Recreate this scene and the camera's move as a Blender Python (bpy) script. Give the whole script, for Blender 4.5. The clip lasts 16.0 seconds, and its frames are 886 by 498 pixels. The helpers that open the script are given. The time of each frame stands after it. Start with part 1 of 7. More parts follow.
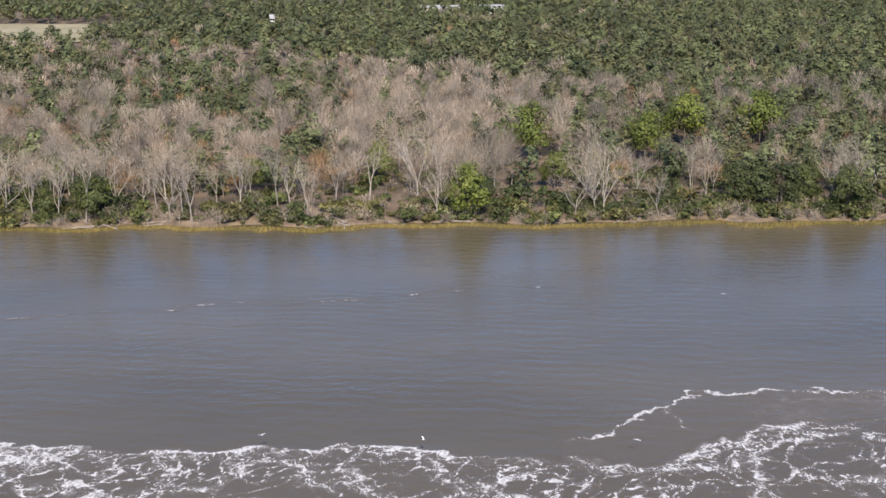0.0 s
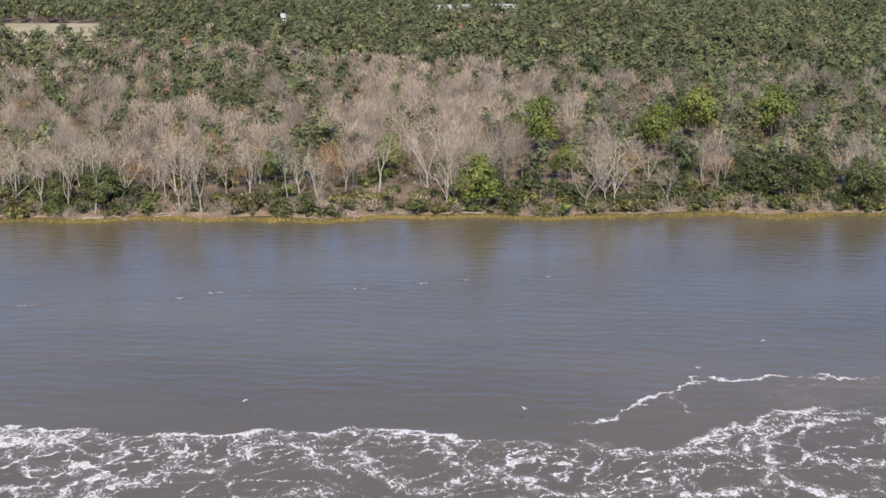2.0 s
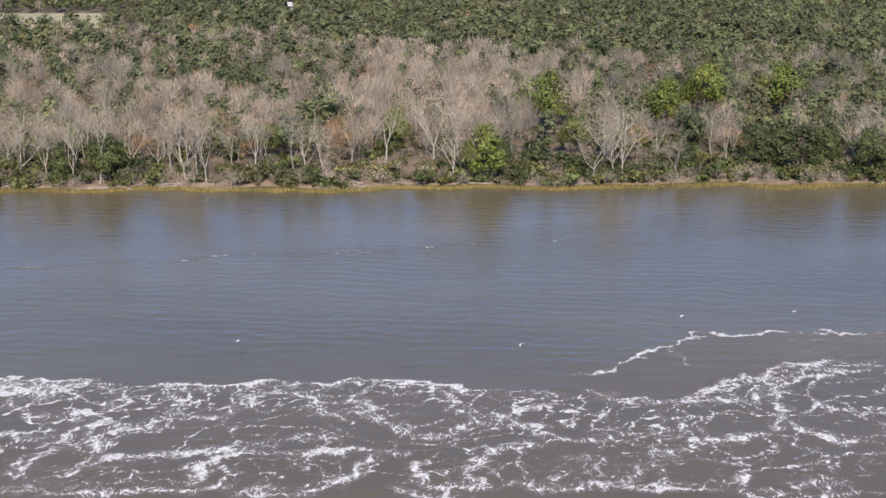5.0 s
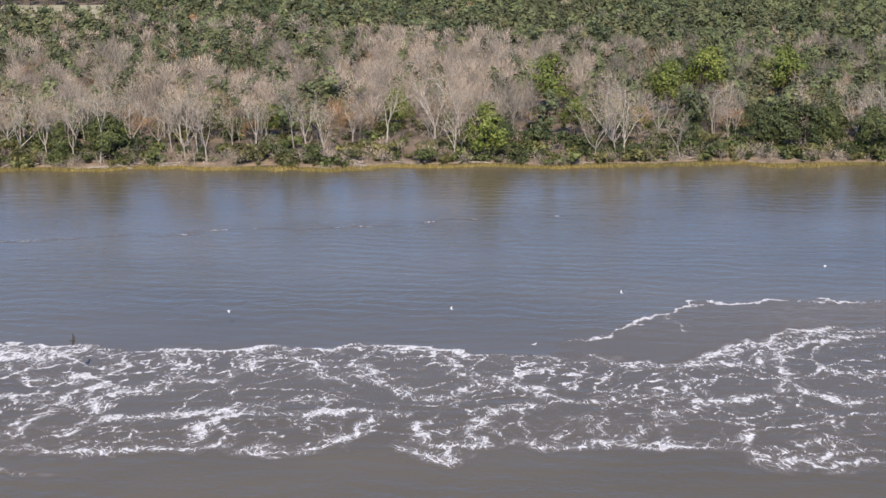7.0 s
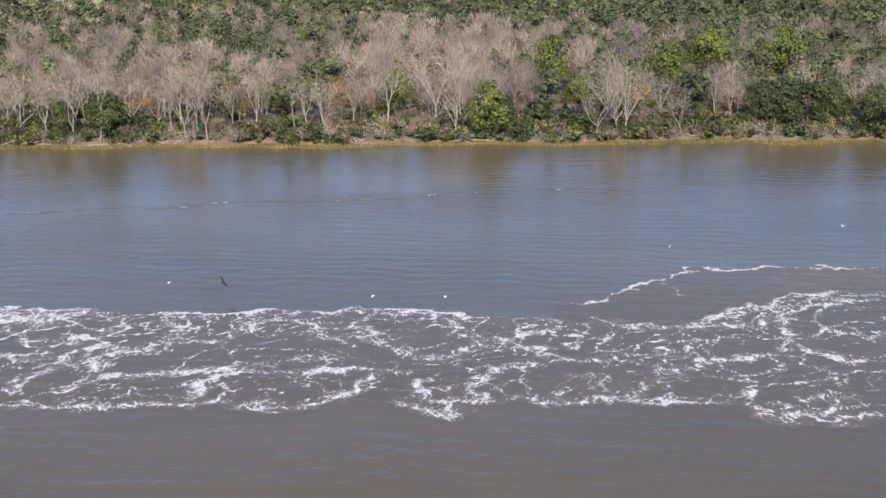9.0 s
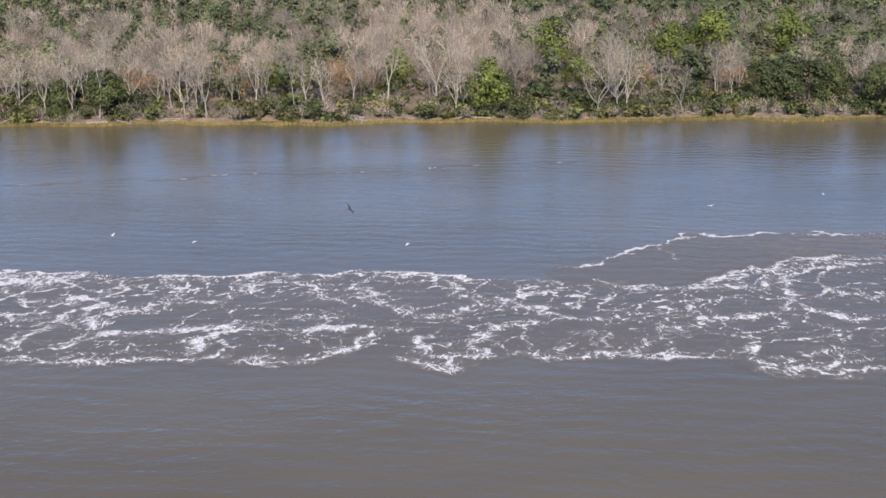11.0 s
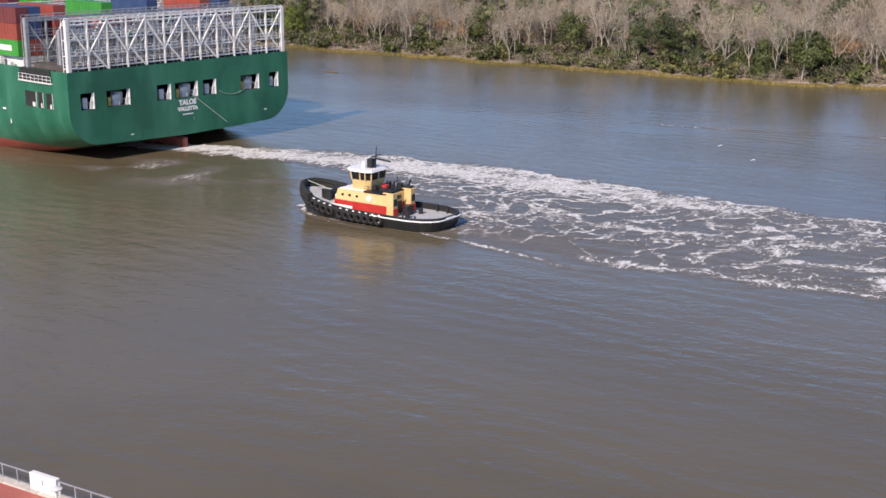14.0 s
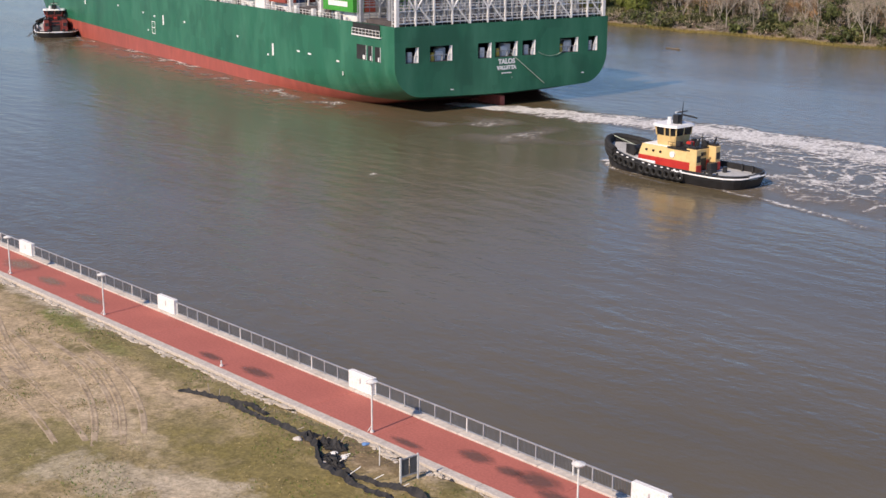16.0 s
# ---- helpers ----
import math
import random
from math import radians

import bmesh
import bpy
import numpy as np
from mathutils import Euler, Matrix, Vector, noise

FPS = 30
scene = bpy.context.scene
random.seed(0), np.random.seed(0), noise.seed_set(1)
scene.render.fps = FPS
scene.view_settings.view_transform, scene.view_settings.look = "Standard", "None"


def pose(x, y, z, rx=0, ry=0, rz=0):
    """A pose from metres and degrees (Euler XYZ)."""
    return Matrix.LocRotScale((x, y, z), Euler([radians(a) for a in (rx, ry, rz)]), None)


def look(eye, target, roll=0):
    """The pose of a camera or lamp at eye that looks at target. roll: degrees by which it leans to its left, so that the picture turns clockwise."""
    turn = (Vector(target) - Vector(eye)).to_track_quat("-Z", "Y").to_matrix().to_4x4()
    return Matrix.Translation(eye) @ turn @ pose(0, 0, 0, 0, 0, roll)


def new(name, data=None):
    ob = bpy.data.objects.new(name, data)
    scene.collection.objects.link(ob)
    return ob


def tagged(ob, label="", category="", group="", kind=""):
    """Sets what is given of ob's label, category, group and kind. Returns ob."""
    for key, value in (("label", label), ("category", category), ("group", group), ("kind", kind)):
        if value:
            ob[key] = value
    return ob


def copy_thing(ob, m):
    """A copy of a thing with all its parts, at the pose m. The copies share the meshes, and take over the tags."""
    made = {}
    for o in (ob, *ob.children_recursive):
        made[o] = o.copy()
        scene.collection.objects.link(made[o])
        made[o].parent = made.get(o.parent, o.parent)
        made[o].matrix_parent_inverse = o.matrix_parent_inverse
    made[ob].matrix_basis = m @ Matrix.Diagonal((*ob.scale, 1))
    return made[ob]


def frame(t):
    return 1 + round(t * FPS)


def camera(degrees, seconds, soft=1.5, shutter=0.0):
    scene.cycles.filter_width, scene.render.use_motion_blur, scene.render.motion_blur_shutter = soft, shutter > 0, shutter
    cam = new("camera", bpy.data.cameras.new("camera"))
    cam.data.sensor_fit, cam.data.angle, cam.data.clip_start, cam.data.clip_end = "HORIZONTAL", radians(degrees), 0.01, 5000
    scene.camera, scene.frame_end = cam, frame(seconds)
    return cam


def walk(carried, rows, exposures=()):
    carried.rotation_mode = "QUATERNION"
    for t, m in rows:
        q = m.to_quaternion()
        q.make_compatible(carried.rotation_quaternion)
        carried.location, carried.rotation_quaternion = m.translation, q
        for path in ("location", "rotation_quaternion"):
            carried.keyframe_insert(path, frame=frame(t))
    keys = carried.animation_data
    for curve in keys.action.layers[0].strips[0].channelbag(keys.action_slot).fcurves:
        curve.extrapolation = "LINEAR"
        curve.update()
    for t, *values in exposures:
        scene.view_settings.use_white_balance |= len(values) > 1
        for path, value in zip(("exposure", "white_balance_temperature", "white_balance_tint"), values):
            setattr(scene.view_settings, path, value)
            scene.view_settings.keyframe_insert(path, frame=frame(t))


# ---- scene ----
# ---------------------------------------------------------------- camera
cam = camera(37.6, 16.0)
PATH = [
    (0, 0.07, -0.03, 81.19, 14.38, -3.62, 0.25), (0.5, 0.13, -0.05, 80.54, 14.31, -3.44, 0.22),
    (1, 0.20, 0.02, 79.77, 14.25, -3.33, 0.21), (1.5, 0.34, 0.13, 78.79, 14.23, -3.21, 0.19),
    (2, 0.53, 0.25, 77.58, 14.20, -3.10, 0.19), (2.5, 0.70, 0.35, 76.23, 14.19, -2.99, 0.18),
    (3, 0.83, 0.32, 74.86, 14.18, -2.90, 0.16), (3.5, 0.92, 0.29, 73.45, 14.18, -2.82, 0.12),
    (4, 0.94, 0.25, 72.03, 14.17, -2.78, 0.10), (6.5, 0.94, 0.37, 65.11, 14.19, -2.69, 0.04),
    (7, 0.94, 0.32, 63.74, 14.21, -2.68, 0.01), (7.5, 0.98, 0.21, 62.38, 14.23, -2.66, 0.01),
    (8, 1.05, 0.13, 60.97, 14.24, -2.64, -0.01), (8.5, 1.09, 0.08, 59.53, 14.24, -2.62, -0.02),
    (9, 1.08, 0.03, 58.10, 14.26, -2.60, -0.07), (11.5, 0.92, -0.19, 51.03, 14.34, -2.59, -0.14),
    (12, 0.81, -0.14, 49.52, 14.35, -2.60, -0.17), (12.5, 0.57, -0.03, 47.98, 14.33, -2.66, -0.17),
    (12.6, 0.49, -0.01, 47.67, 14.36, -2.68, -0.12), (12.7, 0.40, 0.00, 47.36, 14.36, -1.93, -0.10),
    (12.8, 0.28, 0.00, 47.05, 14.35, 0.41, -0.11), (12.9, 0.14, -0.02, 46.75, 14.36, 3.14, -0.05),
    (13, -0.01, -0.05, 46.44, 14.39, 5.72, 0.0), (13.1, -0.17, -0.10, 46.14, 14.37, 8.29, -0.03),
    (13.2, -0.34, -0.16, 45.84, 14.40, 10.77, 0.0), (13.3, -0.50, -0.23, 45.54, 14.43, 13.15, -0.05),
    (13.4, -0.66, -0.31, 45.25, 14.47, 15.25, -0.01), (13.5, -0.80, -0.36, 44.95, 14.49, 17.37, 0.01),
    (13.7, -1.03, -0.42, 44.35, 14.50, 20.95, 0.01), (13.8, -1.12, -0.42, 44.05, 14.51, 23.05, 0.01),
    (13.9, -1.18, -0.40, 43.74, 14.52, 25.27, 0.05), (14, -1.22, -0.36, 43.44, 14.56, 27.29, 0.10),
    (14.1, -1.23, -0.30, 43.12, 14.63, 30.20, 0.11), (14.3, -1.22, -0.16, 42.49, 14.66, 34.90, 0.14),
    (14.5, -1.20, -0.01, 41.85, 14.71, 39.33, 0.25), (14.6, -1.18, 0.06, 41.54, 14.71, 41.10, 0.23),
    (14.8, -1.13, 0.20, 40.92, 14.71, 42.10, 0.20), (15, -1.09, 0.34, 40.30, 14.71, 42.24, 0.17),
    (15.5, -1.12, 0.35, 38.90, 14.73, 42.23, 0.16), (16, -1.05, 0.27, 37.54, 14.74, 42.23, 0.15),
]
walk(cam, [(t, pose(x, y, z, 90 - tilt, 0, yaw) @ pose(0, 0, 0, 0, 0, roll)) for t, x, y, z, tilt, yaw, roll in PATH],
     [(0, 0.275, 6650, 15), (12.5, 0.255, 6500, 17), (14.5, 0.07, 7000, 19), (16, 0.02, 7200, 19)])

# ---------------------------------------------------------------- world and sun
SUN_EL = 37.5
world = bpy.data.worlds.new("world")
scene.world = world
world.use_nodes = True
wn, wl = world.node_tree.nodes, world.node_tree.links
sky = wn.new("ShaderNodeTexSky")
sky.sky_type, sky.sun_disc = "NISHITA", False
sky.sun_elevation, sky.sun_rotation = radians(SUN_EL), radians(180)
sky.air_density, sky.dust_density, sky.ozone_density = 1.0, 0.0, 9.0
wn["Background"].inputs["Strength"].default_value = 0.14
wl.new(sky.outputs["Color"], wn["Background"].inputs["Color"])
sun_data = bpy.data.lights.new("sun", "SUN")
sun_data.energy, sun_data.angle, sun_data.color = 4.9, radians(0.6), (1.0, 0.90, 0.745)
sun = new("sun", sun_data)
sun.matrix_world = look((0, -79, 61), (0, 0, 0.4))

# ---------------------------------------------------------------- materials
def nodes_of(name):
    m = bpy.data.materials.new(name)
    m.use_nodes = True
    nt = m.node_tree
    return m, nt, nt.nodes["Principled BSDF"]


def add(nt, kind, **values):
    n = nt.nodes.new(kind)
    for key, value in values.items():
        n.inputs[key].default_value = value
    return n


def noise_of(nt, scale, detail=4.0, rough=0.55, stretch=None, space="Object"):
    tc = nt.nodes.new("ShaderNodeTexCoord")
    src = tc.outputs[space]
    if stretch:
        mp = add(nt, "ShaderNodeMapping", Scale=stretch)
        nt.links.new(src, mp.inputs["Vector"])
        src = mp.outputs["Vector"]
    n = add(nt, "ShaderNodeTexNoise", Scale=scale, Detail=detail, Roughness=rough)
    nt.links.new(src, n.inputs["Vector"])
    return n.outputs["Fac"]


def ramp(nt, fac, stops):
    r = nt.nodes.new("ShaderNodeValToRGB")
    while len(r.color_ramp.elements) < len(stops):
        r.color_ramp.elements.new(0.5)
    for e, (p, c) in zip(r.color_ramp.elements, stops):
        e.position, e.color = p, (*c, 1) if len(c) == 3 else c
    nt.links.new(fac, r.inputs["Fac"])
    return r.outputs["Color"]


def mixc(nt, fac, a, b, mode="MIX"):
    m = nt.nodes.new("ShaderNodeMix")
    m.data_type, m.blend_type = "RGBA", mode
    for sock, v in ((m.inputs[0], fac), (m.inputs[6], a), (m.inputs[7], b)):
        if isinstance(v, (int, float)):
            sock.default_value = v
        elif isinstance(v, tuple):
            sock.default_value = (*v, 1)
        else:
            nt.links.new(v, sock)
    return m.outputs[2]


def bump_of(nt, bs, height, strength=0.3, dist=0.02):
    b = add(nt, "ShaderNodeBump", Strength=strength, Distance=dist)
    nt.links.new(height, b.inputs["Height"])
    nt.links.new(b.outputs["Normal"], bs.inputs["Normal"])


def painted(name, dark, light, scale=0.6, rough=0.55, metal=0.0, fine=8.0, bump=0.15, dist=0.01, rand=0.0, space="Object", stretch=None, grain=0.18):
    """A surface of two tones at two scales, with fine relief."""
    m, nt, bs = nodes_of(name)
    a = noise_of(nt, scale, 5.0, 0.6, stretch, space)
    b = noise_of(nt, fine, 3.0, 0.6, None, space)
    col = ramp(nt, a, [(0.3, dark), (0.7, light)])
    k = ramp(nt, b, [(0.25, (1 - grain * 1.2,) * 3), (0.75, (1 + grain * 0.85,) * 3)])
    col = mixc(nt, 1.0, col, k, "MULTIPLY")
    if rand:
        oi = nt.nodes.new("ShaderNodeObjectInfo")
        k2 = ramp(nt, oi.outputs["Random"], [(0.0, (1 - rand,) * 3), (1.0, (1 + rand,) * 3)])
        col = mixc(nt, 1.0, col, k2, "MULTIPLY")
    nt.links.new(col, bs.inputs["Base Color"])
    bs.inputs["Roughness"].default_value, bs.inputs["Metallic"].default_value = rough, metal
    if bump:
        bump_of(nt, bs, b, bump, dist)
    return m


def foliage(name, stops, rough=0.6, trans=0.15, rand=True):
    """Leaves or twigs: tone by piece and by plant."""
    m, nt, bs = nodes_of(name)
    g = nt.nodes.new("ShaderNodeNewGeometry")
    col = ramp(nt, g.outputs["Random Per Island"], stops)
    a = noise_of(nt, 0.045, 3.0)
    col = mixc(nt, 1.0, col, ramp(nt, a, [(0.3, (0.72, 0.78, 0.75)), (0.7, (1.25, 1.18, 1.1))]), "MULTIPLY")
    tone = nt.nodes.new("ShaderNodeAttribute")
    tone.attribute_name = "tone"
    col = mixc(nt, 1.0, col, ramp(nt, tone.outputs["Fac"], [(0.0, (1, 1, 1)), (0.1, (1, 1, 1)), (0.11, (0.5, 0.52, 0.55)), (1.0, (1.5, 1.45, 1.38))]), "MULTIPLY")
    if rand:
        oi = nt.nodes.new("ShaderNodeObjectInfo")
        col = mixc(nt, 1.0, col, ramp(nt, oi.outputs["Random"], [(0.0, (0.75, 0.78, 0.8)), (1.0, (1.25, 1.2, 1.05))]), "MULTIPLY")
    nt.links.new(col, bs.inputs["Base Color"])
    bs.inputs["Roughness"].default_value = rough
    bs.inputs["Specular IOR Level"].default_value = 0.25
    return m


def water_material():
    m, nt, bs = nodes_of("river_water")
    silt = noise_of(nt, 0.012, 4.0, 0.55, (1.0, 2.2, 1.0))
    col = ramp(nt, silt, [(0.3, (0.110, 0.090, 0.053)), (0.7, (0.146, 0.120, 0.074))])
    nt.links.new(col, bs.inputs["Base Color"])
    bs.inputs["Roughness"].default_value = 0.17
    bs.inputs["IOR"].default_value = 1.33
    swell = noise_of(nt, 0.3, 3.0, 0.55, (0.68, 1.1, 1.0))
    chop = noise_of(nt, 0.95, 3.0, 0.6, (0.8, 1.1, 1.0))
    patch = noise_of(nt, 0.018, 3.0, 0.6, (0.6, 1.6, 1.0))
    amp = ramp(nt, patch, [(0.35, (0.3, 0.3, 0.3)), (0.65, (1, 1, 1))])
    s = nt.nodes.new("ShaderNodeMath"); s.operation = "MULTIPLY_ADD"
    nt.links.new(chop, s.inputs[0]); s.inputs[1].default_value = 0.5
    nt.links.new(swell, s.inputs[2])
    tc = nt.nodes.new("ShaderNodeTexCoord")
    mp = add(nt, "ShaderNodeMapping", Rotation=(0, 0, radians(9)))
    wv = add(nt, "ShaderNodeTexWave", Scale=0.085, Distortion=9.0, Detail=2.0)
    wv.inputs["Detail Scale"].default_value = 0.6
    wv.bands_direction = "Y"
    nt.links.new(tc.outputs["Object"], mp.inputs["Vector"]); nt.links.new(mp.outputs["Vector"], wv.inputs["Vector"])
    tr = nt.nodes.new("ShaderNodeMath"); tr.operation = "MULTIPLY_ADD"; tr.inputs[1].default_value = 0.17
    nt.links.new(wv.outputs["Fac"], tr.inputs[0]); nt.links.new(s.outputs[0], tr.inputs[2])
    s2 = nt.nodes.new("ShaderNodeMath"); s2.operation = "MULTIPLY"
    nt.links.new(tr.outputs[0], s2.inputs[0]); nt.links.new(amp, s2.inputs[1])
    bump_of(nt, bs, s2.outputs[0], 1.0, 0.195)
    return m


def foam_material():
    """Froth: how dense it lies is kept with the sheet's points; strands and nets between."""
    m, nt, bs = nodes_of("foam")

    def mt(op, a, b=0.0, c=0.0, clamp=False):
        n = nt.nodes.new("ShaderNodeMath")
        n.operation, n.use_clamp = op, clamp
        for sock, v in zip(n.inputs, (a, b, c)):
            if isinstance(v, (int, float)):
                sock.default_value = v
            else:
                nt.links.new(v, sock)
        return n.outputs[0]

    at = nt.nodes.new("ShaderNodeAttribute")
    at.attribute_name = "froth"
    froth = at.outputs["Fac"]
    tc = nt.nodes.new("ShaderNodeTexCoord")
    where = tc.outputs["Object"]
    for scale, reach in ((0.16, 5.0), (0.7, 1.5)):  # swirls
        n = add(nt, "ShaderNodeTexNoise", Scale=scale, Detail=2.0)
        nt.links.new(where, n.inputs["Vector"])
        v = nt.nodes.new("ShaderNodeVectorMath"); v.operation = "MULTIPLY_ADD"
        nt.links.new(n.outputs["Color"], v.inputs[0]); v.inputs[1].default_value = (reach, reach * 1.3, 0)
        nt.links.new(where, v.inputs[2])
        where = v.outputs[0]

    def strand(scale, stretch):
        mp = add(nt, "ShaderNodeMapping", Scale=stretch)
        nt.links.new(where, mp.inputs["Vector"])
        n = add(nt, "ShaderNodeTexNoise", Scale=scale, Detail=2.5, Roughness=0.5)
        nt.links.new(mp.outputs["Vector"], n.inputs["Vector"])
        return mt("ABSOLUTE", mt("MULTIPLY_ADD", n.outputs["Fac"], 2.0, -1.0))

    near = mt("MINIMUM", strand(0.30, (1.0, 0.55, 1.0)), mt("MULTIPLY", strand(0.9, (1.0, 0.6, 1.0)), 1.15))
    wide = mt("MULTIPLY_ADD", froth, 0.215, -0.022)
    fine = noise_of(nt, 1.8, 6.0, 0.75, (1.1, 0.6, 1.0))
    line = mt("MULTIPLY", mt("SUBTRACT", wide, near), 14.0, 0.0, True)
    line = mt("MAXIMUM", line, mt("MULTIPLY_ADD", froth, 1.85, -0.78, True))
    line = mt("MULTIPLY", line, mt("MULTIPLY_ADD", fine, 1.6, 0.1, True))
    milk = mt("MULTIPLY", mt("MINIMUM", froth, 0.24), 1.7)
    nt.links.new(mt("MAXIMUM", mt("MULTIPLY", line, 0.93), milk), bs.inputs["Alpha"])
    white = ramp(nt, fine, [(0.3, (0.66, 0.63, 0.58)), (0.6, (0.88, 0.87, 0.85))])
    nt.links.new(mixc(nt, line, (0.23, 0.20, 0.17), white), bs.inputs["Base Color"])
    bs.inputs["Roughness"].default_value = 0.6
    return m


def hull_material(name, upper_dark, upper, boot, line, trim):
    """Ship's side: topside paint over the red boot-top, with streaks and scuffs."""
    m, nt, bs = nodes_of(name)
    streak = noise_of(nt, 0.22, 4.0, 0.6, (1.0, 1.0, 0.25))
    patch = noise_of(nt, 0.09, 3.0, 0.6, (1.0, 1.0, 0.6))
    tcv = nt.nodes.new("ShaderNodeTexCoord")
    mpv = add(nt, "ShaderNodeMapping", Scale=(0.28, 0.28, 0.2))
    vor = nt.nodes.new("ShaderNodeTexVoronoi")
    vor.distance = "CHEBYCHEV"
    vor.inputs["Scale"].default_value = 1.0
    nt.links.new(tcv.outputs["Object"], mpv.inputs["Vector"]); nt.links.new(mpv.outputs["Vector"], vor.inputs["Vector"])
    block = nt.nodes.new("ShaderNodeSeparateColor")
    nt.links.new(vor.outputs["Color"], block.inputs[0])
    up = mixc(nt, ramp(nt, streak, [(0.42, (0, 0, 0)), (0.72, (0.8, 0.8, 0.8))]), upper, tuple(min(1, c * 1.3 + 0.03) for c in upper))
    up = mixc(nt, ramp(nt, patch, [(0.5, (0, 0, 0)), (0.62, (0.6, 0.6, 0.6))]), up, upper_dark)
    # touched-up squares of fresher and older paint
    up = mixc(nt, ramp(nt, block.outputs[0], [(0.62, (0, 0, 0)), (0.74, (0.32, 0.32, 0.32))]), up, tuple(c * 1.22 + 0.012 for c in upper))
    up = mixc(nt, ramp(nt, block.outputs[1], [(0.74, (0, 0, 0)), (0.84, (0.28, 0.28, 0.28))]), up, tuple(c * 0.6 for c in upper))
    low = ramp(nt, noise_of(nt, 0.5, 4.0, 0.6, (1, 1, 0.3)), [(0.3, tuple(c * 0.72 for c in boot)), (0.7, boot)])
    tc = nt.nodes.new("ShaderNodeTexCoord")
    sx = nt.nodes.new("ShaderNodeSeparateXYZ")
    nt.links.new(tc.outputs["Object"], sx.inputs[0])
    g = nt.nodes.new("ShaderNodeMath"); g.operation = "GREATER_THAN"; g.inputs[1].default_value = line
    tr = nt.nodes.new("ShaderNodeMath"); tr.operation = "MULTIPLY_ADD"; tr.inputs[1].default_value = -trim
    nt.links.new(sx.outputs["X"], tr.inputs[0]); nt.links.new(sx.outputs["Z"], tr.inputs[2])
    nt.links.new(tr.outputs[0], g.inputs[0])
    nt.links.new(mixc(nt, g.outputs[0], low, up), bs.inputs["Base Color"])
    bs.inputs["Roughness"].default_value = 0.42
    bump_of(nt, bs, noise_of(nt, 0.35, 2.0), 0.25, 0.05)
    return m


M_WATER, M_FOAM = water_material(), foam_material()
M_GROUND = painted("woodland_floor", (0.055, 0.045, 0.028), (0.27, 0.20, 0.135), 0.07, 0.95, fine=0.9, bump=0.5, dist=0.2)
M_SAND = painted("bank_sand", (0.17, 0.125, 0.08), (0.36, 0.27, 0.18), 0.25, 0.95, fine=2.0, bump=0.4, dist=0.1)
M_BARK = painted("pale_bark", (0.26, 0.23, 0.19), (0.55, 0.50, 0.43), 0.7, 0.9, fine=3.0, rand=0.25)
M_DARKBARK = painted("dark_bark", (0.09, 0.075, 0.055), (0.2, 0.165, 0.125), 0.7, 0.9, fine=3.0)
M_TWIG = foliage("bare_twigs", [(0.0, (0.23, 0.185, 0.15)), (0.5, (0.40, 0.33, 0.275)), (1.0, (0.57, 0.485, 0.42))])
M_RUST = foliage("dry_brown_leaves", [(0.0, (0.13, 0.085, 0.055)), (0.6, (0.23, 0.155, 0.105)), (1.0, (0.33, 0.23, 0.16))])
M_LEAF = foliage("oak_leaves", [(0.0, (0.03, 0.042, 0.018)), (0.5, (0.068, 0.088, 0.034)), (1.0, (0.125, 0.145, 0.06))])
M_BRIGHT = foliage("fresh_leaves", [(0.0, (0.06, 0.085, 0.016)), (0.5, (0.13, 0.165, 0.036)), (1.0, (0.22, 0.25, 0.07))])
M_OLIVE = foliage("olive_leaves", [(0.0, (0.06, 0.06, 0.02)), (0.5, (0.12, 0.12, 0.045)), (1.0, (0.2, 0.19, 0.08))])
# far greens, lightened and greyed: distance haze is mixed into the leaf colours
M_FARLEAF = foliage("hazed_woodland_leaves", [(0.0, (0.075, 0.096, 0.050)), (1.0, (0.130, 0.157, 0.084))])
M_FAROLIVE = foliage("hazed_woodland_olive_leaves", [(0.0, (0.105, 0.112, 0.055)), (1.0, (0.170, 0.170, 0.088))])
M_REED = foliage("dry_reeds", [(0.0, (0.17, 0.13, 0.04)), (0.5, (0.32, 0.25, 0.075)), (1.0, (0.45, 0.36, 0.15))])
M_LOG = painted("weathered_wood", (0.22, 0.18, 0.14), (0.48, 0.42, 0.36), 1.2, 0.9, fine=5.0)
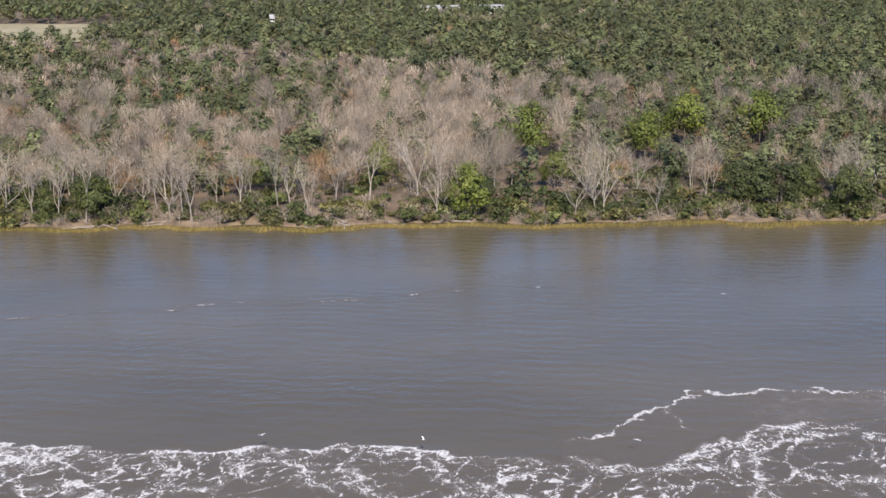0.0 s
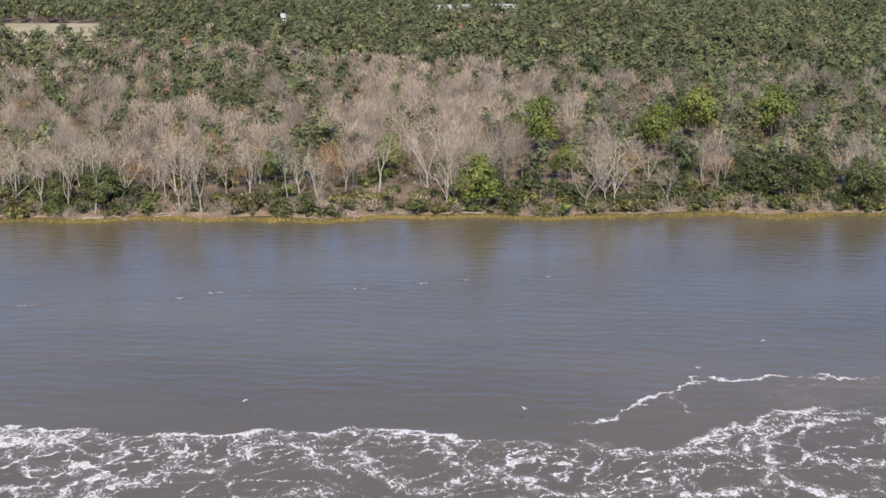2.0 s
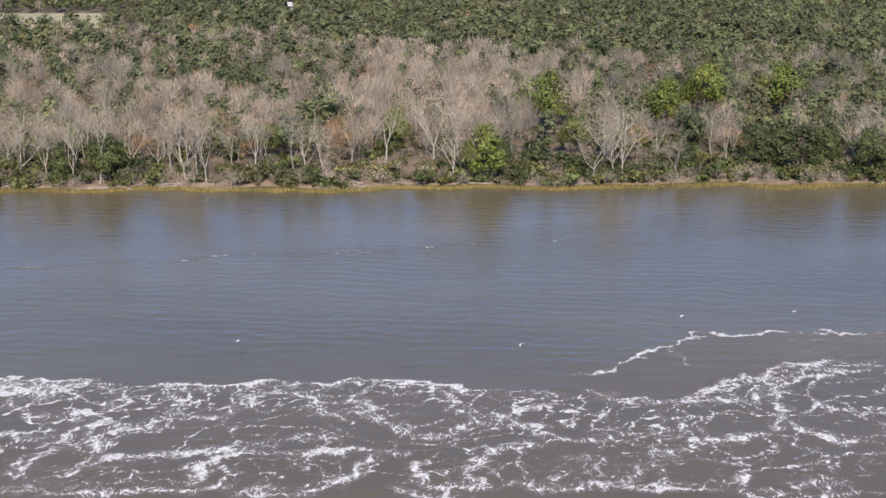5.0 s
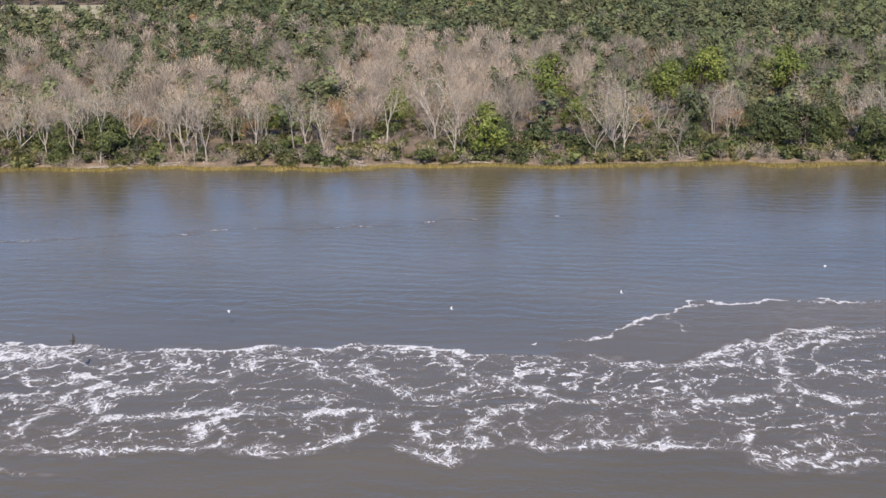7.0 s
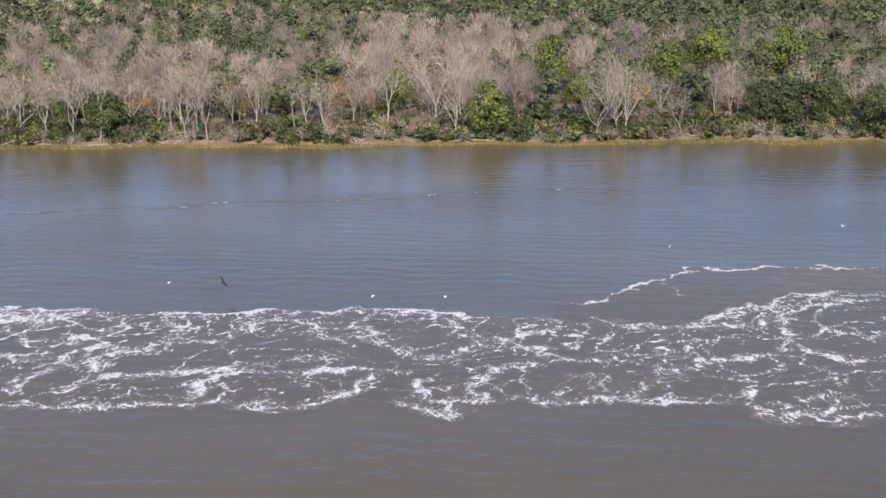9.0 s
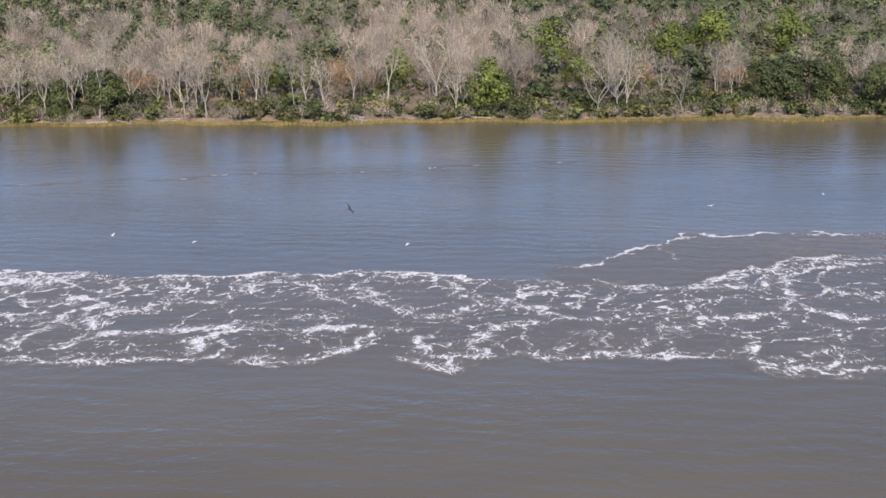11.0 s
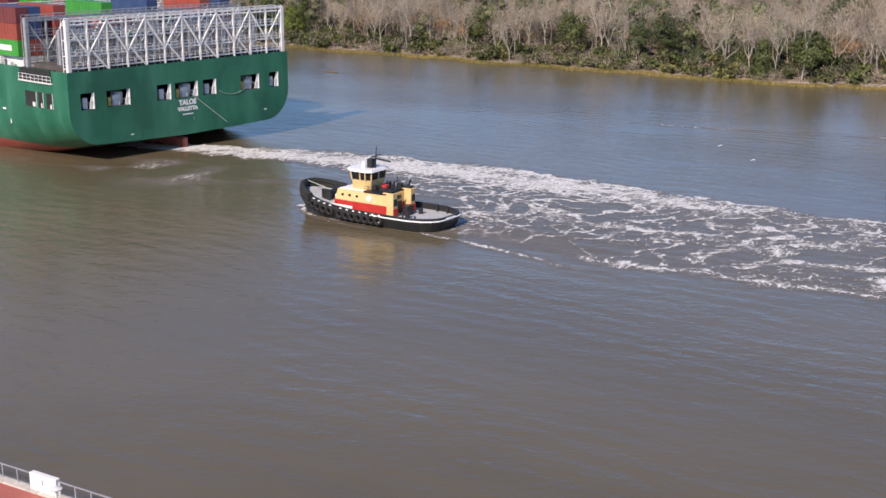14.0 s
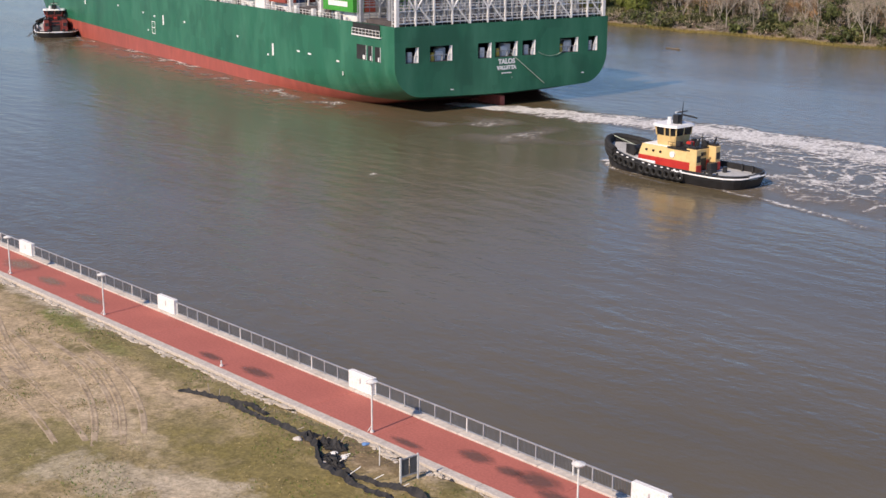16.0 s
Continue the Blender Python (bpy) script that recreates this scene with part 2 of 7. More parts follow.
def grass_material():
    """Rough ground: olive grass, straw, bare pinkish sand and pale crusts."""
    m, nt, bs = nodes_of("rough_grass")
    a = noise_of(nt, 0.16, 6.0, 0.66)
    col = ramp(nt, a, [(0.36, (0.20, 0.165, 0.07)), (0.48, (0.30, 0.24, 0.125)), (0.60, (0.44, 0.345, 0.225))])
    tc = nt.nodes.new("ShaderNodeTexCoord")
    ragged = noise_of(nt, 0.22, 6.0, 0.7)

    def patch(col, cx, cy, rx, ry, tone, full=1.0, lean=0.0):
        mp = nt.nodes.new("ShaderNodeMapping")
        mp.vector_type = "TEXTURE"
        mp.inputs["Location"].default_value = (cx, cy, 0)
        mp.inputs["Rotation"].default_value = (0, 0, radians(lean))
        mp.inputs["Scale"].default_value = (rx, ry, 1000)
        nt.links.new(tc.outputs["Object"], mp.inputs["Vector"])
        ln = nt.nodes.new("ShaderNodeVectorMath"); ln.operation = "LENGTH"
        nt.links.new(mp.outputs["Vector"], ln.inputs[0])
        ad = nt.nodes.new("ShaderNodeMath"); ad.operation = "MULTIPLY_ADD"; ad.inputs[1].default_value = 5.5
        nt.links.new(ragged, ad.inputs[0]); nt.links.new(ln.outputs["Value"], ad.inputs[2])
        mr = nt.nodes.new("ShaderNodeMapRange")
        mr.inputs["From Min"].default_value, mr.inputs["From Max"].default_value = 4.0, 3.35
        mr.inputs["To Max"].default_value = full
        nt.links.new(ad.outputs[0], mr.inputs["Value"])
        return mixc(nt, mr.outputs["Result"], col, tone)

    for row in ((-85, 50, 15, 6.5, (0.50, 0.385, 0.26), 0.85, 10), (-105, 52, 14, 6, (0.47, 0.36, 0.24), 0.8, 0),
                (-61, 49.5, 11, 4.2, (0.20, 0.165, 0.052), 0.9, 4), (-50, 50, 9, 4.5, (0.21, 0.17, 0.06), 0.85, 0),
                (-73, 41, 6, 3.2, (0.20, 0.175, 0.06), 0.7, 20), (-66.5, 42.5, 5.5, 2.2, (0.58, 0.50, 0.41), 0.5, 25),
                (-60, 44, 5, 1.6, (0.56, 0.48, 0.38), 0.45, 10), (-72.5, 46.8, 7, 1.5, (0.54, 0.44, 0.32), 0.6, -12),
                (-76, 56.2, 22, 1.7, (0.20, 0.17, 0.06), 0.8, -4), (-97.3, 57.6, 3.2, 1.0, (0.16, 0.19, 0.045), 0.6, -5),
                (-88, 55.9, 2.6, 0.9, (0.18, 0.19, 0.055), 0.5, -5), (-108, 60.5, 16, 1.3, (0.60, 0.52, 0.42), 0.7, -4.3), (-57, 54.5, 4, 1.8, (0.22, 0.155, 0.09), 0.8, 0)):
        col = patch(col, *row)
    b = noise_of(nt, 0.9, 7.0, 0.78)
    col = mixc(nt, 1.0, col, ramp(nt, b, [(0.33, (0.62, 0.62, 0.58)), (0.5, (0.98, 0.98, 0.98)), (0.7, (1.28, 1.26, 1.24))]), "MULTIPLY")
    col = mixc(nt, 1.0, col, ramp(nt, noise_of(nt, 3.2, 5.0, 0.75), [(0.35, (0.66, 0.66, 0.62)), (0.65, (1.25, 1.23, 1.2))]), "MULTIPLY")
    nt.links.new(col, bs.inputs["Base Color"])
    bs.inputs["Roughness"].default_value = 0.95
    bump_of(nt, bs, b, 0.6, 0.12)
    return m


M_GRASS = grass_material()

# ---------------------------------------------------------------- mesh helpers
def mesh_of(name, verts, faces, mat=None, smooth=False):
    me = bpy.data.meshes.new(name)
    me.from_pydata(verts, [], faces)
    if mat is not None:
        me.materials.append(mat)
    if smooth:
        me.polygons.foreach_set("use_smooth", [True] * len(me.polygons))
    me.update()
    return me


def mesh_tris(name, V, F, mats, mi=None, smooth=False):
    """A mesh from arrays of points (n, 3) and triangles (m, 3)."""
    me = bpy.data.meshes.new(name)
    me.vertices.add(len(V)); me.loops.add(F.size); me.polygons.add(len(F))
    me.vertices.foreach_set("co", np.asarray(V, np.float32).ravel())
    me.loops.foreach_set("vertex_index", np.asarray(F, np.int32).ravel())
    w = F.shape[1]
    me.polygons.foreach_set("loop_start", np.arange(0, F.size, w, dtype=np.int32))
    me.polygons.foreach_set("loop_total", np.full(len(F), w, np.int32))
    for m in mats:
        me.materials.append(m)
    if mi is not None:
        me.polygons.foreach_set("material_index", np.asarray(mi, np.int32))
    if smooth:
        me.polygons.foreach_set("use_smooth", np.ones(len(F), bool))
    me.update(calc_edges=True)
    return me


def part(name, bm, material, parent=None, label=""):
    """Links a bmesh as one mesh object under a thing or under a part."""
    me = bpy.data.meshes.new(name)
    bm.to_mesh(me)
    bm.free()
    me.materials.append(material)
    ob = new(name, me)
    if parent is not None:
        ob.parent = parent
    if label:
        tagged(ob, label)
    return ob


def box(bm, x0, x1, y0, y1, z0, z1, bevel=0.0):
    r = bmesh.ops.create_cube(bm, size=1.0, matrix=Matrix.Translation(((x0 + x1) / 2, (y0 + y1) / 2, (z0 + z1) / 2)) @ Matrix.Diagonal((x1 - x0, y1 - y0, z1 - z0, 1)))
    if bevel:
        vs = set(r["verts"])
        es = [e for e in bm.edges if e.verts[0] in vs and e.verts[1] in vs]
        bmesh.ops.bevel(bm, geom=es, offset=bevel, segments=1, affect="EDGES")
    return bm


def bar(bm, a, b, r, sides=6, r2=None):
    a, b = Vector(a), Vector(b)
    d = b - a
    m = Matrix.Translation((a + b) / 2) @ d.to_track_quat("Z", "Y").to_matrix().to_4x4()
    bmesh.ops.create_cone(bm, cap_ends=True, segments=sides, radius1=r, radius2=r if r2 is None else r2, depth=d.length, matrix=m)
    return bm


def thing(name, m, label, category, group="", kind=""):
    ob = new(name)
    ob.matrix_basis = m
    return tagged(ob, label, category, group, kind)


def boxed(name, dims, material, parent, label="", bevel=0.0):
    return part(name, box(bmesh.new(), *dims, bevel), material, parent, label)


def barred(name, a, b, r, material, parent, label="", sides=6, r2=None):
    return part(name, bar(bmesh.new(), a, b, r, sides, r2), material, parent, label)


# ---------------------------------------------------------------- plan of the place
def bank_y(x):
    """The far waterline."""
    w = 1.4 * math.sin(x * 0.09) + 0.9 * math.sin(x * 0.21 + 1.3)
    return 337.5 + w + 0.00043 * max(0.0, -x - 25) ** 2 * (1 if x > -120 else 0) + (3.9 + 0.125 * (-x - 120) if x <= -120 else 0)


PROM = Vector((-59.9, 58.1))
AL, AC = Vector((0.9972, -0.0745)), Vector((0.0745, 0.9972))
PROM_DEG = math.degrees(math.atan2(-0.0745, 0.9972))


def prom(s, n):
    """A point of the promenade: s along it, n across it towards the river."""
    p = PROM + AL * s + AC * n
    return p.x, p.y


def ground_z(x, y):
    n = (Vector((x, y)) - PROM).dot(AC)
    if n < 120:
        if n > 4.0:
            return -5.0
        if n > -1.55:
            return 2.75
        return 3.0 + 0.12 * noise.noise((x * 0.08, y * 0.08, 0)) + 0.05 * noise.noise((x * 0.4, y * 0.4, 3)) + (0.05 if n < -2.5 else 0)
    d = y - bank_y(x)
    if d < -8:
        return -4.0
    base = -1.0 + d * 0.16 if d < 8 else 0.28 + 1.9 * (1 - math.exp(-(d - 8) / 16))
    return base + (0.35 * noise.noise((x * 0.06, y * 0.06, 7)) if d > 3 else 0.0)


def build_ground():
    near = list(np.arange(-170, 30, 1.6))
    xs = sorted(set([-5000, -3000, -1800, -1000, -600, -400] + list(np.arange(-300, -170, 8)) + near + list(np.arange(30, 200, 6)) + [240, 320, 450, 700, 1200, 2000, 3500, 5000]))
    ys = sorted(set([-5000, -2500, -1000, -400, -150, -60, -20, 0, 15, 25] + list(np.arange(32, 75, 0.9)) + [80, 95, 130, 200, 280, 310] + list(np.arange(322, 400, 2.0)) + list(np.arange(405, 700, 15)) + [760, 850, 1000, 1200, 1500, 2000, 3000, 5000]))
    V = [(x, y, ground_z(x, y)) for y in ys for x in xs]
    nx = len(xs)
    F, MI = [], []
    for j in range(len(ys) - 1):
        for i in range(nx - 1):
            a = j * nx + i
            F.append((a, a + 1, a + nx + 1, a + nx))
            MI.append(1 if ys[j] < 90 else (2 if ys[j] < bank_y(xs[i]) + 9 else 0))
    me = mesh_tris("ground", np.array(V), np.array(F), [M_GROUND, M_GRASS, M_SAND], MI, True)
    return tagged(new("ground", me), "sandy river banks with dry grass and leaf litter", "ground", kind="structure")


def build_water():
    me = mesh_of("water", [(-5000, 40, 0), (5000, 40, 0), (5000, 1100, 0), (-5000, 1100, 0)], [(0, 1, 2, 3)], M_WATER)
    return tagged(new("water", me), "murky brown tidal river with light ripples", "river", kind="structure")


build_ground()
build_water()

# ---------------------------------------------------------------- plants
class Sprig:
    """Collects tapered branches, twigs and leaves as triangles."""

    def __init__(self, seed):
        self.rng = np.random.default_rng(seed)
        self.V, self.F, self.M, self.n = [], [], [], 0

    def put(self, V, F, m):
        V, F = np.asarray(V, float), np.asarray(F, int)
        self.V.append(V); self.F.append(F + self.n); self.M.append(np.full(len(F), m)); self.n += len(V)

    def limb(self, a, b, ra, rb, m=0):
        a, b = np.asarray(a, float), np.asarray(b, float)
        d = (b - a) / max(1e-6, np.linalg.norm(b - a))
        u = np.cross(d, (0.3, 0.9, 0.1)); u /= np.linalg.norm(u)
        v = np.cross(d, u)
        ring = [np.cos(k) * u + np.sin(k) * v for k in (0, 2.094, 4.189)]
        self.put([a + ra * r for r in ring] + [b + rb * r for r in ring], [(0, 1, 4), (0, 4, 3), (1, 2, 5), (1, 5, 4), (2, 0, 3), (2, 3, 5)], m)

    def twigs(self, centre, n, length, width, up, m=1, spread=1.0):
        r = self.rng
        c = np.asarray(centre) + r.normal(0, 1, (n, 3)) * spread * np.array((1, 1, 0.8))
        d = r.normal(0, 1, (n, 3)) + np.array((0, 0, up))
        d /= np.linalg.norm(d, axis=1)[:, None]
        s = np.cross(d, r.normal(0, 1, (n, 3)))
        s /= np.linalg.norm(s, axis=1)[:, None] + 1e-9
        L = length * r.uniform(0.5, 1.3, (n, 1))
        V = np.stack([c - s * width / 2, c + s * width / 2, c + d * L], 1).reshape(-1, 3)
        self.put(V, np.arange(3 * n).reshape(n, 3), m)

    def leaves(self, centre, n, radius, size, m=1, single=False, heart=None):
        r = self.rng
        d = r.normal(0, 1, (n, 3)); d /= np.linalg.norm(d, axis=1)[:, None]
        c = np.asarray(centre) + d * radius * r.uniform(0.35, 1.0, (n, 1)) ** 0.6 * np.array((1, 1, 0.75))
        nrm = d * 0.8 + r.normal(0, 0.6, (n, 3)) + np.array((0, 0, 0.5))
        if heart is not None:  # leaves of a crown face outwards
            out = c - np.asarray(heart)
            nrm = 1.1 * out / (np.linalg.norm(out, axis=1)[:, None] + 1e-9) + 0.7 * d + r.normal(0, 0.3, (n, 3)) + np.array((0, 0, 0.35))
        nrm /= np.linalg.norm(nrm, axis=1)[:, None]
        u = np.cross(nrm, r.normal(0, 1, (n, 3))); u /= np.linalg.norm(u, axis=1)[:, None] + 1e-9
        v = np.cross(nrm, u)
        s = size * r.uniform(0.6, 1.3, (n, 1))
        if single:
            V = np.stack([c - u * s * 0.6 - v * s * 0.3, c + u * s * 0.6 - v * s * 0.3, c + v * s * 0.7], 1).reshape(-1, 3)
            self.put(V, np.arange(3 * n).reshape(n, 3), m)
            return
        V = np.stack([c - u * s * 0.6, c + v * s * 0.5 + u * s * 0.1, c + u * s * 0.6, c - v * s * 0.5], 1).reshape(-1, 3)
        k = 4 * np.arange(n)[:, None]
        self.put(V, np.concatenate([k + (0, 1, 2), k + (0, 2, 3)]), m)

    def done(self):
        return np.concatenate(self.V), np.concatenate(self.F), np.concatenate(self.M)


def bare_plant(seed, h=13.0, spread=0.32, fork=0.32, twig=420, width=0.055, lean=0.0, lush=1.0):
    """A leafless tree: pale forked trunk, rising limbs and a haze of twigs."""
    s = Sprig(seed)
    r = s.rng
    ends = []
    top0 = np.array((r.normal(0, 0.3) + lean * h * fork, r.normal(0, 0.3), h * fork))
    r0 = 0.0165 * h * r.uniform(0.8, 1.2)
    s.limb((0, 0, -0.6), top0, r0 * 1.25, r0 * 0.9)

    def grow(a, d, length, rad, order):
        steps = 3 if order < 1 else 2
        p = np.asarray(a, float)
        for k in range(steps):
            d = d + r.normal(0, 0.16, 3) + np.array((0, 0, 0.07))
            d = d / np.linalg.norm(d)
            q = p + d * length / steps
            s.limb(p, q, rad * (1 - 0.6 * k / steps), rad * (1 - 0.6 * (k + 1) / steps))
            if order < 3 and (k > 0 or order > 0):
                for _ in range(2 if order < 2 else 1):
                    e = d + r.normal(0, 0.55, 3) + np.array((0, 0, 0.12))
                    grow(q, e / np.linalg.norm(e), length * r.uniform(0.42, 0.62), rad * 0.5, order + 1)
            p = q
        ends.append(p)

    n = r.integers(3, 5)
    for k in range(n):
        an = 2 * math.pi * (k + r.uniform(-0.3, 0.3)) / n
        tilt = r.uniform(0.4, 1.2) * spread * 1.6
        d = np.array((math.cos(an) * tilt + lean, math.sin(an) * tilt, 1.0))
        grow(top0, d / np.linalg.norm(d), h * (1 - fork) * r.uniform(0.55, 0.8), r0 * 0.62, 0 if lush > 0.5 else 1)
    per = max(1, int(twig / len(ends)))
    for e in ends:
        s.twigs(e, per, 1.25, width, 0.7, 1, 0.055 * h)
    return s.done()


def wand_plant(seed, h, w, limbs, twig, width):
    """A bare tree seen from afar: trunk, a vase of limbs, a rounded broom of twigs."""
    s = Sprig(seed)
    r = s.rng
    base = np.array((r.normal(0, 0.2), r.normal(0, 0.2), h * r.uniform(0.24, 0.38)))
    s.limb((0, 0, -0.6), base, 0.017 * h, 0.013 * h)
    per = max(1, twig // limbs)
    for k in range(limbs):
        an = 2 * math.pi * (k + r.uniform(-0.35, 0.35)) / limbs
        lift = r.uniform(0.25, 1.35)
        d0 = np.array((math.cos(an) * math.cos(lift), math.sin(an) * math.cos(lift), math.sin(lift)))
        size = np.array((w, w, h - base[2])) * r.uniform(0.82, 1.05)
        c = base + d0 * size * 0.72
        mid = base + (c - base) * 0.5 + np.array((0, 0, 0.06 * h)) * math.cos(lift)
        s.limb(base, mid, 0.010 * h, 0.006 * h)
        s.limb(mid, c, 0.006 * h, 0.003 * h)
        d = d0 + r.normal(0, 0.36, (per, 3)); d /= np.linalg.norm(d, axis=1)[:, None]
        d[:, 2] = np.maximum(d[:, 2], -0.1)
        a = base + d * size * r.uniform(0.4, 0.86, (per, 1))
        way = d + r.normal(0, 0.3, (per, 3)) + np.array((0, 0, 0.35))
        way /= np.linalg.norm(way, axis=1)[:, None]
        side = np.cross(way, d + r.normal(0, 0.25, (per, 3))); side /= np.linalg.norm(side, axis=1)[:, None] + 1e-9
        b = a + way * 0.17 * h * r.uniform(0.5, 1.25, (per, 1))
        s.put(np.stack([a - side * width / 2, a + side * width / 2, b], 1).reshape(-1, 3), np.arange(3 * per).reshape(per, 3), 1)
    return s.done()


def leafy_plant(seed, h=12.0, w=3.6, clumps=26, per=46, leaf=0.42, low=0.3, cone=0.0, far=False):
    """A tree in leaf: dark trunk and limbs, ragged crown of clumps with gaps."""
    s = Sprig(seed)
    r = s.rng
    s.limb((0, 0, -0.6), (r.normal(0, 0.2), r.normal(0, 0.2), h * 0.55), 0.02 * h, 0.012 * h)
    for k in range(clumps):
        t = (k + r.uniform(0, 1)) / clumps
        z = h * (low + (0.97 - low) * t)
        wide = w * (math.sin(math.pi * min(1, 0.2 + 0.75 * t)) ** 0.7) * (1 - cone * t)
        an = r.uniform(0, 2 * math.pi)
        rad = wide * r.uniform(0.25, 0.95)
        c = np.array((math.cos(an) * rad, math.sin(an) * rad, z))
        if not far:
            s.limb((0, 0, min(z * 0.75, h * 0.5)), c, 0.05, 0.02)
        s.leaves(c, per, w * r.uniform(0.26, 0.42), leaf, 1, far, (0, 0, h * (low + 0.9) / 2))
    return s.done()


def bush_plant(seed, h=2.4, w=2.2, clumps=10, per=60, leaf=0.26, far=False):
    s = Sprig(seed)
    r = s.rng
    for k in range(clumps):
        an, rad = r.uniform(0, 6.28), w * r.uniform(0.1, 0.8)
        c = np.array((math.cos(an) * rad, math.sin(an) * rad, h * r.uniform(0.25, 0.8)))
        s.limb((0, 0, -0.3), c, 0.05, 0.02)
        s.leaves(c, per, w * r.uniform(0.28, 0.45), leaf, 1, far)
    return s.done()


def palm_plant(seed, h=7.0):
    """A cabbage palm: straight trunk, round head of fan leaves, dry skirt below."""
    s = Sprig(seed)
    r = s.rng
    s.limb((0, 0, -0.4), (0.15, 0, h * 0.5), 0.24, 0.2)
    s.limb((0.15, 0, h * 0.5), (0.2, 0.1, h), 0.2, 0.22)
    for k in range(30):
        an, el = r.uniform(0, 6.28), r.uniform(-0.9, 1.4)
        d = np.array((math.cos(an) * math.cos(el), math.sin(an) * math.cos(el), math.sin(el)))
        a = np.array((0.2, 0.1, h)); b = a + d * r.uniform(0.8, 1.2)
        s.limb(a, b, 0.035, 0.02)
        side = np.cross(d, (0, 0, 1)); side /= np.linalg.norm(side) + 1e-9
        for q in np.linspace(-1.1, 1.1, 7):
            tip = b + (d * math.cos(q) + side * math.sin(q)) * r.uniform(0.75, 1.05) + np.array((0, 0, -0.25))
            perp = (side * math.cos(q) - d * math.sin(q)) * 0.07
            s.put([b - perp, b + perp, tip], [(0, 1, 2)], 1 if el > -0.35 else 2)
    return s.done()


def plant_mesh(name, data, mats):
    return mesh_tris(name, data[0], data[1], mats, data[2])


def scatter(name, templates, places, mats, label, category):
    """Many plants in one mesh. places: rows of template, x, y, z, scale, turn."""
    Vs, Fs, Ms, Ts, n = [], [], [], [], 0
    for k, x, y, z, sc, turn in places:
        V, F, M = templates[k]
        c, s = math.cos(turn) * sc, math.sin(turn) * sc
        W = np.stack([V[:, 0] * c - V[:, 1] * s + x, V[:, 0] * s + V[:, 1] * c + y, V[:, 2] * sc + z], 1)
        Vs.append(W.astype(np.float32)); Fs.append(F + n); Ms.append(M); n += len(V)
        Ts.append(np.full(len(V), 0.2 + 0.8 * rng.random(), np.float32))
    me = mesh_tris(name, np.concatenate(Vs), np.concatenate(Fs), mats, np.concatenate(Ms))
    me.attributes.new("tone", "FLOAT", "POINT").data.foreach_set("value", np.concatenate(Ts))
    return tagged(new(name, me), label, category, kind="stuff")


def split_plant(name, data, mats, x, y, turn, sc, label, category, group, cache={}):
    """A plant of its own: trunk with its limbs, and crown; alike plants share meshes."""
    key = id(data[0])
    if key not in cache:
        V, F, M = data
        made = []
        for nm, sel, mt in (("trunk", M == 0, mats[:1]), ("crown", M > 0, mats[1:])):
            f = F[sel]
            if len(f) == 0:
                continue
            idx, inv = np.unique(f, return_inverse=True)
            made.append((nm, mesh_tris(nm, V[idx], inv.reshape(f.shape), mt, np.maximum(0, M[sel] - 1))))
        cache[key] = made
    ob = thing(name, pose(x, y, ground_z(x, y), 0, 0, turn) @ Matrix.Diagonal((sc, sc, sc, 1)), label, category, group)
    for nm, me in cache[key]:
        p = new(nm, me)
        p.parent = ob
    return ob


M_GREYBARK = painted("grey_bark", (0.17, 0.14, 0.115), (0.34, 0.29, 0.245), 0.7, 0.9, fine=3.0)
BARE = [bare_plant(10 + k, 13.0 + 1.2 * (k % 3), (0.26, 0.4, 0.5, 0.34)[k % 4], (0.3, 0.22, 0.38, 0.26)[k % 4], 620, 0.06, (0, 0.12, -0.1, 0.05)[k % 4]) for k in range(6)]
LEAFY = [leafy_plant(40 + k, 12.0, (5.6, 6.2, 5.0)[k % 3], 38, 84, 0.40, (0.3, 0.34, 0.2)[k % 3], 0.15) for k in range(4)]
BUSH = [bush_plant(60 + k) for k in range(4)]
PALM = [palm_plant(70)]
FAR_BARE = [wand_plant(90 + k, 13.0 + k % 3, 4.6 + 0.5 * (k % 3), 10, 330, 0.11) for k in range(5)] + [wand_plant(95 + k, 13.0, 5.4, 7, 170, 0.22) for k in range(3)]
FAR_RUST = [wand_plant(100 + k, 7.5, 4.2, 8, 200, 0.15) for k in range(3)] + [wand_plant(104 + k, 7.5, 4.6, 5, 110, 0.26) for k in range(2)]
FAR_LEAFY = [leafy_plant(110 + k, 13.0, 5.0, 13, 25, 0.82, 0.25, 0.15, True) for k in range(5)] + [leafy_plant(120 + k, 12.5 + k % 3, 6.0, 11, 18, 1.25, 0.3, 0.1, True) for k in range(4)]
rng = np.random.default_rng(5)


def fbm(x, y, s, seed=0.0):
    return noise.fractal((x * s, y * s, seed), 1.0, 2.0, 3)


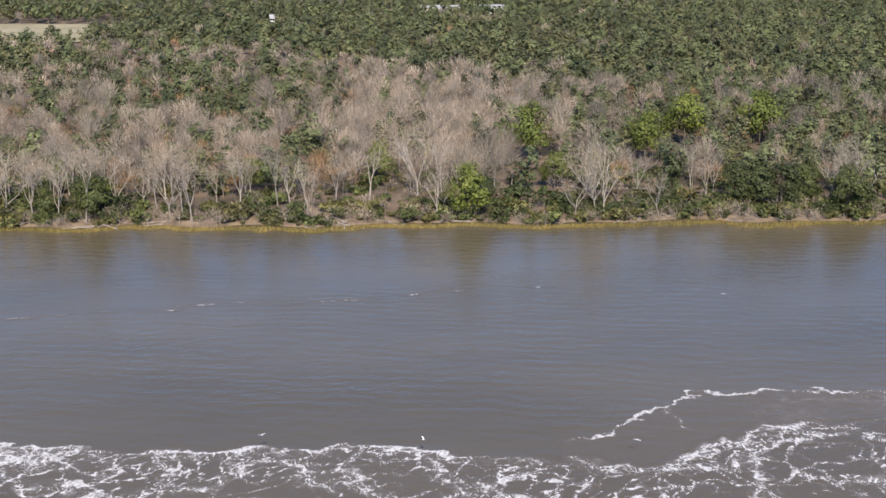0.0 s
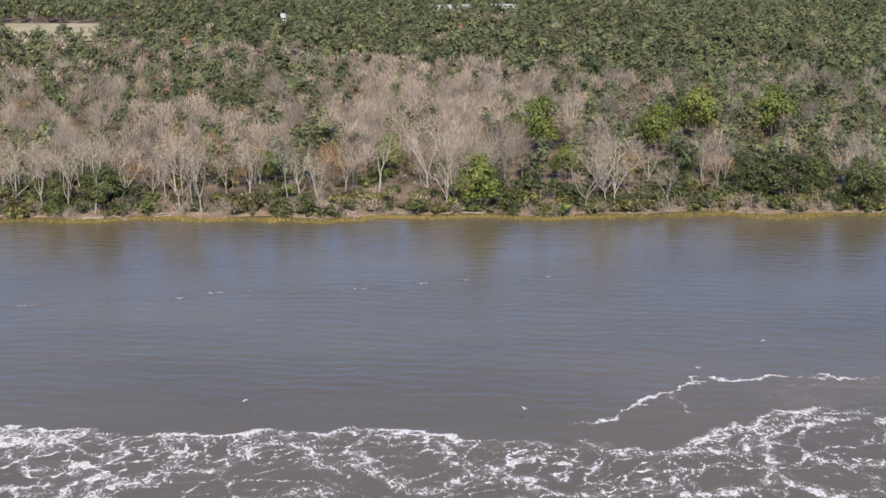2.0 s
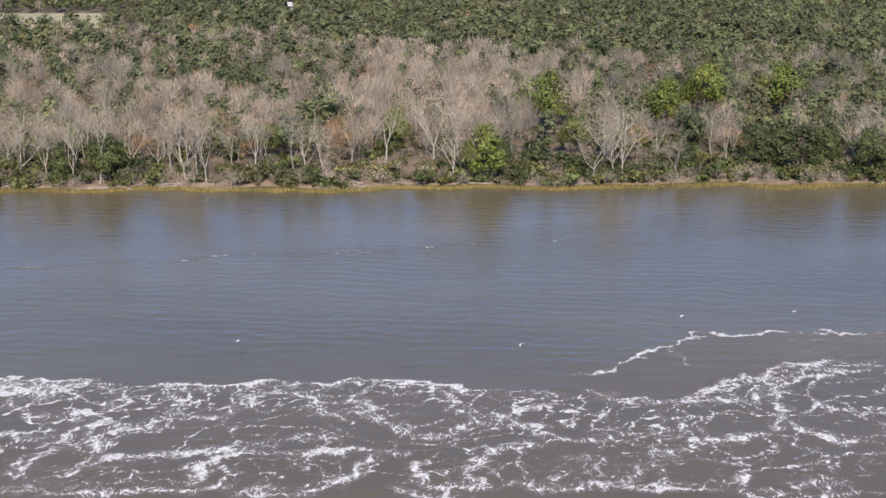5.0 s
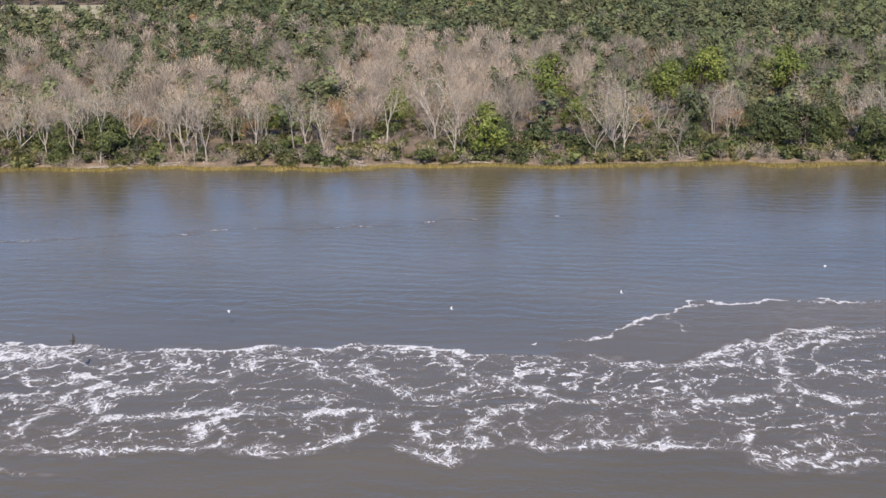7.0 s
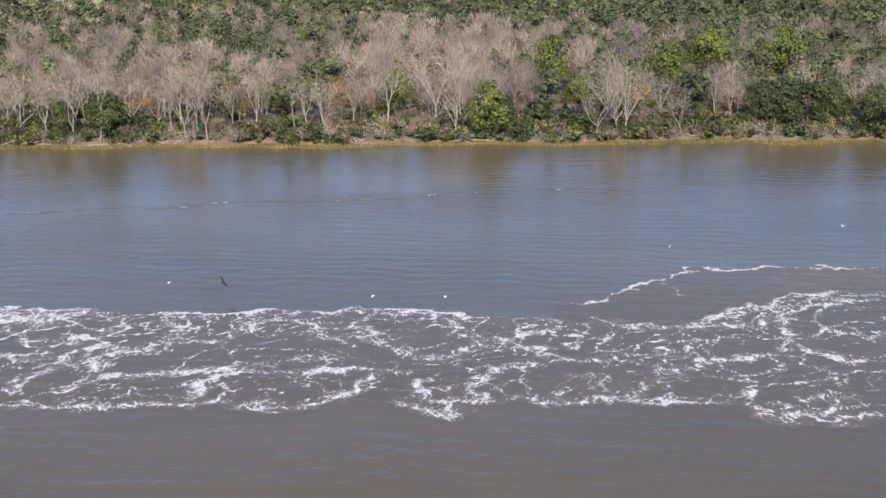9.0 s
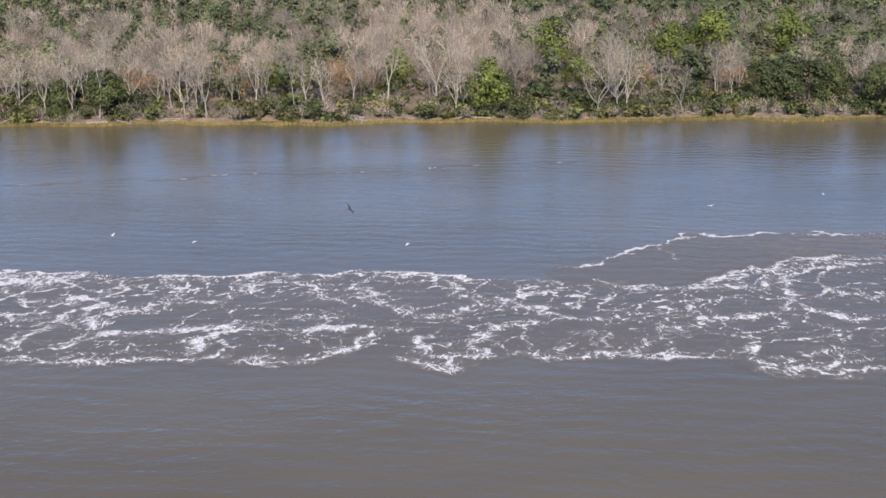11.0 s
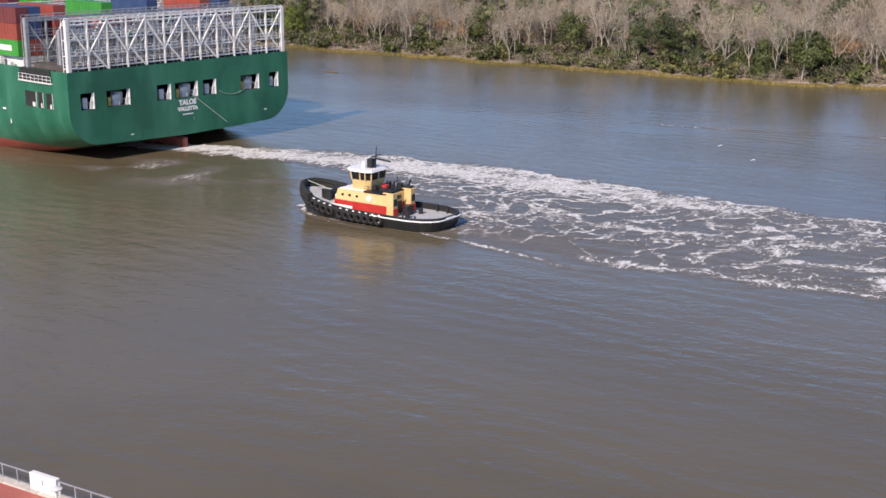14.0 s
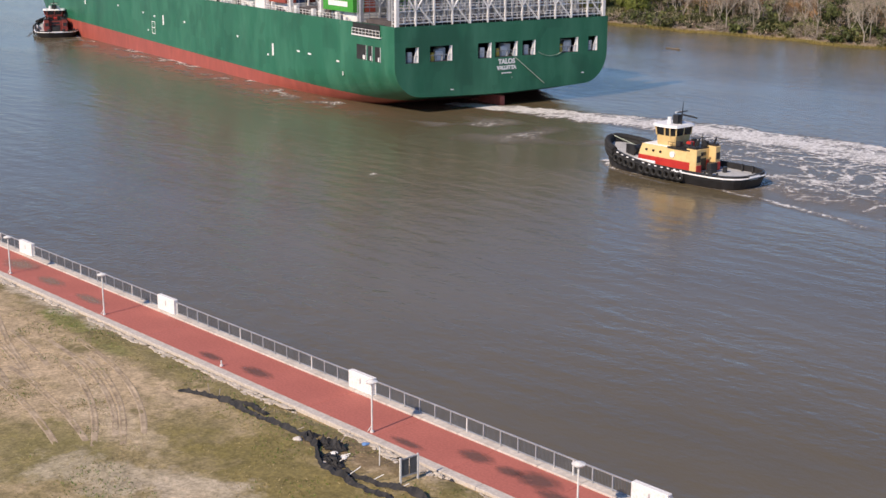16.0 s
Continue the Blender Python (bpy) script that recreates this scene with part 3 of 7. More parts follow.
# trees that stand out along the shore: kind, template, x, y, height, turn
FEATURED = [
    ("bare", 0, -46.0, 346, 15.5, 20), ("bare", 1, -52.5, 351, 15.0, 80), ("bare", 2, -74.5, 347, 17.0, 200),
    ("bare", 3, -69.0, 357, 15.5, 30), ("bare", 4, -34.0, 357, 14.5, 120), ("bare", 2, -23.5, 358, 15.0, 10),
    ("bare", 5, -15.0, 351, 12.5, 300), ("bare", 0, -7.5, 362, 13.0, 220), ("bare", 1, 65.5, 356, 18.0, 150),
    ("bare", 3, 78.5, 366, 14.0, 60), ("bare", 4, 97.0, 372, 15.0, 250), ("bare", 5, -82.0, 348, 14.0, 100),
    ("bare", 0, -89.0, 350, 15.0, 330), ("bare", 1, -97.0, 352, 15.0, 15), ("bare", 4, 2.0, 366, 15.0, 44),
    ("bare", 2, 120.0, 362, 14.0, 260), ("bare", 3, 134.0, 360, 15.0, 70), ("bare", 5, 16.0, 371, 16.0, 190),
    ("leafy", 0, 57.0, 426, 19.0, 0), ("leafy", 2, 29.0, 348, 15.5, 70), ("leafy", 1, 94.0, 420, 17.0, 20),
    ("leafy", 3, 114.0, 450, 19.0, 130), ("leafy", 1, 141.0, 450, 19.0, 200), ("leafy", 2, 111.0, 354, 14.0, 40),
    ("leafy", 0, 118.0, 352, 13.5, 280), ("leafy", 3, 106.0, 357, 12.5, 10), ("leafy", 2, 124.5, 355, 12.0, 90),
    ("leafy", 1, 136.0, 350, 13.0, 180), ("leafy", 0, 5.6, 393, 12.5, 60), ("leafy", 3, 57.5, 379, 11.5, 140),
    ("leafy", 1, -150.0, 372, 12.0, 14), ("leafy", 2, -185.0, 380, 12.5, 50), ("leafy", 3, -120.0, 372, 12.0, 77),
    ("palm", 0, 73.0, 362, 8.5, 0), ("palm", 0, -12.0, 362, 4.5, 50), ("palm", 0, -59.0, 348, 3.2, 90), ("palm", 0, -92.0, 349, 3.6, 20),
    ("bush", 0, -19.0, 347, 4.6, 0), ("bush", 1, -66.0, 356, 6.5, 30), ("bush", 2, 44.0, 362, 6.0, 60), ("bush", 3, 51.0, 357, 6.0, 10),
    ("bush", 0, 58.0, 353, 5.0, 90), ("bush", 1, 84.0, 352, 5.5, 120), ("bush", 2, 92.0, 349, 4.6, 70), ("bush", 3, 99.5, 353, 5.5, 200),
    ("bush", 1, -28.0, 352, 4.2, 40), ("bush", 2, 12.0, 346, 4.5, 100), ("bush", 0, 37.5, 344, 4.0, 20), ("bush", 3, 68.0, 347, 4.0, 0),
    ("bush", 2, -6.0, 347, 3.6, 0), ("bush", 1, -84.0, 346, 4.0, 10), ("bush", 0, -48.5, 349, 3.2, 300), ("bush", 3, 127.0, 347, 4.5, 20),
]
KINDS = {"bare": (BARE, 14.0, [M_BARK, M_TWIG], "bare_tree", "leafless pale-barked tree on the river bank", "tree", "bare trees on the bank"),
         "leafy": (LEAFY, 12.0, [M_DARKBARK, M_LEAF], "evergreen_tree", "dense dark-green broadleaf tree on the wooded bank", "tree", "green trees on the bank"),
         "bright": (LEAFY, 12.0, [M_DARKBARK, M_BRIGHT], "evergreen_tree", "yellow-green leafy tree on the wooded bank", "tree", "green trees on the bank"),
         "palm": (PALM, 7.0, [M_DARKBARK, M_BRIGHT, M_REED], "palm_tree", "cabbage palm with dry lower fronds on the bank", "palm", "palms on the bank"),
         "bush": (BUSH, 2.4, [M_DARKBARK, M_LEAF], "bush", "dark green shrub at the foot of the bank", "bush", "shrubs on the bank")}
BRIGHT = [tuple(a.copy() for a in d) for d in LEAFY]
KINDS["bright"] = (BRIGHT, *KINDS["bright"][1:])


def plant(kind, k, x, y, h, turn):
    temps, h0, mats, name, label, cat, group = KINDS[kind]
    return split_plant(name, temps[k % len(temps)], mats, x, y, turn, h / h0, label, cat, group)


def build_shore_trees():
    for kind, k, x, y, h, turn in FEATURED:
        plant("bright" if kind == "leafy" and k in (0, 2, 1, 3) and (x < 100 or y > 440) and x > -100 else kind, k, x, y, h, turn)
    used = [(x, y) for kd, _, x, y, _, _ in FEATURED if kd != "bush"]
    n = 0
    while n < 140:
        x = rng.uniform(-330, 165)
        d = rng.uniform(9, 42)
        y = bank_y(x) + d
        if min((x - a) ** 2 + (y - b) ** 2 for a, b in used) < 9:
            continue
        used.append((x, y))
        if any(k[0] == "leafy" and y < k[3] and abs(x - k[2] * y / k[3]) < 3.5 for k in FEATURED):
            continue
        g = fbm(x, y, 0.03, 2.0) + (0.25 if x > 85 else 0) - (0.1 if x < -60 else 0)
        if -55 < x < 20 and d < 22 and g < 0.1:
            continue
        n += 1
        if g > 0.22:
            plant("leafy" if rng.random() < 0.65 else "bright", int(rng.integers(4)), x, y, rng.uniform(7, 12), rng.uniform(0, 360))
        else:
            plant("bare", int(rng.integers(6)), x, y, rng.uniform(9, 15), rng.uniform(0, 360))


def build_woods():
    bare, rust, green, olive = [], [], [], []
    y = 374.0
    while y < 1140:
        step = 6.9 if y < 480 else 7.8 if y < 640 else 10.8
        x = -(0.3 * y + 25) if y > 470 else -325
        while x < 0.43 * y + 20:
            px, py = x + rng.uniform(-0.48, 0.48) * step, y + rng.uniform(-0.48, 0.48) * step
            x += step
            if py < bank_y(px) + 30:
                continue
            if any(k[0] == "leafy" and k[3] - 45 < py < k[3] + 3 and abs(px - k[2] * py / k[3]) < 6 for k in FEATURED):
                continue
            if 815 < py < 985 and -430 < px < -165 + 8 * math.sin(py * 0.05):
                continue
            u = px / py
            edge = np.interp(u, [-0.3, -0.1, 0.06, 0.15, 0.45], [800, 760, 645, 610, 590]) + 40 * fbm(px, py, 0.02, 6.0)
            lean = fbm(px, py, 0.02, 9.0) * 0.35 + fbm(px, py, 0.07, 4.0) * 0.4
            if py > edge:
                share = min(0.95, 0.8 + (py - edge) / 300)
            elif u < -0.02:
                share = 0.42 if py > 470 else 0.25
            elif u < 0.14:
                share = 0.1 if py < edge - 40 else 0.3
            else:
                share = 0.5 if u < 0.2 else 0.68
            sc = rng.uniform(0.72, 1.18)
            z, turn = ground_z(px, py), rng.uniform(0, 6.28)
            if py < 500 and rng.random() < 0.16:
                (olive if rng.random() < 0.4 else green).append((int(rng.integers(5)), px + 3.0, py - 2.5, z - 1.2, sc * 0.42, turn))
            if rng.random() < share + lean * (1.0 if py < edge else 0.3):
                (olive if rng.random() < 0.42 else green).append((int(rng.integers(5)) if py < 600 else 5 + int(rng.integers(4)), px, py, z, sc * 0.95, turn))
            elif rng.random() < (0.45 if u < -0.02 or u > 0.2 else 0.2):
                rust.append((int(rng.integers(3)) if py < 560 else 3 + int(rng.integers(2)), px, py, z, sc * 1.1, turn))
            else:
                bare.append((int(rng.integers(5)) if py < 560 else 5 + int(rng.integers(3)), px, py, z, sc, turn))
        y += step * 0.9
    scatter("bare_woods", FAR_BARE, bare, [M_BARK, M_TWIG], "leafless tan and grey winter woodland", "woods")
    scatter("brown_thicket", FAR_RUST, rust, [M_GREYBARK, M_RUST], "dry reddish-brown thicket among bare trees", "thicket")
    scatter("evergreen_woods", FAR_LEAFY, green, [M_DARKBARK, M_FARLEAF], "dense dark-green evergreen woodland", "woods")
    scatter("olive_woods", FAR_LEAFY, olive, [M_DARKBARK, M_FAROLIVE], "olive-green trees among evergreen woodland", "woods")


def build_undergrowth():
    low = []
    for _ in range(1450):
        x = rng.uniform(-330, 165)
        d = rng.uniform(7, 60) if rng.random() < 0.5 else rng.uniform(6, 22)
        yy = bank_y(x) + d
        if -55 < x < 20 and d < 20 and fbm(x, yy, 0.09, 5.0) < -0.05:
            continue
        low.append((int(rng.integers(4)), x, yy, ground_z(x, yy) - 0.1, 0.4 + 1.5 * rng.random() ** 1.6, rng.uniform(0, 6.28)))
    thin = [bush_plant(80 + k, 2.2, 2.2, 7, 27, 0.48, True) for k in range(4)]
    scatter("undergrowth", thin, low[:820], [M_DARKBARK, M_LEAF], "low dark-green shrubs under the trees", "shrubs")
    scatter("dry_undergrowth", thin, low[820:], [M_DARKBARK, M_OLIVE], "low olive and brown shrubs under the trees", "shrubs")
    brush = [wand_plant(130 + k, 3.6, 2.2, 6, 66, 0.07) for k in range(3)]
    pl = []
    for _ in range(760):
        x = rng.uniform(-330, 165)
        yy = bank_y(x) + (rng.uniform(3.4, 12) if rng.random() < 0.5 else rng.uniform(6, 45))
        pl.append((int(rng.integers(3)), x, yy, ground_z(x, yy), rng.uniform(0.6, 1.5), rng.uniform(0, 6.28)))
    scatter("brushwood", brush, pl, [M_LOG, M_TWIG], "tangled dead brushwood along the bank", "brushwood")


def build_reeds():
    n = 34000
    x = rng.uniform(-340, 170, n)
    by = np.array([bank_y(v) for v in x])
    w = np.array([2.2 + 2.2 * fbm(v, 0, 0.05, 1.0) + 1.2 * fbm(v, 0, 0.2, 8.0) for v in x])
    d = rng.uniform(0, 1, n) * np.maximum(0.3, w) * 1.6 - 0.4
    yy = by + 3.2 - d
    z = np.array([max(-0.15, ground_z(a, b)) for a, b in zip(x, yy)])
    h = rng.uniform(0.5, 1.3, n)
    an = rng.uniform(0, 3.14, n)
    s = np.stack([np.cos(an), np.sin(an), 0 * an], 1) * 0.09
    c = np.stack([x, yy, z - 0.1], 1)
    tip = c + np.stack([rng.normal(0, 0.2, n), rng.normal(0, 0.2, n), h], 1)
    V = np.stack([c - s, c + s, tip], 1).reshape(-1, 3)
    me = mesh_tris("reeds", V, np.arange(3 * n).reshape(n, 3), [M_REED])
    tagged(new("reeds", me), "golden dry marsh reeds at the water's edge", "reeds", kind="stuff")


def build_logs():
    """Fallen, bleached trunks along the foot of the bank."""
    kinds = []
    for k in range(7):
        L, r0 = 2.4 + 0.6 * k, 0.15 + 0.015 * k
        log = thing("fallen_log", pose(0, 0, 0), "bleached fallen tree trunk lying on the bank", "log", "fallen logs on the bank")
        barred("trunk", (-L / 2, 0, r0), (L / 2, 0, r0 * 0.8 + 0.1 * k), r0, M_LOG, log, sides=8, r2=r0 * 0.5)
        for _ in range(5):
            u = float(rng.uniform(-0.2, 0.5)) * L
            barred("branch", (u, 0, r0), (u + float(rng.uniform(0.3, 1.8)), float(rng.normal(0, 1.0)), r0 + float(rng.uniform(0.2, 1.4))), r0 * 0.35, M_LOG, log, sides=5, r2=0.02)
        for _ in range(4):
            barred("root", (-L / 2 + 0.1, 0, r0), (-L / 2 - float(rng.uniform(0.2, 0.7)), float(rng.normal(0, 0.6)), float(rng.uniform(0.0, 1.2))), r0 * 0.4, M_LOG, log, sides=5, r2=0.03)
        kinds.append(log)
    for k in range(84):
        x = float(rng.uniform(-230, 155))
        yy = bank_y(x) + float(rng.uniform(3.2, 12))
        m = pose(x, yy, max(0.0, ground_z(x, yy)), 0, 0, float(rng.uniform(-180, 180)))
        if k < 7:
            kinds[k].matrix_basis = m
        else:
            copy_thing(kinds[k % 7], m)


build_shore_trees()
build_woods()
build_undergrowth()
build_reeds()
build_logs()


def build_distance():
    """The clearing and the low white buildings behind the woods."""
    field = painted("pale_field", (0.30, 0.27, 0.15), (0.48, 0.42, 0.26), 0.03, 0.95, fine=0.3)
    bm = bmesh.new()
    bmesh.ops.create_grid(bm, x_segments=10, y_segments=8, size=0.5, matrix=Matrix.Translation((-300, 910, 2.9)) @ Matrix.Diagonal((270, 140, 1, 1)))
    ob = part("field", bm, field)
    tagged(ob, "pale mown clearing behind the woods", "field", kind="structure")
    wall = painted("white_cladding", (0.6, 0.6, 0.58), (0.78, 0.77, 0.74), 0.2, 0.7)
    roof = painted("grey_roof", (0.35, 0.35, 0.36), (0.5, 0.5, 0.5), 0.2, 0.6)
    glass = painted("dark_panes", (0.03, 0.035, 0.04), (0.05, 0.055, 0.06), 0.5, 0.2)
    for x, y, w, d, h, z0 in ((-60, 905, 3.4, 3.4, 11.6, 2.0), (62, 1030, 30, 12, 9.8, 2.0), (104, 1040, 24, 12, 9.6, 2.0), (-232, 800, 16, 6, 3.4, 2.0)):
        house = thing("building", pose(x, y, z0), "low white building behind the woods", "building", "buildings behind the woods")
        boxed("wall", (-w / 2, w / 2, -d / 2, d / 2, 0, h), wall, house)
        bm = bmesh.new()
        vs = [bm.verts.new(p) for p in ((-w / 2 - 0.4, -d / 2 - 0.4, h), (w / 2 + 0.4, -d / 2 - 0.4, h), (w / 2 + 0.4, d / 2 + 0.4, h), (-w / 2 - 0.4, d / 2 + 0.4, h), (-w / 2 - 0.4, 0, h + 1.6), (w / 2 + 0.4, 0, h + 1.6))]
        for q in ((0, 1, 5, 4), (2, 3, 4, 5), (0, 4, 3), (1, 2, 5), (3, 2, 1, 0)):
            bm.faces.new([vs[i] for i in q])
        part("roof", bm, roof, house)
        for k in range(max(2, int(w / 6))):
            u = -w / 2 + (k + 0.5) * w / max(2, int(w / 6))
            boxed("window", (u - 0.8, u + 0.8, -d / 2 - 0.03, -d / 2 + 0.05, h - 2.4, h - 1.0), glass, house)


build_distance()

# ---------------------------------------------------------------- wake foam
def hash2(i, j, k):
    v = np.sin(i * 127.1 + j * 311.7 + k * 74.7) * 43758.5453
    return v - np.floor(v)


def value_noise(x, y, k):
    i, j = np.floor(x), np.floor(y)
    u, v = x - i, y - j
    u, v = u * u * (3 - 2 * u), v * v * (3 - 2 * v)
    a, b, c, d = hash2(i, j, k), hash2(i + 1, j, k), hash2(i, j + 1, k), hash2(i + 1, j + 1, k)
    return a + (b - a) * u + (c - a) * v + (a - b - c + d) * u * v


def cells(x, y, k):
    """Distance to the border between the two nearest of scattered seeds."""
    i, j = np.floor(x), np.floor(y)
    f1, f2 = np.full(x.shape, 9.0), np.full(x.shape, 9.0)
    for di in (-1, 0, 1):
        for dj in (-1, 0, 1):
            a, b = i + di, j + dj
            d = np.hypot(a + hash2(a, b, k) - x, b + hash2(a, b, k + 5) - y)
            f2 = np.minimum(f2, np.maximum(f1, d))
            f1 = np.minimum(f1, d)
    return f2 - f1


FRONT_X = [-175, -157, -135, -112, -90, -72, -64, -58, -45, -36, -23, -17, -10, -4, 3, 10, 15, 22, 28, 36, 45, 60, 75, 100]
FRONT_Y = [191, 194.5, 201, 203.5, 202, 198.5, 196, 194.5, 193.5, 191, 190.5, 192, 190.5, 192, 190.5, 189, 186.5, 185, 183.5, 182, 180.5, 190, 197, 200]
BACK_X = [-175, -157, -135, -112, -90, -80, -66, -53, -40, -26, -19, -9, -2, 7, 20, 27, 37, 46, 50, 56, 61, 100]
BACK_Y = [189, 190.5, 190, 186, 160, 157, 154, 150, 151, 151, 150, 151, 150.5, 147, 150, 150, 148.5, 144, 142, 142.5, 144, 148]
LOBE_X = [24, 29, 33, 37, 41, 45, 49, 51, 57, 61, 71, 78, 84, 100]
LOBE_Y = [190, 193, 194, 195, 202, 204, 206.5, 211, 212, 210.5, 213, 212, 211.5, 204]
# bright ropes of froth in the wake
ROPES_WEST = [
    [(-56, 185), (-49, 179), (-44, 178), (-38, 180), (-37, 186), (-41, 190)],
    [(-33, 190), (-30, 184), (-30, 177), (-37, 172), (-45, 164), (-47, 158)],
    [(-29, 176), (-22, 177), (-19, 185), (-13, 186), (-6, 176)],
    [(-60, 152), (-40, 152), (-24, 152), (-20, 153)],
    [(-41, 156), (-40, 160), (-34, 163), (-20, 165), (-6, 171)],
    [(-24, 155), (-22, 160), (-18, 164), (2, 163)],
    [(-17, 151), (-10, 151), (-6, 154), (-1, 161)],
    [(-90, 168), (-72, 172), (-58, 170), (-46, 173)],
]
ROPES_MIDDLE = [
    [(-7, 177), (-3, 182), (-1, 177), (8, 167), (13, 173), (17, 174)],
    [(9, 186), (11, 181), (13, 175), (18, 176), (23, 168)],
    [(5, 159), (6, 153), (13, 151), (12, 157), (16, 163), (22, 164)],
    [(22, 168), (28, 166), (35, 168), (43, 168)],
    [(18, 152), (23, 151), (28, 152), (37, 150)],
    [(23, 153), (24, 158), (29, 162), (28, 156), (31, 152)],
    [(2, 152), (8, 146), (9, 152)],
]
ROPES_EAST = [
    [(31, 185), (36, 181), (42, 180), (53, 180)],
    [(44, 180), (51, 186), (58, 189), (65, 195), (74, 197), (80, 194)],
    [(53, 180), (56, 179), (60, 184), (66, 189), (71, 192)],
    [(60, 183), (59, 176), (55, 168), (44, 165), (38, 160), (32, 154)],
    [(36, 150), (42, 150), (47, 153), (46, 148), (48, 143), (52, 146), (54, 142), (61, 144)],
    [(53, 151), (58, 151), (54, 145)],
    [(57, 172), (62, 166), (67, 164)],
]


def polyline_gap(x, y, pts):
    best = np.full(x.shape, 99.0)
    for (x0, y0), (x1, y1) in zip(pts, pts[1:]):
        dx, dy = x1 - x0, y1 - y0
        t = np.clip(((x - x0) * dx + (y - y0) * dy) / (dx * dx + dy * dy), 0, 1)
        best = np.minimum(best, np.hypot(x0 + t * dx - x, y0 + t * dy - y))
    return best


def froth_at(x, y):
    """Density of the froth on the still water behind the ship, 0 to 1."""
    wx = x + 2.6 * (value_noise(x * 0.3, y * 0.36, 2) - 0.5) + 1.6 * (value_noise(x * 0.8, y * 0.9, 3) - 0.5)
    wy = y + 2.6 * (value_noise(x * 0.3, y * 0.34, 5) - 0.5) + 1.6 * (value_noise(x * 0.8, y * 0.9, 6) - 0.5)
    front, back = np.interp(wx, FRONT_X, FRONT_Y), np.interp(wx, BACK_X, BACK_Y)
    inside = np.clip((front + 0.2 - wy) / 1.0, 0, 1) * np.clip((wy - back + 1.0) / 2.5, 0, 1)
    depth = np.clip((front - wy) / np.maximum(front - back, 1), 0, 1)
    much = value_noise(x * 0.05, y * 0.09, 51)
    gaps = 0.35 + 1.0 * value_noise(x * 0.16, y * 0.24, 61)
    west = np.clip((-20 - x) / 50, 0, 1)
    f = 0.13 * inside
    # net of thin strands round wide calm cells
    nx = x + 7.0 * (value_noise(x * 0.1, y * 0.1, 14) - 0.5) + 3.0 * (value_noise(x * 0.33, y * 0.3, 15) - 0.5) + 1.2 * (value_noise(x * 0.9, y * 0.9, 16) - 0.5)
    ny = y + 7.0 * (value_noise(x * 0.1, y * 0.1, 17) - 0.5) + 3.0 * (value_noise(x * 0.33, y * 0.3, 18) - 0.5) + 1.2 * (value_noise(x * 0.9, y * 0.9, 19) - 0.5)
    seam = lambda c, w: np.clip(1 - c / w, 0, 1)
    big, small = seam(cells(nx * 0.1, ny * 0.115, 11), 0.13), seam(cells(nx * 0.24, ny * 0.25, 23), 0.17)
    part_on = np.clip(2.6 * value_noise(x * 0.12, y * 0.12, 53) - 0.6, 0, 1)
    f = np.maximum(f, inside * big * (1.2 - 0.35 * depth) * (0.5 + 0.36 * gaps) * (0.75 + 0.35 * west))
    f = np.maximum(f, inside * small * part_on * (0.46 + 0.4 * much) * (1.2 - 0.5 * depth + 0.5 * west))
    edge = np.clip(1.2 - np.abs(wy - front + 0.3) / 0.9, 0, 1) * gaps * (1.0 - 0.5 * np.clip((x - 45) / 20, 0, 1))
    f = np.maximum(f, 0.95 * edge)
    band = np.clip(1 - (front - wy) / 6.0, 0, 1) * (wy < front) * gaps * (0.6 + 0.4 * west) * (1 - np.clip((x - 25) / 20, 0, 1))
    f = np.maximum(f, 0.92 * band)
    for ropes, full in ((ROPES_WEST, 0.95), (ROPES_MIDDLE, 0.88), (ROPES_EAST, 0.88)):
        for pts in ropes:
            d = polyline_gap(wx, wy, pts)
            f = np.maximum(f, full * ((0.24 + 0.38 * gaps) * np.exp(-(d / 1.7) ** 2) + 0.25 * gaps * np.clip(1 - d / 0.5, 0, 1)))
    # broad boiling wash right behind the ship
    axis = np.interp(x, [-175, -157, -130, -100, -70, -50], [190, 193.5, 196.5, 197, 191.5, 188])
    half = np.interp(x, [-175, -157, -130, -100, -70, -45], [1.2, 4.6, 7.2, 7.6, 7.0, 5.0])
    boil = np.clip(1 - np.abs(wy - axis) / half, 0, 1) * np.interp(x, [-160, -120, -85, -62, -40], [1.15, 1.0, 0.85, 0.7, 0.0])
    rough = 0.62 + 0.8 * value_noise(wx * 0.2, wy * 0.5, 71)
    f = np.maximum(f, boil ** 0.5 * rough)
    return np.clip(f, 0, 1.2)


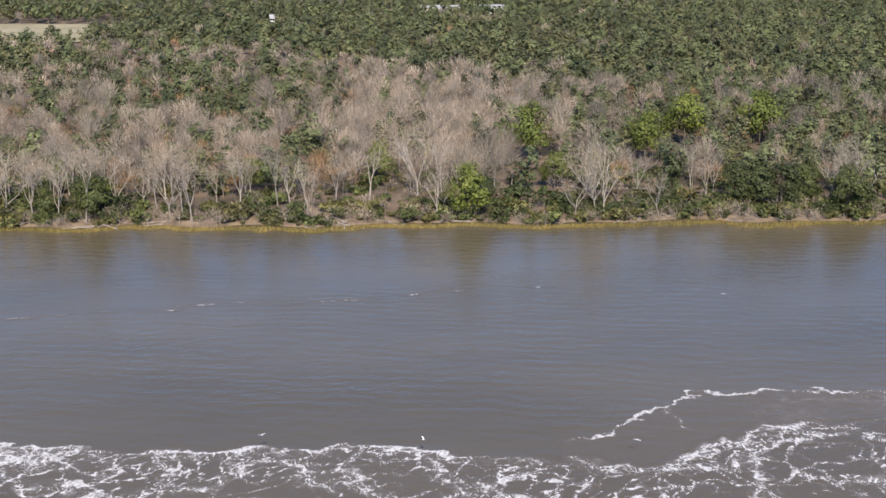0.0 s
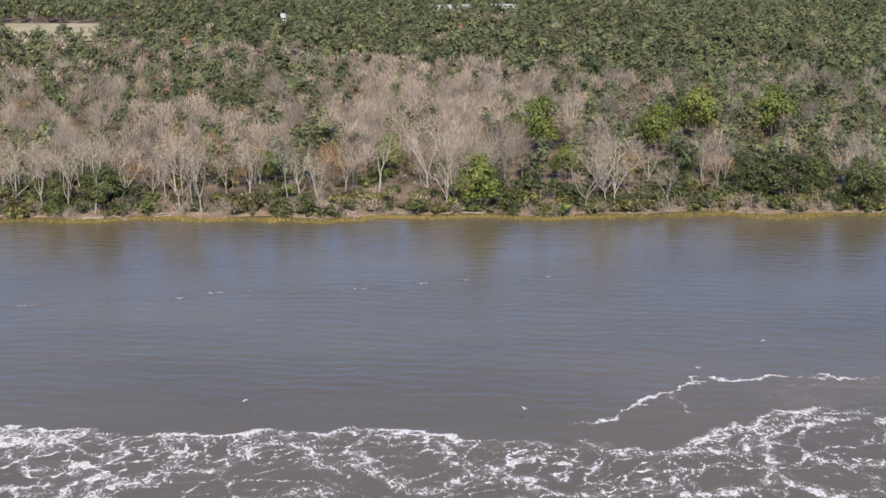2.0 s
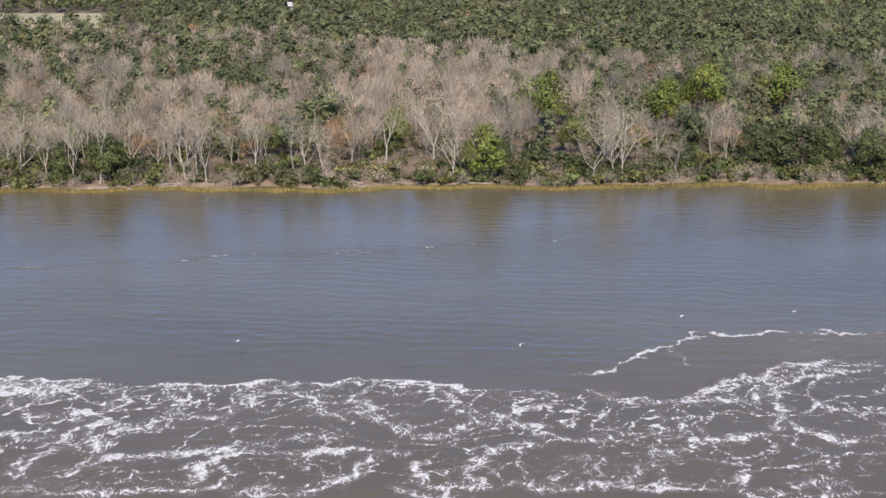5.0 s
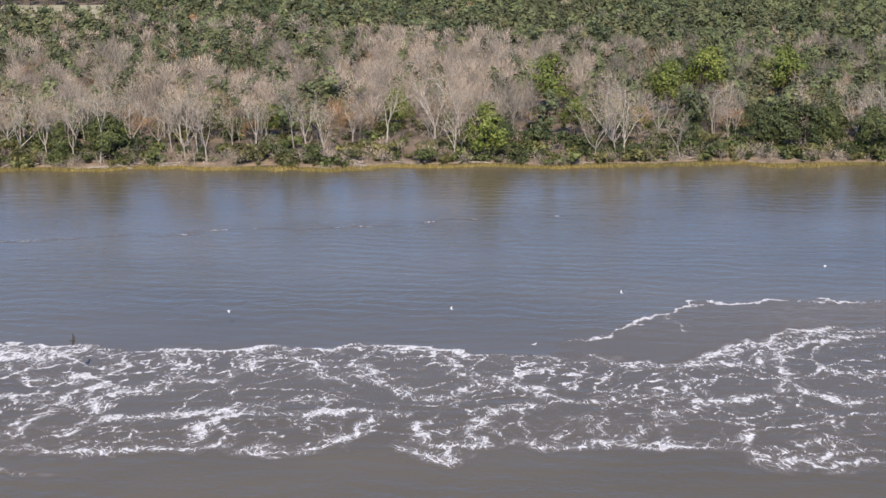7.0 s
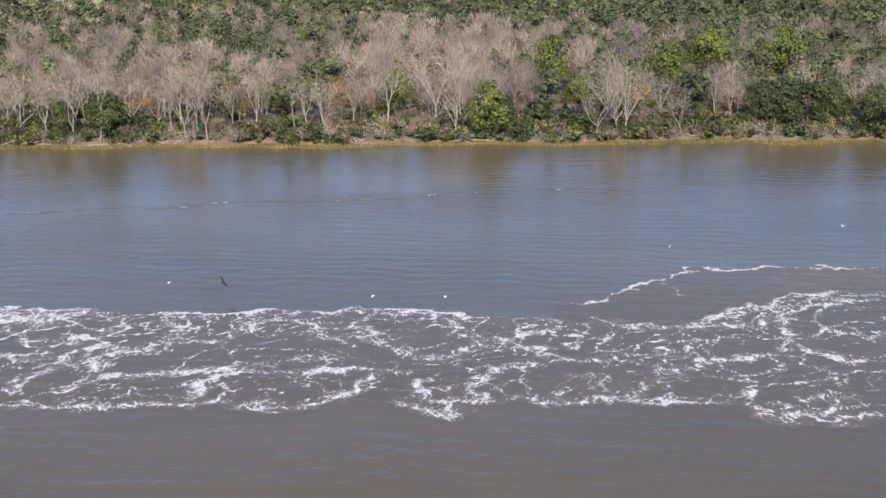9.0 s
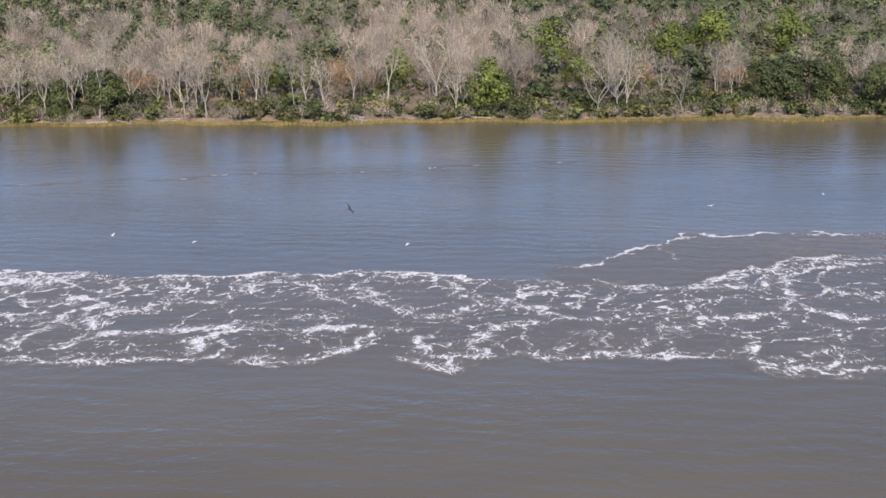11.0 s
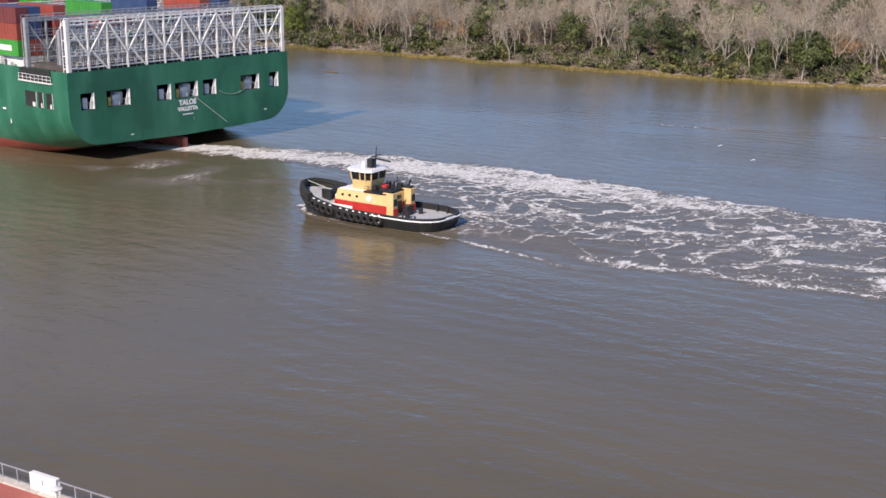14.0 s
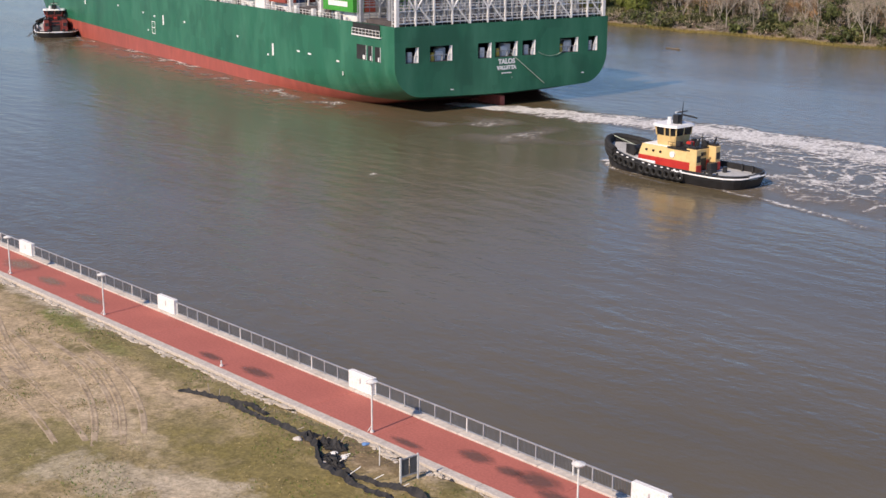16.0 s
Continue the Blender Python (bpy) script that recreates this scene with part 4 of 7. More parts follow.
def lobe_froth(x, y):
    """The calm tongue of churned water beyond the wake, with a frothy rim."""
    wx = x + 2.0 * (value_noise(x * 0.35, y * 0.4, 2) - 0.5) + 1.2 * (value_noise(x * 0.9, y * 0.9, 3) - 0.5)
    wy = y + 3.0 * (value_noise(x * 0.3, y * 0.3, 5) - 0.5) + 1.6 * (value_noise(x * 0.8, y * 0.8, 6) - 0.5)
    front, lobe = np.interp(wx, FRONT_X, FRONT_Y), np.interp(wx, LOBE_X, LOBE_Y, left=-1)
    inside = np.clip((lobe - wy) / 1.0, 0, 1) * np.clip((wy - front - 0.5) / 1.0, 0, 1) * (wx > 27)
    gaps = 0.25 + 1.15 * value_noise(x * 0.2, y * 0.2, 62)
    f = inside * (0.16 + 0.2 * np.clip((wx - 58) / 22, 0, 1) * value_noise(x * 0.09, y * 0.09, 63))
    rim = np.clip(1.2 - np.abs(wy - lobe) / 1.0, 0, 1) * gaps * (wx > 28)
    inner = 0.4 * np.clip(1 - polyline_gap(wx, wy, [(51, 211), (48, 203), (50, 196)]) / 1.2, 0, 1)
    return np.clip(np.maximum(np.maximum(f, rim), inner), 0, 1.1) * np.clip((98 - x) / 3, 0, 1)


def foam_sheet(name, x0, x1, y0, y1, step, field, z, label, floor=0.06, category="foam"):
    nx, ny = int((x1 - x0) / step) + 1, int((y1 - y0) / step) + 1
    X, Y = np.meshgrid(x0 + step * np.arange(nx), y0 + step * np.arange(ny))
    f = field(X, Y)
    quad = np.maximum(np.maximum(f[:-1, :-1], f[1:, :-1]), np.maximum(f[:-1, 1:], f[1:, 1:])) > floor
    jj, ii = np.nonzero(quad)
    a = jj * nx + ii
    F = np.stack([a, a + 1, a + nx + 1, a + nx], 1)
    idx, inv = np.unique(F, return_inverse=True)
    V = np.stack([X.ravel()[idx], Y.ravel()[idx], z + 0.03 * f.ravel()[idx]], 1)
    me = mesh_tris(name, V, inv.reshape(F.shape), [M_FOAM])
    at = me.attributes.new("froth", "FLOAT", "POINT")
    at.data.foreach_set("value", f.ravel()[idx].astype(np.float32))
    return tagged(new(name, me), label, category, kind="stuff")


foam_sheet("wake_foam", -172, 98, 138, 207, 0.36, froth_at, 0.03, "white lacy foam of the ship's wake on brown water")
LOBE = foam_sheet("foam_line", 24, 98, 182, 218, 0.36, lobe_froth, 0.024, "curling white foam line round calm churned water")


def faint_froth(x, y):
    """Thin streaks of old foam drifting in mid-river."""
    wx = x + 6 * (value_noise(x * 0.1, y * 0.1, 81) - 0.5)
    wy = y + 5 * (value_noise(x * 0.07, y * 0.2, 82) - 0.5) + 2 * (value_noise(x * 0.4, y * 0.4, 83) - 0.5)
    line = np.interp(wx, [-90, -72, -55, -38, -18, 3, 28, 45], [262, 263, 265, 269.5, 271, 273, 279, 281])
    k = np.clip(1 - np.abs(wy - line) / 1.6, 0, 1) * np.clip(2.4 * value_noise(x * 0.2, y * 0.5, 84) - 0.7, 0, 1)
    return 0.52 * k * (0.4 + value_noise(x * 0.9, y * 1.4, 85))


foam_sheet("old_foam", -92, 46, 252, 290, 0.4, faint_froth, 0.03, "thin broken line of old foam in mid-river")


def side_froth(x, y):
    """Scraps of foam along the ship's side and off its quarter."""
    d = (x + 158) * 0.253 + (y - 194.5) * 0.967 + 25.5
    u = -(x + 158) * 0.967 + (y - 194.5) * 0.253
    wy = d + 2.5 * (value_noise(x * 0.2, y * 0.2, 91) - 0.5)
    band = np.clip((13.0 + wy) / 13.0, 0, 1) * (d < 0.6) * (u > 20)
    flecks = np.clip(4.5 * value_noise(u * 0.25, d * 0.6, 92) - 2.35, 0, 1)
    off = np.exp(-((x + 146) / 24) ** 2 - ((y - 173) / 10) ** 2)
    return np.maximum(0.55 * flecks * band, 0.5 * off * np.clip(3.2 * value_noise(x * 0.16, y * 0.2, 94) - 1.75, 0, 1))


foam_sheet("side_foam", -345, -118, 150, 225, 0.33, side_froth, 0.035, "scraps of foam along the ship's side")

# ---------------------------------------------------------------- promenade
M_RED = painted("red_surfacing", (0.40, 0.120, 0.092), (0.50, 0.155, 0.12), 0.12, 0.85, fine=6.0, bump=0.1)
M_CONC = painted("concrete", (0.48, 0.43, 0.38), (0.66, 0.61, 0.55), 0.5, 0.9, fine=5.0, bump=0.2)
M_WHITEWALL = painted("white_wall", (0.72, 0.71, 0.69), (0.84, 0.83, 0.81), 0.7, 0.7, fine=6.0, bump=0.1)
M_STEEL = painted("galvanised_steel", (0.30, 0.32, 0.345), (0.44, 0.46, 0.49), 1.0, 0.5, 0.3, fine=9.0)
M_MESHPANEL = painted("dark_wire_panel", (0.085, 0.095, 0.105), (0.13, 0.14, 0.15), 1.0, 0.6, 0.2)
M_LAMP = painted("lamp_white", (0.62, 0.62, 0.6), (0.78, 0.78, 0.76), 1.0, 0.5, fine=9.0)
M_CLOTH = painted("black_geotextile", (0.008, 0.008, 0.009), (0.024, 0.023, 0.024), 1.5, 0.7, fine=6.0, bump=0.5, dist=0.05)
def silt_material(name, tone):
    """A thin film of silt that fades out at its rim."""
    m, nt, bs = nodes_of(name)
    tc = nt.nodes.new("ShaderNodeTexCoord")
    ln = nt.nodes.new("ShaderNodeVectorMath"); ln.operation = "LENGTH"
    nt.links.new(tc.outputs["Object"], ln.inputs[0])
    mr = nt.nodes.new("ShaderNodeMath"); mr.operation = "MULTIPLY_ADD"; mr.inputs[1].default_value = 0.8
    nt.links.new(noise_of(nt, 2.6, 4.0, 0.6), mr.inputs[0]); nt.links.new(ln.outputs["Value"], mr.inputs[2])
    al = nt.nodes.new("ShaderNodeMapRange")
    al.inputs["From Min"].default_value, al.inputs["From Max"].default_value = 1.25, 0.75
    al.inputs["To Max"].default_value = 0.55
    nt.links.new(mr.outputs[0], al.inputs["Value"])
    nt.links.new(al.outputs["Result"], bs.inputs["Alpha"])
    nt.links.new(ramp(nt, noise_of(nt, 6.0), [(0.3, tuple(0.8 * c for c in tone)), (0.7, tone)]), bs.inputs["Base Color"])
    bs.inputs["Roughness"].default_value = 0.8
    return m


M_STAIN, M_WETSTAIN = silt_material("dried_silt", (0.30, 0.25, 0.2)), silt_material("damp_silt", (0.13, 0.095, 0.085))
M_TUFT = foliage("grass_tufts", [(0.0, (0.17, 0.15, 0.06)), (0.5, (0.28, 0.23, 0.11)), (1.0, (0.46, 0.37, 0.22))])
M_GREENTUFT = foliage("green_tufts", [(0.0, (0.06, 0.12, 0.02)), (0.5, (0.10, 0.18, 0.035)), (1.0, (0.15, 0.22, 0.05))])
M_BLUE = painted("blue_plastic", (0.10, 0.24, 0.5), (0.16, 0.32, 0.62), 2.0, 0.4)
M_DARKMARK = painted("grey_writing", (0.3, 0.3, 0.32), (0.4, 0.4, 0.42), 2.0, 0.6)

PROM_M = pose(PROM.x, PROM.y, 0, 0, 0, PROM_DEG)
S0, S1 = -160, 60


def slabs(name, n0, n1, z0, z1, pitch, mat, label, gap=0.02, piece="slab"):
    """A run of cast slabs with open joints."""
    run = thing(name, PROM_M, label, "pavement", kind="structure")
    bm = box(bmesh.new(), 0, pitch - gap, n0, n1, z0, z1, 0.02)
    me = bpy.data.meshes.new(piece)
    bm.to_mesh(me); bm.free()
    me.materials.append(mat)
    s = S0
    while s < S1:
        ob = new(piece, me)
        ob.parent = run
        ob.location = (s, 0, 0)
        s += pitch
    return run


def build_promenade():
    slabs("pavement", -0.45, 3.85, 2.7, 3.0, 7.3, M_RED, "red-surfaced riverside promenade", 0.012, "paving_panel")
    slabs("kerb", -1.15, -0.453, 2.6, 3.07, 3.0, M_CONC, "pale concrete kerb of the promenade", 0.03, "kerb_stone")
    slabs("coping", 3.853, 4.75, 2.5, 3.12, 3.65, M_CONC, "pale concrete coping of the quay", 0.03, "coping_stone")
    quay = thing("quay_wall", PROM_M, "vertical concrete quay wall above the river", "wall", kind="structure")
    boxed("wall_face", (S0, S1, 4.2, 4.6, -5, 2.497), M_CONC, quay)


def railing(s0, s1):
    """A run of railing: posts, top rail and dark infill."""
    L = s1 - s0
    ob = thing("railing", PROM_M @ pose(s0, 4.45, 3.12), "grey steel railing with dark wire infill on the quay", "railing", "railings along the quay")
    boxed("top_rail", (0, L, -0.045, 0.045, 1.02, 1.10), M_STEEL, ob)
    boxed("bottom_rail", (0, L, -0.03, 0.03, 0.10, 0.15), M_STEEL, ob)
    n = max(1, round(L / 1.55))
    for k in range(n + 1):
        boxed("post", (k * L / n - 0.045, k * L / n + 0.045, -0.05, 0.05, 0, 1.02), M_LAMP if k % 6 == 0 else M_STEEL, ob)
    for k in range(n):
        bm = bmesh.new()
        a, b = k * L / n + 0.05, (k + 1) * L / n - 0.05
        for q in range(13):
            u = a + (b - a) * (q + 0.5) / 13
            box(bm, u - 0.022, u + 0.022, -0.008, 0.008, 0.15, 1.02)
        tagged(part("infill", bm, M_MESHPANEL, ob), kind="stuff")
    return ob


def wall_block(s):
    """A white concrete block that breaks the railing, with a small marking."""
    ob = thing("wall_block", PROM_M @ pose(s, 4.35, 3.12), "white painted concrete block between the railings", "wall block", "white blocks on the quay")
    boxed("block", (-1.35, 1.35, -0.22, 0.22, 0, 1.3), M_WHITEWALL, ob, bevel=0.03)
    boxed("plaque", (-0.06, 0.08, -0.228, -0.222, 0.55, 0.95), M_DARKMARK, ob, "small grey mark")


def lamp_post(s, whole=True):
    ob = thing("street_lamp", PROM_M @ pose(s, -0.1, 3.0), "white post-top lamp with a flat disc head" if whole else "white stump of a lamp post", "lamp", "lamps along the promenade")
    h = 3.5 if whole else 0.45
    barred("base", (0, 0, 0), (0, 0, 0.12), 0.14, M_LAMP, ob, sides=10)
    barred("pole", (0, 0, 0.12), (0, 0, h), 0.06, M_LAMP, ob, sides=10)
    if not whole:
        return
    barred("bracket", (-0.3, -0.15, 0.02), (0, 0, 0.5), 0.03, M_LAMP, ob)
    bm = bmesh.new()
    bmesh.ops.create_cone(bm, cap_ends=True, segments=20, radius1=0.36, radius2=0.42, depth=0.1, matrix=Matrix.Translation((0, 0, h + 0.12)))
    part("shade", bm, M_LAMP, ob)
    bm = bmesh.new()
    bmesh.ops.create_cone(bm, cap_ends=True, segments=20, radius1=0.42, radius2=0.12, depth=0.12, matrix=Matrix.Translation((0, 0, h + 0.232)))
    part("cap", bm, M_LAMP, ob)
    barred("neck", (0, 0, h - 0.05), (0, 0, h + 0.07), 0.1, M_LAMP, ob, sides=10)


def stain(s, n, a, b, z=3.004):
    """Dried silt left by a puddle."""
    bm = bmesh.new()
    vs = []
    for k in range(26):
        t = 2 * math.pi * k / 26
        q = 1 + 0.35 * noise.noise((s + math.cos(t) * 1.6, n + math.sin(t) * 1.6, 0))
        vs.append(bm.verts.new((math.cos(t) * q, math.sin(t) * q, 0)))
    bm.faces.new(vs)
    ob = part("silt_patch", bm, M_STAIN if s < -40 else M_WETSTAIN)
    ob.matrix_basis = PROM_M @ pose(s, n, z) @ Matrix.Diagonal((a * 1.55, b * 1.75, 1, 1))
    tagged(ob, "dark grey silt patch on the red paving", "silt", "silt patches on the promenade")


def crumpled(bm, cx, cy, size, high, seed):
    """A heap of crumpled fabric on the ground."""
    n = 9
    grid = []
    for i in range(n):
        row = []
        for j in range(n):
            u, v = i / (n - 1) - 0.5, j / (n - 1) - 0.5
            x = cx + size * (u + 0.25 * noise.noise((i * 0.7, j * 0.7, seed)))
            y = cy + size * 0.7 * (v + 0.25 * noise.noise((i * 0.7, j * 0.7, seed + 9)))
            rim = max(0.0, 1 - 3.6 * (u * u + v * v))
            row.append(bm.verts.new((x, y, ground_z(x, y) + 0.04 + rim * high * abs(1.7 * noise.noise((i * 0.55, j * 0.55, seed + 4))))))
        grid.append(row)
    for i in range(n - 1):
        for j in range(n - 1):
            bm.faces.new((grid[i][j], grid[i + 1][j], grid[i + 1][j + 1], grid[i][j + 1]))


def silt_fence():
    """A collapsed black sediment fence: sagging fabric ridge, heaps and leaning stakes."""
    runs = [[(-76, 54.0), (-73.5, 54.6), (-71.2, 54.8), (-68.6, 54.5), (-66.1, 54.4), (-62.6, 54.3), (-60.6, 53.6), (-59.2, 52.4), (-58, 51.8), (-56, 51.5), (-54.6, 51.2), (-52, 51.4), (-46, 50.8), (-40, 50.4)],
            [(-57, 51.9), (-54.2, 52.2), (-51.5, 52.8), (-46, 52.4), (-40, 51.8)], [(-71.6, 54.9), (-69.6, 55.5), (-67.2, 55.0)]]
    fence = thing("silt_fence", pose(0, 0, 0), "collapsed black fabric silt fence with loose stakes on the grass", "silt fence")
    r = np.random.default_rng(8)
    for q, pts in enumerate(runs):
        path = []
        for (a, b), (c, d) in zip(pts, pts[1:]):
            m = max(2, int(math.hypot(c - a, d - b) / 0.16))
            path += [(a + (c - a) * k / m, b + (d - b) * k / m) for k in range(m)]
        V, F = [], []
        for i, (x, y) in enumerate(path):
            tall = 0.16 + 0.55 * abs(noise.noise((i * 0.09, q, 2))) + 0.28 * max(0, noise.noise((i * 0.45, q, 6)))
            w = 0.22 + 0.16 * noise.noise((i * 0.2, q, 3))
            off = 0.2 * noise.noise((i * 0.25, q, 1))
            taper = min(1, i / 8 + 0.3, (len(path) - i) / 8 + 0.3)
            for u, h in ((-1.0, 0.0), (-0.45, 0.45), (0.1, 1.0), (0.35, 0.4), (0.9, 0.12), (1.3, 0.0)):
                py = y + off + u * w + 0.05 * noise.noise((i * 0.9, u * 2, 7))
                px = x + 0.06 * noise.noise((i * 0.8, u * 3, 8))
                V.append((px, py, ground_z(px, py) + 0.02 + h * tall * taper))
        for i in range(len(path) - 1):
            for k in range(5):
                a = i * 6 + k
                F.append((a, a + 1, a + 7, a + 6))
        ob = new("fabric", mesh_of("fabric", V, F, M_CLOTH))
        ob.parent = fence
    for cx, cy, size, high, seed in ((-59.4, 54.2, 1.5, 0.9, 1.0), (-58.4, 52.9, 1.7, 0.8, 2.0), (-60.6, 54.3, 1.3, 0.7, 3.0), (-57.6, 52.4, 1.3, 0.6, 4.0), (-62.4, 54.6, 1.2, 0.5, 5.0)):
        bm = bmesh.new()
        crumpled(bm, cx, cy, size, high, seed)
        part("fabric_heap", bm, M_CLOTH, fence)
    for x, y, tx, ty, tz, mat in ((-73.4, 54.8, -0.3, 0.1, 0.8, M_LOG), (-72.6, 54.9, 0.1, 0.1, 0.7, M_LOG), (-68.3, 55.0, 0.5, 0.2, 0.5, M_LOG), (-64.0, 54.6, 0.7, 0.1, 0.4, M_LOG), (-61.4, 54.4, 0.8, 0.1, 0.5, M_LOG), (-59.5, 54.3, 0.4, 0.3, 0.9, M_LOG),
                                  (-58.7, 53.5, 0.9, 0.2, 0.4, M_LAMP), (-57.9, 52.6, 0.5, 0.7, 0.5, M_LAMP), (-56.9, 51.9, 0.8, 0.3, 0.2, M_LAMP), (-55.9, 51.6, 0.5, 0.8, 0.6, M_LAMP), (-54.4, 51.9, 0.6, 0.9, 0.5, M_LAMP), (-52.4, 52.6, 0.5, 0.5, 0.35, M_LAMP)):
        z = ground_z(x, y)
        barred("stake", (x, y, z - 0.1), (x + tx * 1.3, y + ty, z + tz), 0.032, mat, fence)


def wheel_ruts():
    """Tracks of a heavy vehicle pressed into the sand: trough between two low ridges."""
    soil = painted("rutted_sand", (0.24, 0.18, 0.115), (0.52, 0.41, 0.29), 0.8, 0.95, fine=4.0, bump=0.5, dist=0.05)
    V, F = [], []
    for (ax, ay), (mx, my), (bx, by) in (((-98, 52), (-93, 51), (-88, 49.3)), ((-90, 47.2), (-81, 46), (-73, 43)), ((-88, 52.6), (-79, 50.5), (-71, 44.5)), ((-93, 54.6), (-80, 52.8), (-71.5, 46.5)), ((-104, 54), (-96, 50), (-86, 47))):
        for side in (-0.95, 0.95):
            first = len(V)
            n = 60
            for i in range(n + 1):
                t = i / n
                x = (1 - t) ** 2 * ax + 2 * t * (1 - t) * mx + t * t * bx
                y = (1 - t) ** 2 * ay + 2 * t * (1 - t) * my + t * t * by
                dx, dy = 2 * (1 - t) * (mx - ax) + 2 * t * (bx - mx), 2 * (1 - t) * (my - ay) + 2 * t * (by - my)
                L = math.hypot(dx, dy)
                nx, ny = -dy / L, dx / L
                fade = min(1, 4 * t, 4 * (1 - t)) * (0.6 + 0.7 * noise.noise((x * 0.5, y * 0.5, side)))
                for u, h in ((-0.3, -0.03), (-0.2, 0.07), (-0.1, 0.012), (0.1, 0.012), (0.2, 0.07), (0.3, -0.03)):
                    px, py = x + nx * (side + u), y + ny * (side + u)
                    V.append((px, py, ground_z(px, py) + (h * fade if h > 0.02 else h - 0.01)))
            for i in range(n):
                for k in range(5):
                    a = first + i * 6 + k
                    F.append((a, a + 1, a + 7, a + 6))
    tagged(new("wheel_ruts", mesh_of("wheel_ruts", V, F, soil, True)), "curving wheel ruts pressed into pale sand", "ruts", kind="stuff")


def verge_rubble():
    """Broken pale concrete and washed-out sand along the kerb."""
    chip = painted("pale_rubble", (0.36, 0.31, 0.25), (0.60, 0.54, 0.46), 1.2, 0.95, fine=6.0)
    r = np.random.default_rng(17)
    V, F = [], []
    for _ in range(2600):
        s_, n_ = float(r.uniform(-70, 30)), -1.5 - abs(float(r.normal(0, 0.45)))
        if fbm(s_, 0, 0.12, 44.0) + 0.25 < abs(n_ + 1.5) * 0.6:
            continue
        x, y = prom(s_, n_)
        a, z = float(r.uniform(0.06, 0.24)), ground_z(x, y)
        first, turn = len(V), float(r.uniform(0, 6.28))
        for k in range(5):
            q = turn + 1.257 * k
            V.append((x + math.cos(q) * a * 1.3, y + math.sin(q) * a, z - 0.03))
        for k in range(5):
            q = turn + 1.257 * k + 0.3
            V.append((x + math.cos(q) * a * 0.8, y + math.sin(q) * a * 0.6, z + a * 0.35))
        F.append(tuple(first + 5 + k for k in range(5)))
        F += [(first + k, first + (k + 1) % 5, first + 5 + (k + 1) % 5, first + 5 + k) for k in range(5)]
    tagged(new("verge_rubble", mesh_of("verge_rubble", V, F, chip)), "broken pale concrete and sand along the kerb", "rubble", kind="stuff")


def notice_frame():
    x, y = -52.5, 53.9
    ob = thing("barrier_frame", pose(x, y, ground_z(x, y), 0, 0, 80), "grey steel barrier frame with dark mesh standing on the grass", "barrier")
    for u in (-0.66, 0.66):
        boxed("leg", (u - 0.05, u + 0.05, -0.05, 0.05, -0.1, 1.7), M_LAMP, ob)
    boxed("rail", (-0.61, 0.61, -0.03, 0.03, 1.55, 1.63), M_STEEL, ob)
    boxed("rail", (-0.61, 0.61, -0.03, 0.03, 0.4, 0.48), M_STEEL, ob)
    for a, b in ((-0.58, -0.03), (0.03, 0.58)):
        bm = bmesh.new()
        for k in range(7):
            u = a + (b - a) * (k + 0.5) / 7
            box(bm, u - 0.032, u + 0.032, -0.012, 0.012, 0.48, 1.55)
        tagged(part("mesh_panel", bm, M_MESHPANEL, ob), kind="stuff")
    barred("stay", (0.66, 0.05, 1.3), (0.66, 0.75, 0.0), 0.03, M_STEEL, ob)
    ob = thing("marker_post", pose(-55.5, 54.3, ground_z(-55.5, 54.3)), "thin pale marker post stuck in the ground", "post")
    barred("shaft", (0, 0, -0.2), (0.03, 0, 1.25), 0.035, M_LAMP, ob)
    boxed("head", (-0.05, 0.1, -0.03, 0.03, 1.25, 1.33), M_STEEL, ob)


def build_grass():
    for name, count, mat, sel, hh, label in (("dry_grass", 30000, M_TUFT, -0.05, 0.10, "short dry straw-coloured grass on sandy ground"), ("green_grass", 20000, M_GREENTUFT, 0.2, 0.14, "green grass patches on sandy ground")):
        x = rng.uniform(-150, -25, count * 3)
        y = rng.uniform(30, 68, count * 3)
        n = (x - PROM.x) * AC.x + (y - PROM.y) * AC.y
        ok = n < -1.9
        x, y, n = x[ok], y[ok], n[ok]
        g = np.array([fbm(a, b, 0.09, 31.0) + 0.5 * fbm(a, b, 0.4, 33.0) + (0.12 if c > -6 else 0) for a, b, c in zip(x, y, n)])
        ok = g > sel
        x, y = x[ok][:count], y[ok][:count]
        m = len(x)
        z = np.array([ground_z(a, b) for a, b in zip(x, y)])
        an = rng.uniform(0, 3.14, m)
        s = np.stack([np.cos(an), np.sin(an), 0 * an], 1) * 0.045
        c = np.stack([x, y, z - 0.02], 1)
        tip = c + np.stack([rng.normal(0, 0.09, m), rng.normal(0, 0.09, m), rng.uniform(0.4, 1.3, m) * hh], 1)
        V = np.stack([c - s, c + s, tip], 1).reshape(-1, 3)
        tagged(new(name, mesh_tris(name, V, np.arange(3 * m).reshape(m, 3), [mat])), label, "grass", kind="stuff")


